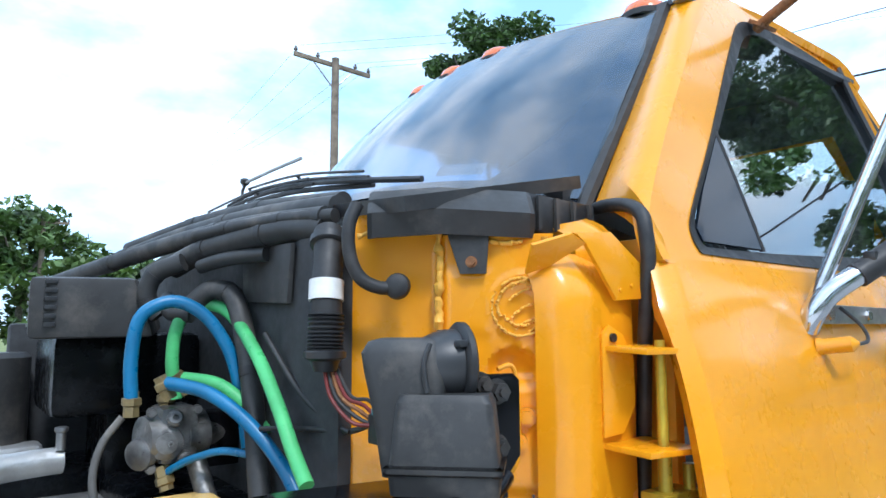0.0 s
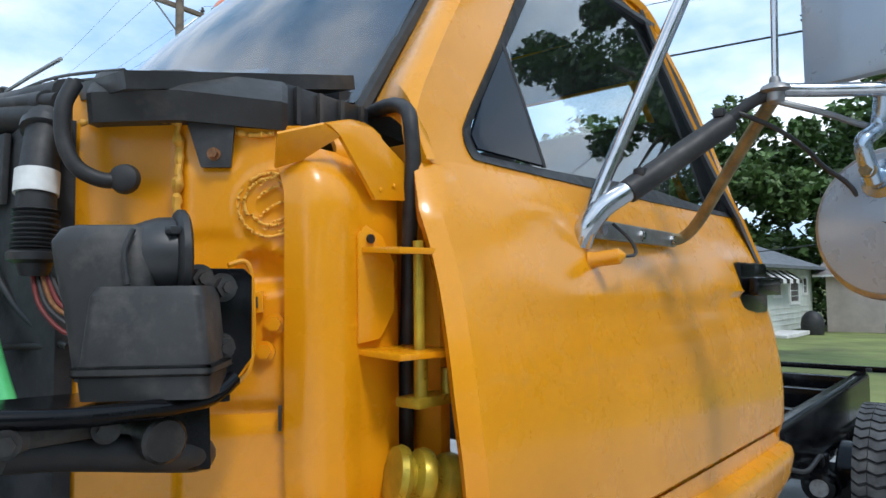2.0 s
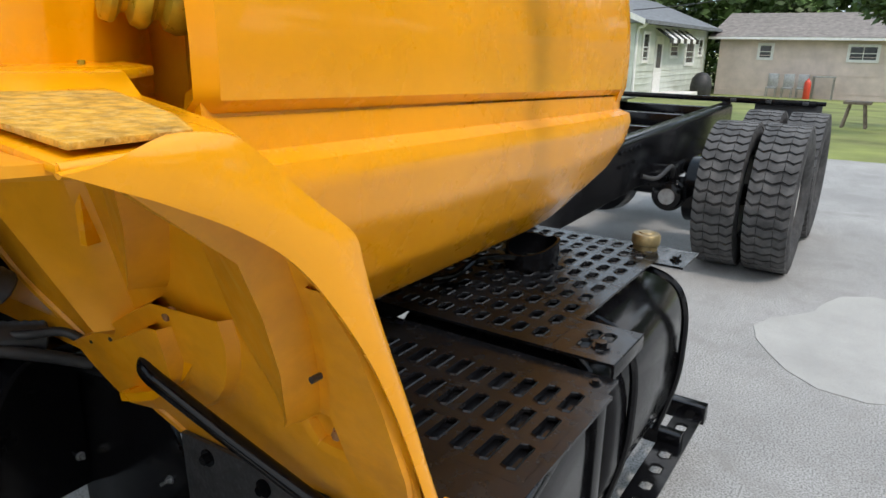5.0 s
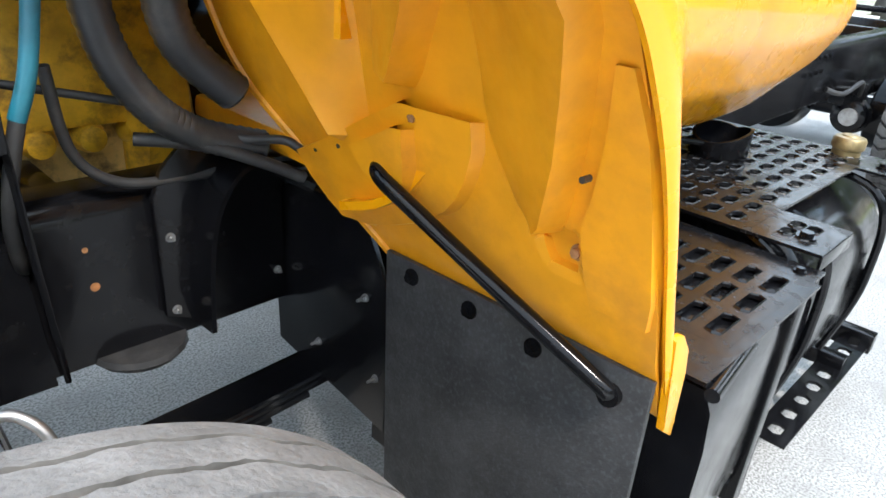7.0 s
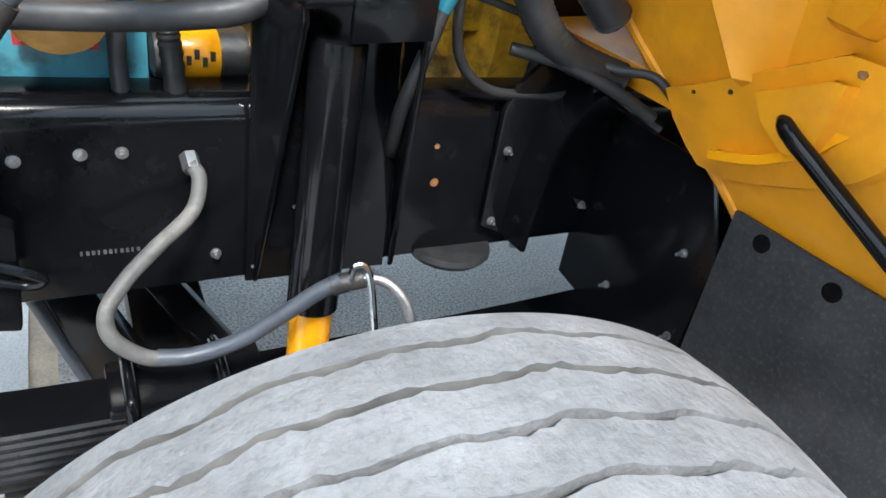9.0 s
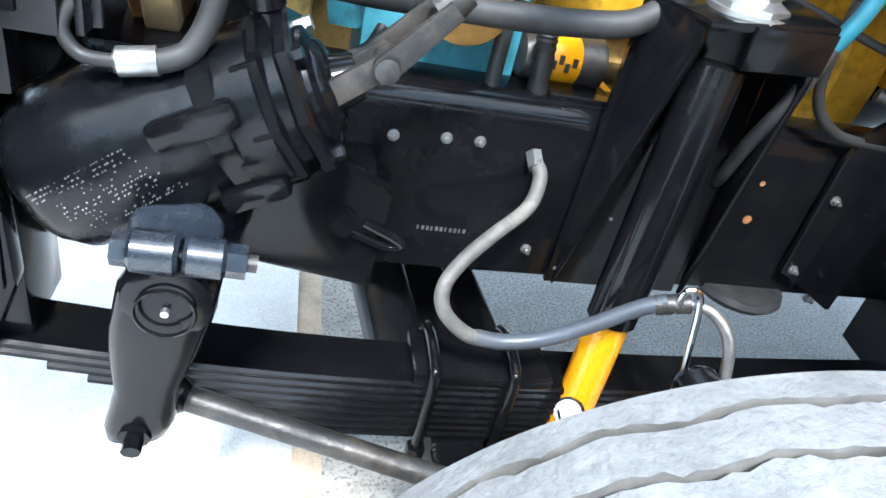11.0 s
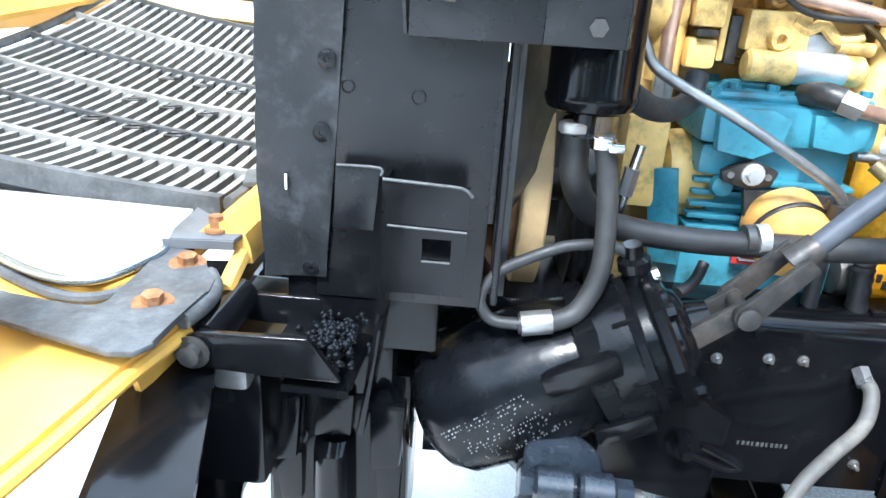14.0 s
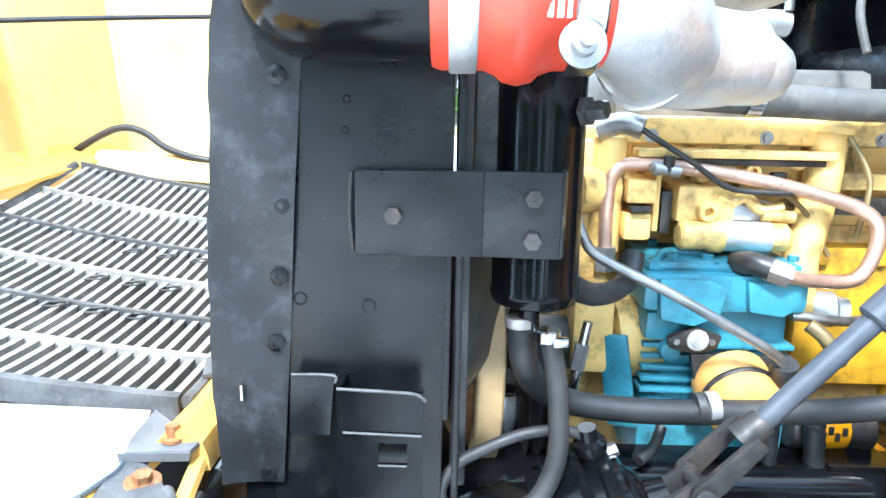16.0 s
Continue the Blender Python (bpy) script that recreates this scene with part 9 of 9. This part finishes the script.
for k in range(6):
    part("louvre", box((0.070, 1.38, 1.612 + 0.014 * k), (0.088, 1.64, 1.619 + 0.014 * k), 0.001), PLASTIC, ev)
part("neck", box((0.10, 1.5, 1.45), (0.36, 1.75, 1.60), 0.02), BLACK_ROUGH, ev)
part("foot", box((0.20, 1.55, 1.28), (0.365, 1.75, 1.48), 0.02), BLACK_ROUGH, ev)
ip = thing("intake_pipe", "pale aluminium intake pipe end beside the engine", "air pipe", (0.1, 1.5, 1.38))
part("pipe", tube([(-0.10, 1.42, 1.380), (0.02, 1.46, 1.382), (0.09, 1.48, 1.383), (0.122, 1.485, 1.383)], 0.023, 20, 8), ALU, ip)
part("stud", turn((0.118, 1.47, 1.402), (0, 0, 1), [(0, .008), (.03, .008), (.032, .011), (.038, .011), (.04, .006)], 10), STEEL, ip)
fb = thing("coolant_canister", "dark canister and brackets behind the heater box", "canister", (0.02, 1.75, 1.5))
part("body", cyl((0.03, 1.80, 1.36), (0.03, 1.80, 1.56), 0.07, n=20, bev=0.01), DUSTY, fb)
part("bracket", box((-0.06, 1.70, 1.30), (0.12, 1.78, 1.38), 0.01), ALU, fb)
# added dark box that keeps the bright background out of the gap
part("gap_filler", box((0.06, 1.84, 1.20), (0.36, 1.90, 1.62), 0.01), SEAT, fb)
part("cover", box((-0.12, 1.60, 1.24), (0.36, 2.0, 1.34), 0.02), BLACK_ROUGH, fb)
part("bridge", box((0.2, 1.10, 1.22), (0.38, 1.62, 1.34), 0.02), BLACK_ROUGH, fb)
part("yellow_lug", box((0.20, 1.13, 1.335), (0.30, 1.25, 1.352), 0.005), YELLOW_ENG, fb)

# ---- tilted hood ----
hd_t = thing("tilted_hood", "yellow truck hood tilted forward on its hinges", "truck hood", (-1.2, YC, 0.8))
GY0, GY1 = 1.03, 1.99


def grille_p(x, y):
    """Inner face of the grille lying on its back: x is the old height, bowed across the truck."""
    s = (y - YC) / 0.48
    k = (-0.785 - x) / 0.62
    return Vector((x - 0.02 * (1 - s * s), y, 0.862 + 0.04 * k + 0.10 * max(0, (y - 1.04) / 0.9) * 1.0 - 0.05 * (1 - s * s) + 0.05 * k * k))


NX = 27
for i in range(NX):
    x = -0.80 - 0.023 * i
    bm = BM()
    rings = []
    for j in range(17):
        y = GY0 + (GY1 - GY0) * j / 16
        p = grille_p(x, y)
        rings.append([bm.verts.new(p + Vector(d)) for d in ((0.0055, 0, 0.004), (-0.0055, 0, 0.004), (-0.012, 0, -0.020), (-0.003, 0, -0.020))])
    skin(bm, rings)
    part("grille_slat", bm, PALE_SLAT, hd_t, smooth=False)
for j in range(7):
    y = GY0 + (GY1 - GY0) * j / 6
    bm = BM()
    rings = []
    for i in range(15):
        p = grille_p(-0.787 - 0.045 * i, y)
        w = 0.006 if j % 3 else 0.008
        rings.append([bm.verts.new(p + Vector(d)) for d in ((0, -w, 0.010), (0, w, 0.010), (0, w, -0.022), (0, -w, -0.022))])
    skin(bm, rings)
    part("grille_bar", bm, GREY_PAD if j % 2 == 0 else PALE_SLAT, hd_t, smooth=False)
part("grille_screen", sheet(lambda u, v: grille_p(-0.79 - 0.63 * u, GY0 + (GY1 - GY0) * v) - Vector((0, 0, 0.040)), 10, 16, 0.004), RUBBER_PALE, hd_t, "dark screen behind the slats")
part("grille_edge", tube([grille_p(-0.785, GY0 + (GY1 - GY0) * j / 8) + Vector((0.006, 0, 0)) for j in range(9)], 0.009, 8), GREY_PAD, hd_t)
part("grille_edge", tube([grille_p(-1.425, GY0 + (GY1 - GY0) * j / 8) + Vector((-0.01, 0, 0)) for j in range(9)], 0.010, 8), GREY_PAD, hd_t)
for y0 in (1.33, 1.47, 1.62):
    for x0 in (-0.96, -1.03, -1.10):
        p = grille_p(x0, y0)
        part("grille_clip", tube([p + Vector(d) for d in ((-0.018, -0.012, 0.007), (0.012, -0.014, 0.009), (0.014, 0.010, 0.009), (-0.016, 0.012, 0.007), (-0.018, -0.012, 0.007))], 0.0022, 6, 3), PLASTIC, hd_t)
# frame of the hood round the grille
part("front_beam", sheet(lambda u, v: (-0.735 - 0.045 * u + 0.012 * math.sin(math.pi * u), 0.93 + 1.29 * v, 0.826 + 0.03 * math.sin(math.pi * u) + 0.10 * max(0, v - .15)), 6, 20, 0.02), YELLOW_OLD, hd_t, "weathered yellow front beam")
part("beam_edge", tube([(-0.722, 0.86, 0.824), (-0.728, 0.93, 0.836), (-0.732, 1.0, 0.845), (-0.735, 1.4, 0.88), (-0.735, 2.1, 0.95)], 0.010, 8), YELLOW_OLD, hd_t)
part("lamp_panel", plate([(-0.728, 0.845, 0.826), (-0.734, 0.78, 0.822), (-0.752, 0.70, 0.818), (-0.766, 0.62, 0.812), (-0.79, 0.54, 0.80), (-1.40, 0.56, 0.79), (-1.40, 0.92, 0.83), (-0.90, 0.90, 0.826), (-0.78, 0.92, 0.828)], 0.012, 0.002), YELLOW_OLD, hd_t, "weathered yellow headlamp panel")
part("panel_edge", tube([(-0.730, 0.88, 0.822), (-0.731, 0.78, 0.818), (-0.747, 0.698, 0.814), (-0.760, 0.62, 0.808), (-0.785, 0.53, 0.796)], 0.007, 8), YELLOW_OLD, hd_t)
LENS_RIM = [(-0.815, 1.015, 0.858), (-0.800, 0.955, 0.852), (-0.805, 0.875, 0.848), (-0.835, 0.820, 0.845), (-0.90, 0.825, 0.845), (-1.05, 0.90, 0.85), (-1.25, 0.98, 0.856)]
part("lamp_reflector", plate([(p[0] - 0.006, p[1] + 0.006, p[2] - 0.006) for p in LENS_RIM] + [(-1.25, 1.03, 0.856), (-1.0, 1.02, 0.856)], 0.006), LENS_BACK, hd_t, "pale back of the headlamp opening", smooth=False)
part("lamp_opening_rim", tube([(-0.803, 0.905, 0.848)] + LENS_RIM[2:], 0.005, 10), BRUSHED, hd_t, "pale metal rim of the lamp opening")
part("inner_rib", tube([(p[0] + 0.012, p[1] - 0.012, p[2] - 0.012) for p in LENS_RIM[1:]], 0.006, 8), GREY_PAD, hd_t)
part("front_skirt", plate([(-0.737, 0.90, 0.815), (-0.738, 0.78, 0.812), (-0.750, 0.72, 0.808), (-0.757, 0.74, 0.770), (-0.755, 0.90, 0.750)], 0.006), YELLOW_OLD, hd_t)
part("back_beam", plate([(-1.47, 0.70, 1.00), (-1.47, 2.30, 1.05), (-1.54, 2.34, 1.10), (-1.54, 0.70, 1.05)], 0.03, 0.006), YELLOW_OLD, hd_t)
part("cross_fold", plate([(-1.43, 1.0, 0.98), (-1.43, 2.1, 1.06), (-1.50, 2.1, 1.09), (-1.50, 1.0, 1.01)], 0.012), YELLOW_OLD, hd_t)
part("side_fold", plate([(-0.76, 2.03, 0.99), (-1.44, 2.06, 1.03), (-1.44, 2.12, 1.09), (-0.76, 2.10, 1.05)], 0.012), HOOD_IN, hd_t)
part("end_board", plate([(-0.76, 1.965, 0.955), (-1.30, 1.985, 0.985), (-1.30, 2.06, 1.02), (-0.76, 2.05, 0.985)], 0.008), GREY_PAD, hd_t)


def hood_top(u, v):
    y = 0.62 + 1.78 * u
    s = (y - YC) / 0.9
    z = 0.98 + 1.10 * v
    return (-1.58 + 0.10 * s * s - 0.10 * v, y, z)


part("hood_skin", sheet(hood_top, 20, 14, 0.02), HOOD_IN, hd_t, "inside of the yellow hood, colour paled for glare")
def hood_side(u, v):
    x = -0.70 - 0.86 * u
    z = 1.0 + 1.0 * v
    return (x, 2.36 + 0.05 * math.sin(math.pi * v) - 0.06 * math.cos(u * 3), z + 0.25 * max(0, 0.25 - u))
part("fender_skin", sheet(hood_side, 16, 14, 0.02), HOOD_IN, hd_t)
part("hood_post", turn((-0.888, 0.68, 0.812), (0, 0, 1), [(0, .045), (.004, .040), (.125, .040), (.135, .034), (.138, .004)], 24), YELLOW_OLD, hd_t, "stubby yellow tube on the headlamp panel")
for y in (1.05, 1.5, 1.95):
    part("skin_rib", plate([(-1.50, y - 0.03, 1.02), (-1.50, y + 0.03, 1.02), (-1.60, y + 0.02, 1.9), (-1.60, y - 0.02, 1.9)], 0.02, 0.004), HOOD_IN, hd_t)
lw = thing("hood_wiring", "black wiring loom clipped inside the hood", "cable", (-1.4, 2.2, 1.1))
part("loom", tube([(-1.82, 2.05, 1.052), (-1.725, 2.10, 1.045), (-1.63, 2.10, 1.042), (-1.549, 2.10, 1.054), (-1.464, 2.10, 1.107), (-1.374, 2.10, 1.151), (-1.304, 2.10, 1.144), (-1.23, 2.10, 1.096), (-1.114, 2.10, 1.068), (-0.90, 2.10, 1.06)], 0.010, 12, 8), RUBBER, lw)
part("stay_cable", tube([(-1.60, 1.55, 1.36), (-1.2, 1.9, 1.42), (-0.7, 2.3, 1.48)], 0.006, 8), RUBBER, lw)
pad = thing("hinge_pad", "grey rubber pad on the hood hinge with rusty bolts", "rubber pad", (-0.75, 0.85, 0.83))
part("pad", plate([(-0.798, 0.915, 0.845), (-0.775, 0.906, 0.845), (-0.755, 0.890, 0.845), (-0.722, 0.840, 0.845), (-0.717, 0.812, 0.845), (-0.726, 0.755, 0.844), (-0.724, 0.712, 0.843), (-0.734, 0.697, 0.842), (-0.754, 0.694, 0.842), (-0.854, 0.725, 0.842), (-1.00, 0.772, 0.842), (-1.00, 0.815, 0.842), (-0.891, 0.777, 0.843), (-0.825, 0.762, 0.844), (-0.802, 0.764, 0.844), (-0.796, 0.776, 0.844), (-0.801, 0.840, 0.845), (-0.806, 0.905, 0.845)], 0.006, 0.002), GREY_PAD, pad)
part("pad_roll", tube([(-0.726, 0.770, 0.836), (-0.720, 0.800, 0.837), (-0.722, 0.835, 0.838), (-0.738, 0.865, 0.840)], 0.009, 10), GREY_PAD, pad)
for p in ((-0.764, 0.872, 0.847), (-0.757, 0.780, 0.846)):
    part("pad_bolt", hexbolt(p, (0.05, -0.10, 1), 0.010, 0.011, 0.019), RUST, pad)
cl = thing("grille_bracket", "folded grey bracket bolted at the grille corner", "bracket", (-0.77, 0.96, 0.85))
part("plate", plate([(-0.808, 0.940, 0.857), (-0.809, 1.009, 0.860), (-0.760, 0.962, 0.860), (-0.725, 0.931, 0.860), (-0.730, 0.914, 0.858), (-0.800, 0.908, 0.857)], 0.006, 0.0015), GREY_PLATE, cl)
part("plate_edge", plate([(-0.808, 0.909, 0.858), (-0.729, 0.912, 0.860), (-0.730, 0.912, 0.850), (-0.806, 0.909, 0.848)], 0.003), GREY_PLATE, cl)
part("stud", turn((-0.757, 0.936, 0.862), (0, 0, 1), [(0, .014), (.004, .014), (.005, .008), (.018, .008), (.019, .003)], 10), RUST, cl)
part("plate", plate([(-0.80, 1.16, 0.868), (-0.735, 1.20, 0.872), (-0.720, 1.13, 0.870), (-0.785, 1.10, 0.866)], 0.008, 0.002), GREY_PAD, cl)
# hinge brackets and bumper
hi = thing("pivot_bracket", "black hinge arms carrying the tilted hood", "hinge", (-0.65, 0.84, 0.79))
for y, pts in ((0.775, [(-0.732, 0.800), (-0.728, 0.818), (-0.712, 0.826), (-0.690, 0.825), (-0.611, 0.828), (-0.580, 0.784), (-0.650, 0.785), (-0.715, 0.788)]),
               (0.895, [(-0.738, 0.786), (-0.734, 0.806), (-0.70, 0.809), (-0.628, 0.810), (-0.593, 0.773), (-0.66, 0.775), (-0.728, 0.777)])):
    part("hinge_arm", plate([(x, y, z) for x, z in pts], 0.008, 0.002), BLACK, hi)
part("arm_floor", plate([(-0.66, 0.779, 0.790), (-0.585, 0.779, 0.786), (-0.595, 0.891, 0.776), (-0.66, 0.891, 0.780)], 0.006), BLACK, hi)
part("pivot_tube", cyl((-0.718, 0.785, 0.806), (-0.718, 0.892, 0.806), 0.021, n=20), BLACK, hi)
part("pivot_bolt", turn((-0.718, 0.769, 0.806), (0, -1, 0), [(0, .016), (.003, .017), (.004, .011), (.012, .010), (.013, .003)], 16), IRON, hi)
part("bridge", plate([(-0.64, 0.78, 0.768), (-0.575, 0.78, 0.765), (-0.575, 0.96, 0.745), (-0.64, 0.96, 0.758)], 0.008), BLACK, hi)
part("base", box((-0.70, 0.93, 0.665), (-0.55, 1.03, 0.735), 0.008), BLACK, hi)
part("upright", plate([(-0.577, 0.86, 0.66), (-0.560, 0.86, 0.795), (-0.560, 0.98, 0.795), (-0.577, 0.98, 0.66)], 0.008, 0.002), BLACK, hi)
part("stop", box((-0.715, 0.80, 0.745), (-0.68, 0.84, 0.775), 0.006), STEEL, hi)
bmw = BM()
rnd = random.Random(8)
for k in range(230):
    p = Vector((-0.602 + rnd.gauss(0, .013), 0.840 + max(-.05, min(.05, rnd.gauss(0, .024))), 0.786 + rnd.random() * .013))
    bmesh.ops.create_icosphere(bmw, subdivisions=1, radius=rnd.uniform(.002, .005), matrix=Matrix.Translation(p))
ob = solo("paint_crumbs", bmw, BLACK_ROUGH, "clotted black paint crumbs on the hinge", "debris", kind="stuff")

bp = thing("front_bumper", "black channel front bumper with swept ends, seen from behind", "bumper", (-0.72, 0.7, 0.5))
BACK = [(-0.745, 1.05), (-0.742, 0.93), (-0.720, 0.83), (-0.690, 0.735), (-0.655, 0.615), (-0.610, 0.46), (-0.565, 0.31), (-0.535, 0.21)]


def bump(depth, z):
    """A point row along the bumper, depth metres in front of its back edge."""
    return [Vector((x - depth * (0.97 if i else 1.0), y - depth * 0.27, z)) for i, (x, y) in enumerate(BACK)]


def strip(a, b, thick):
    return sheet(lambda u, v: a[min(len(a) - 1, int(round(u * (len(a) - 1))))].lerp(b[min(len(b) - 1, int(round(u * (len(b) - 1))))], v), len(a) - 1, 3, thick)


part("top_flange", strip(bump(0.0, 0.768), bump(0.072, 0.772), 0.010), BLACK, bp)
part("face", strip(bump(0.072, 0.770), bump(0.080, 0.50), 0.010), BLACK, bp)
part("bottom_flange", strip(bump(0.0, 0.50), bump(0.080, 0.50), 0.010), BLACK, bp)
part("bumper_horn", box((-0.790, 0.82, 0.61), (-0.672, 1.06, 0.756), 0.01), BLACK, bp)
part("bumper_horn", box((-0.745, 1.96, 0.52), (-0.50, 2.06, 0.66), 0.01), BLACK, bp)
part("face_far", box((-0.825, 1.05, 0.50), (-0.745, 3.0, 0.72), 0.01), BLACK, bp)
bmw = BM()
rnd = random.Random(18)
for k in range(160):
    y = rnd.uniform(0.50, 0.70)
    x = -0.655 + (0.615 - y) * 0.29 - 0.035 + rnd.gauss(0, .012)
    bmesh.ops.create_icosphere(bmw, subdivisions=1, radius=rnd.uniform(.0015, .0045), matrix=Matrix.Translation((x, y, 0.504)))
solo("paint_crumbs", bmw, BLACK_ROUGH, "clotted black paint crumbs in the bumper channel", "debris", kind="stuff")
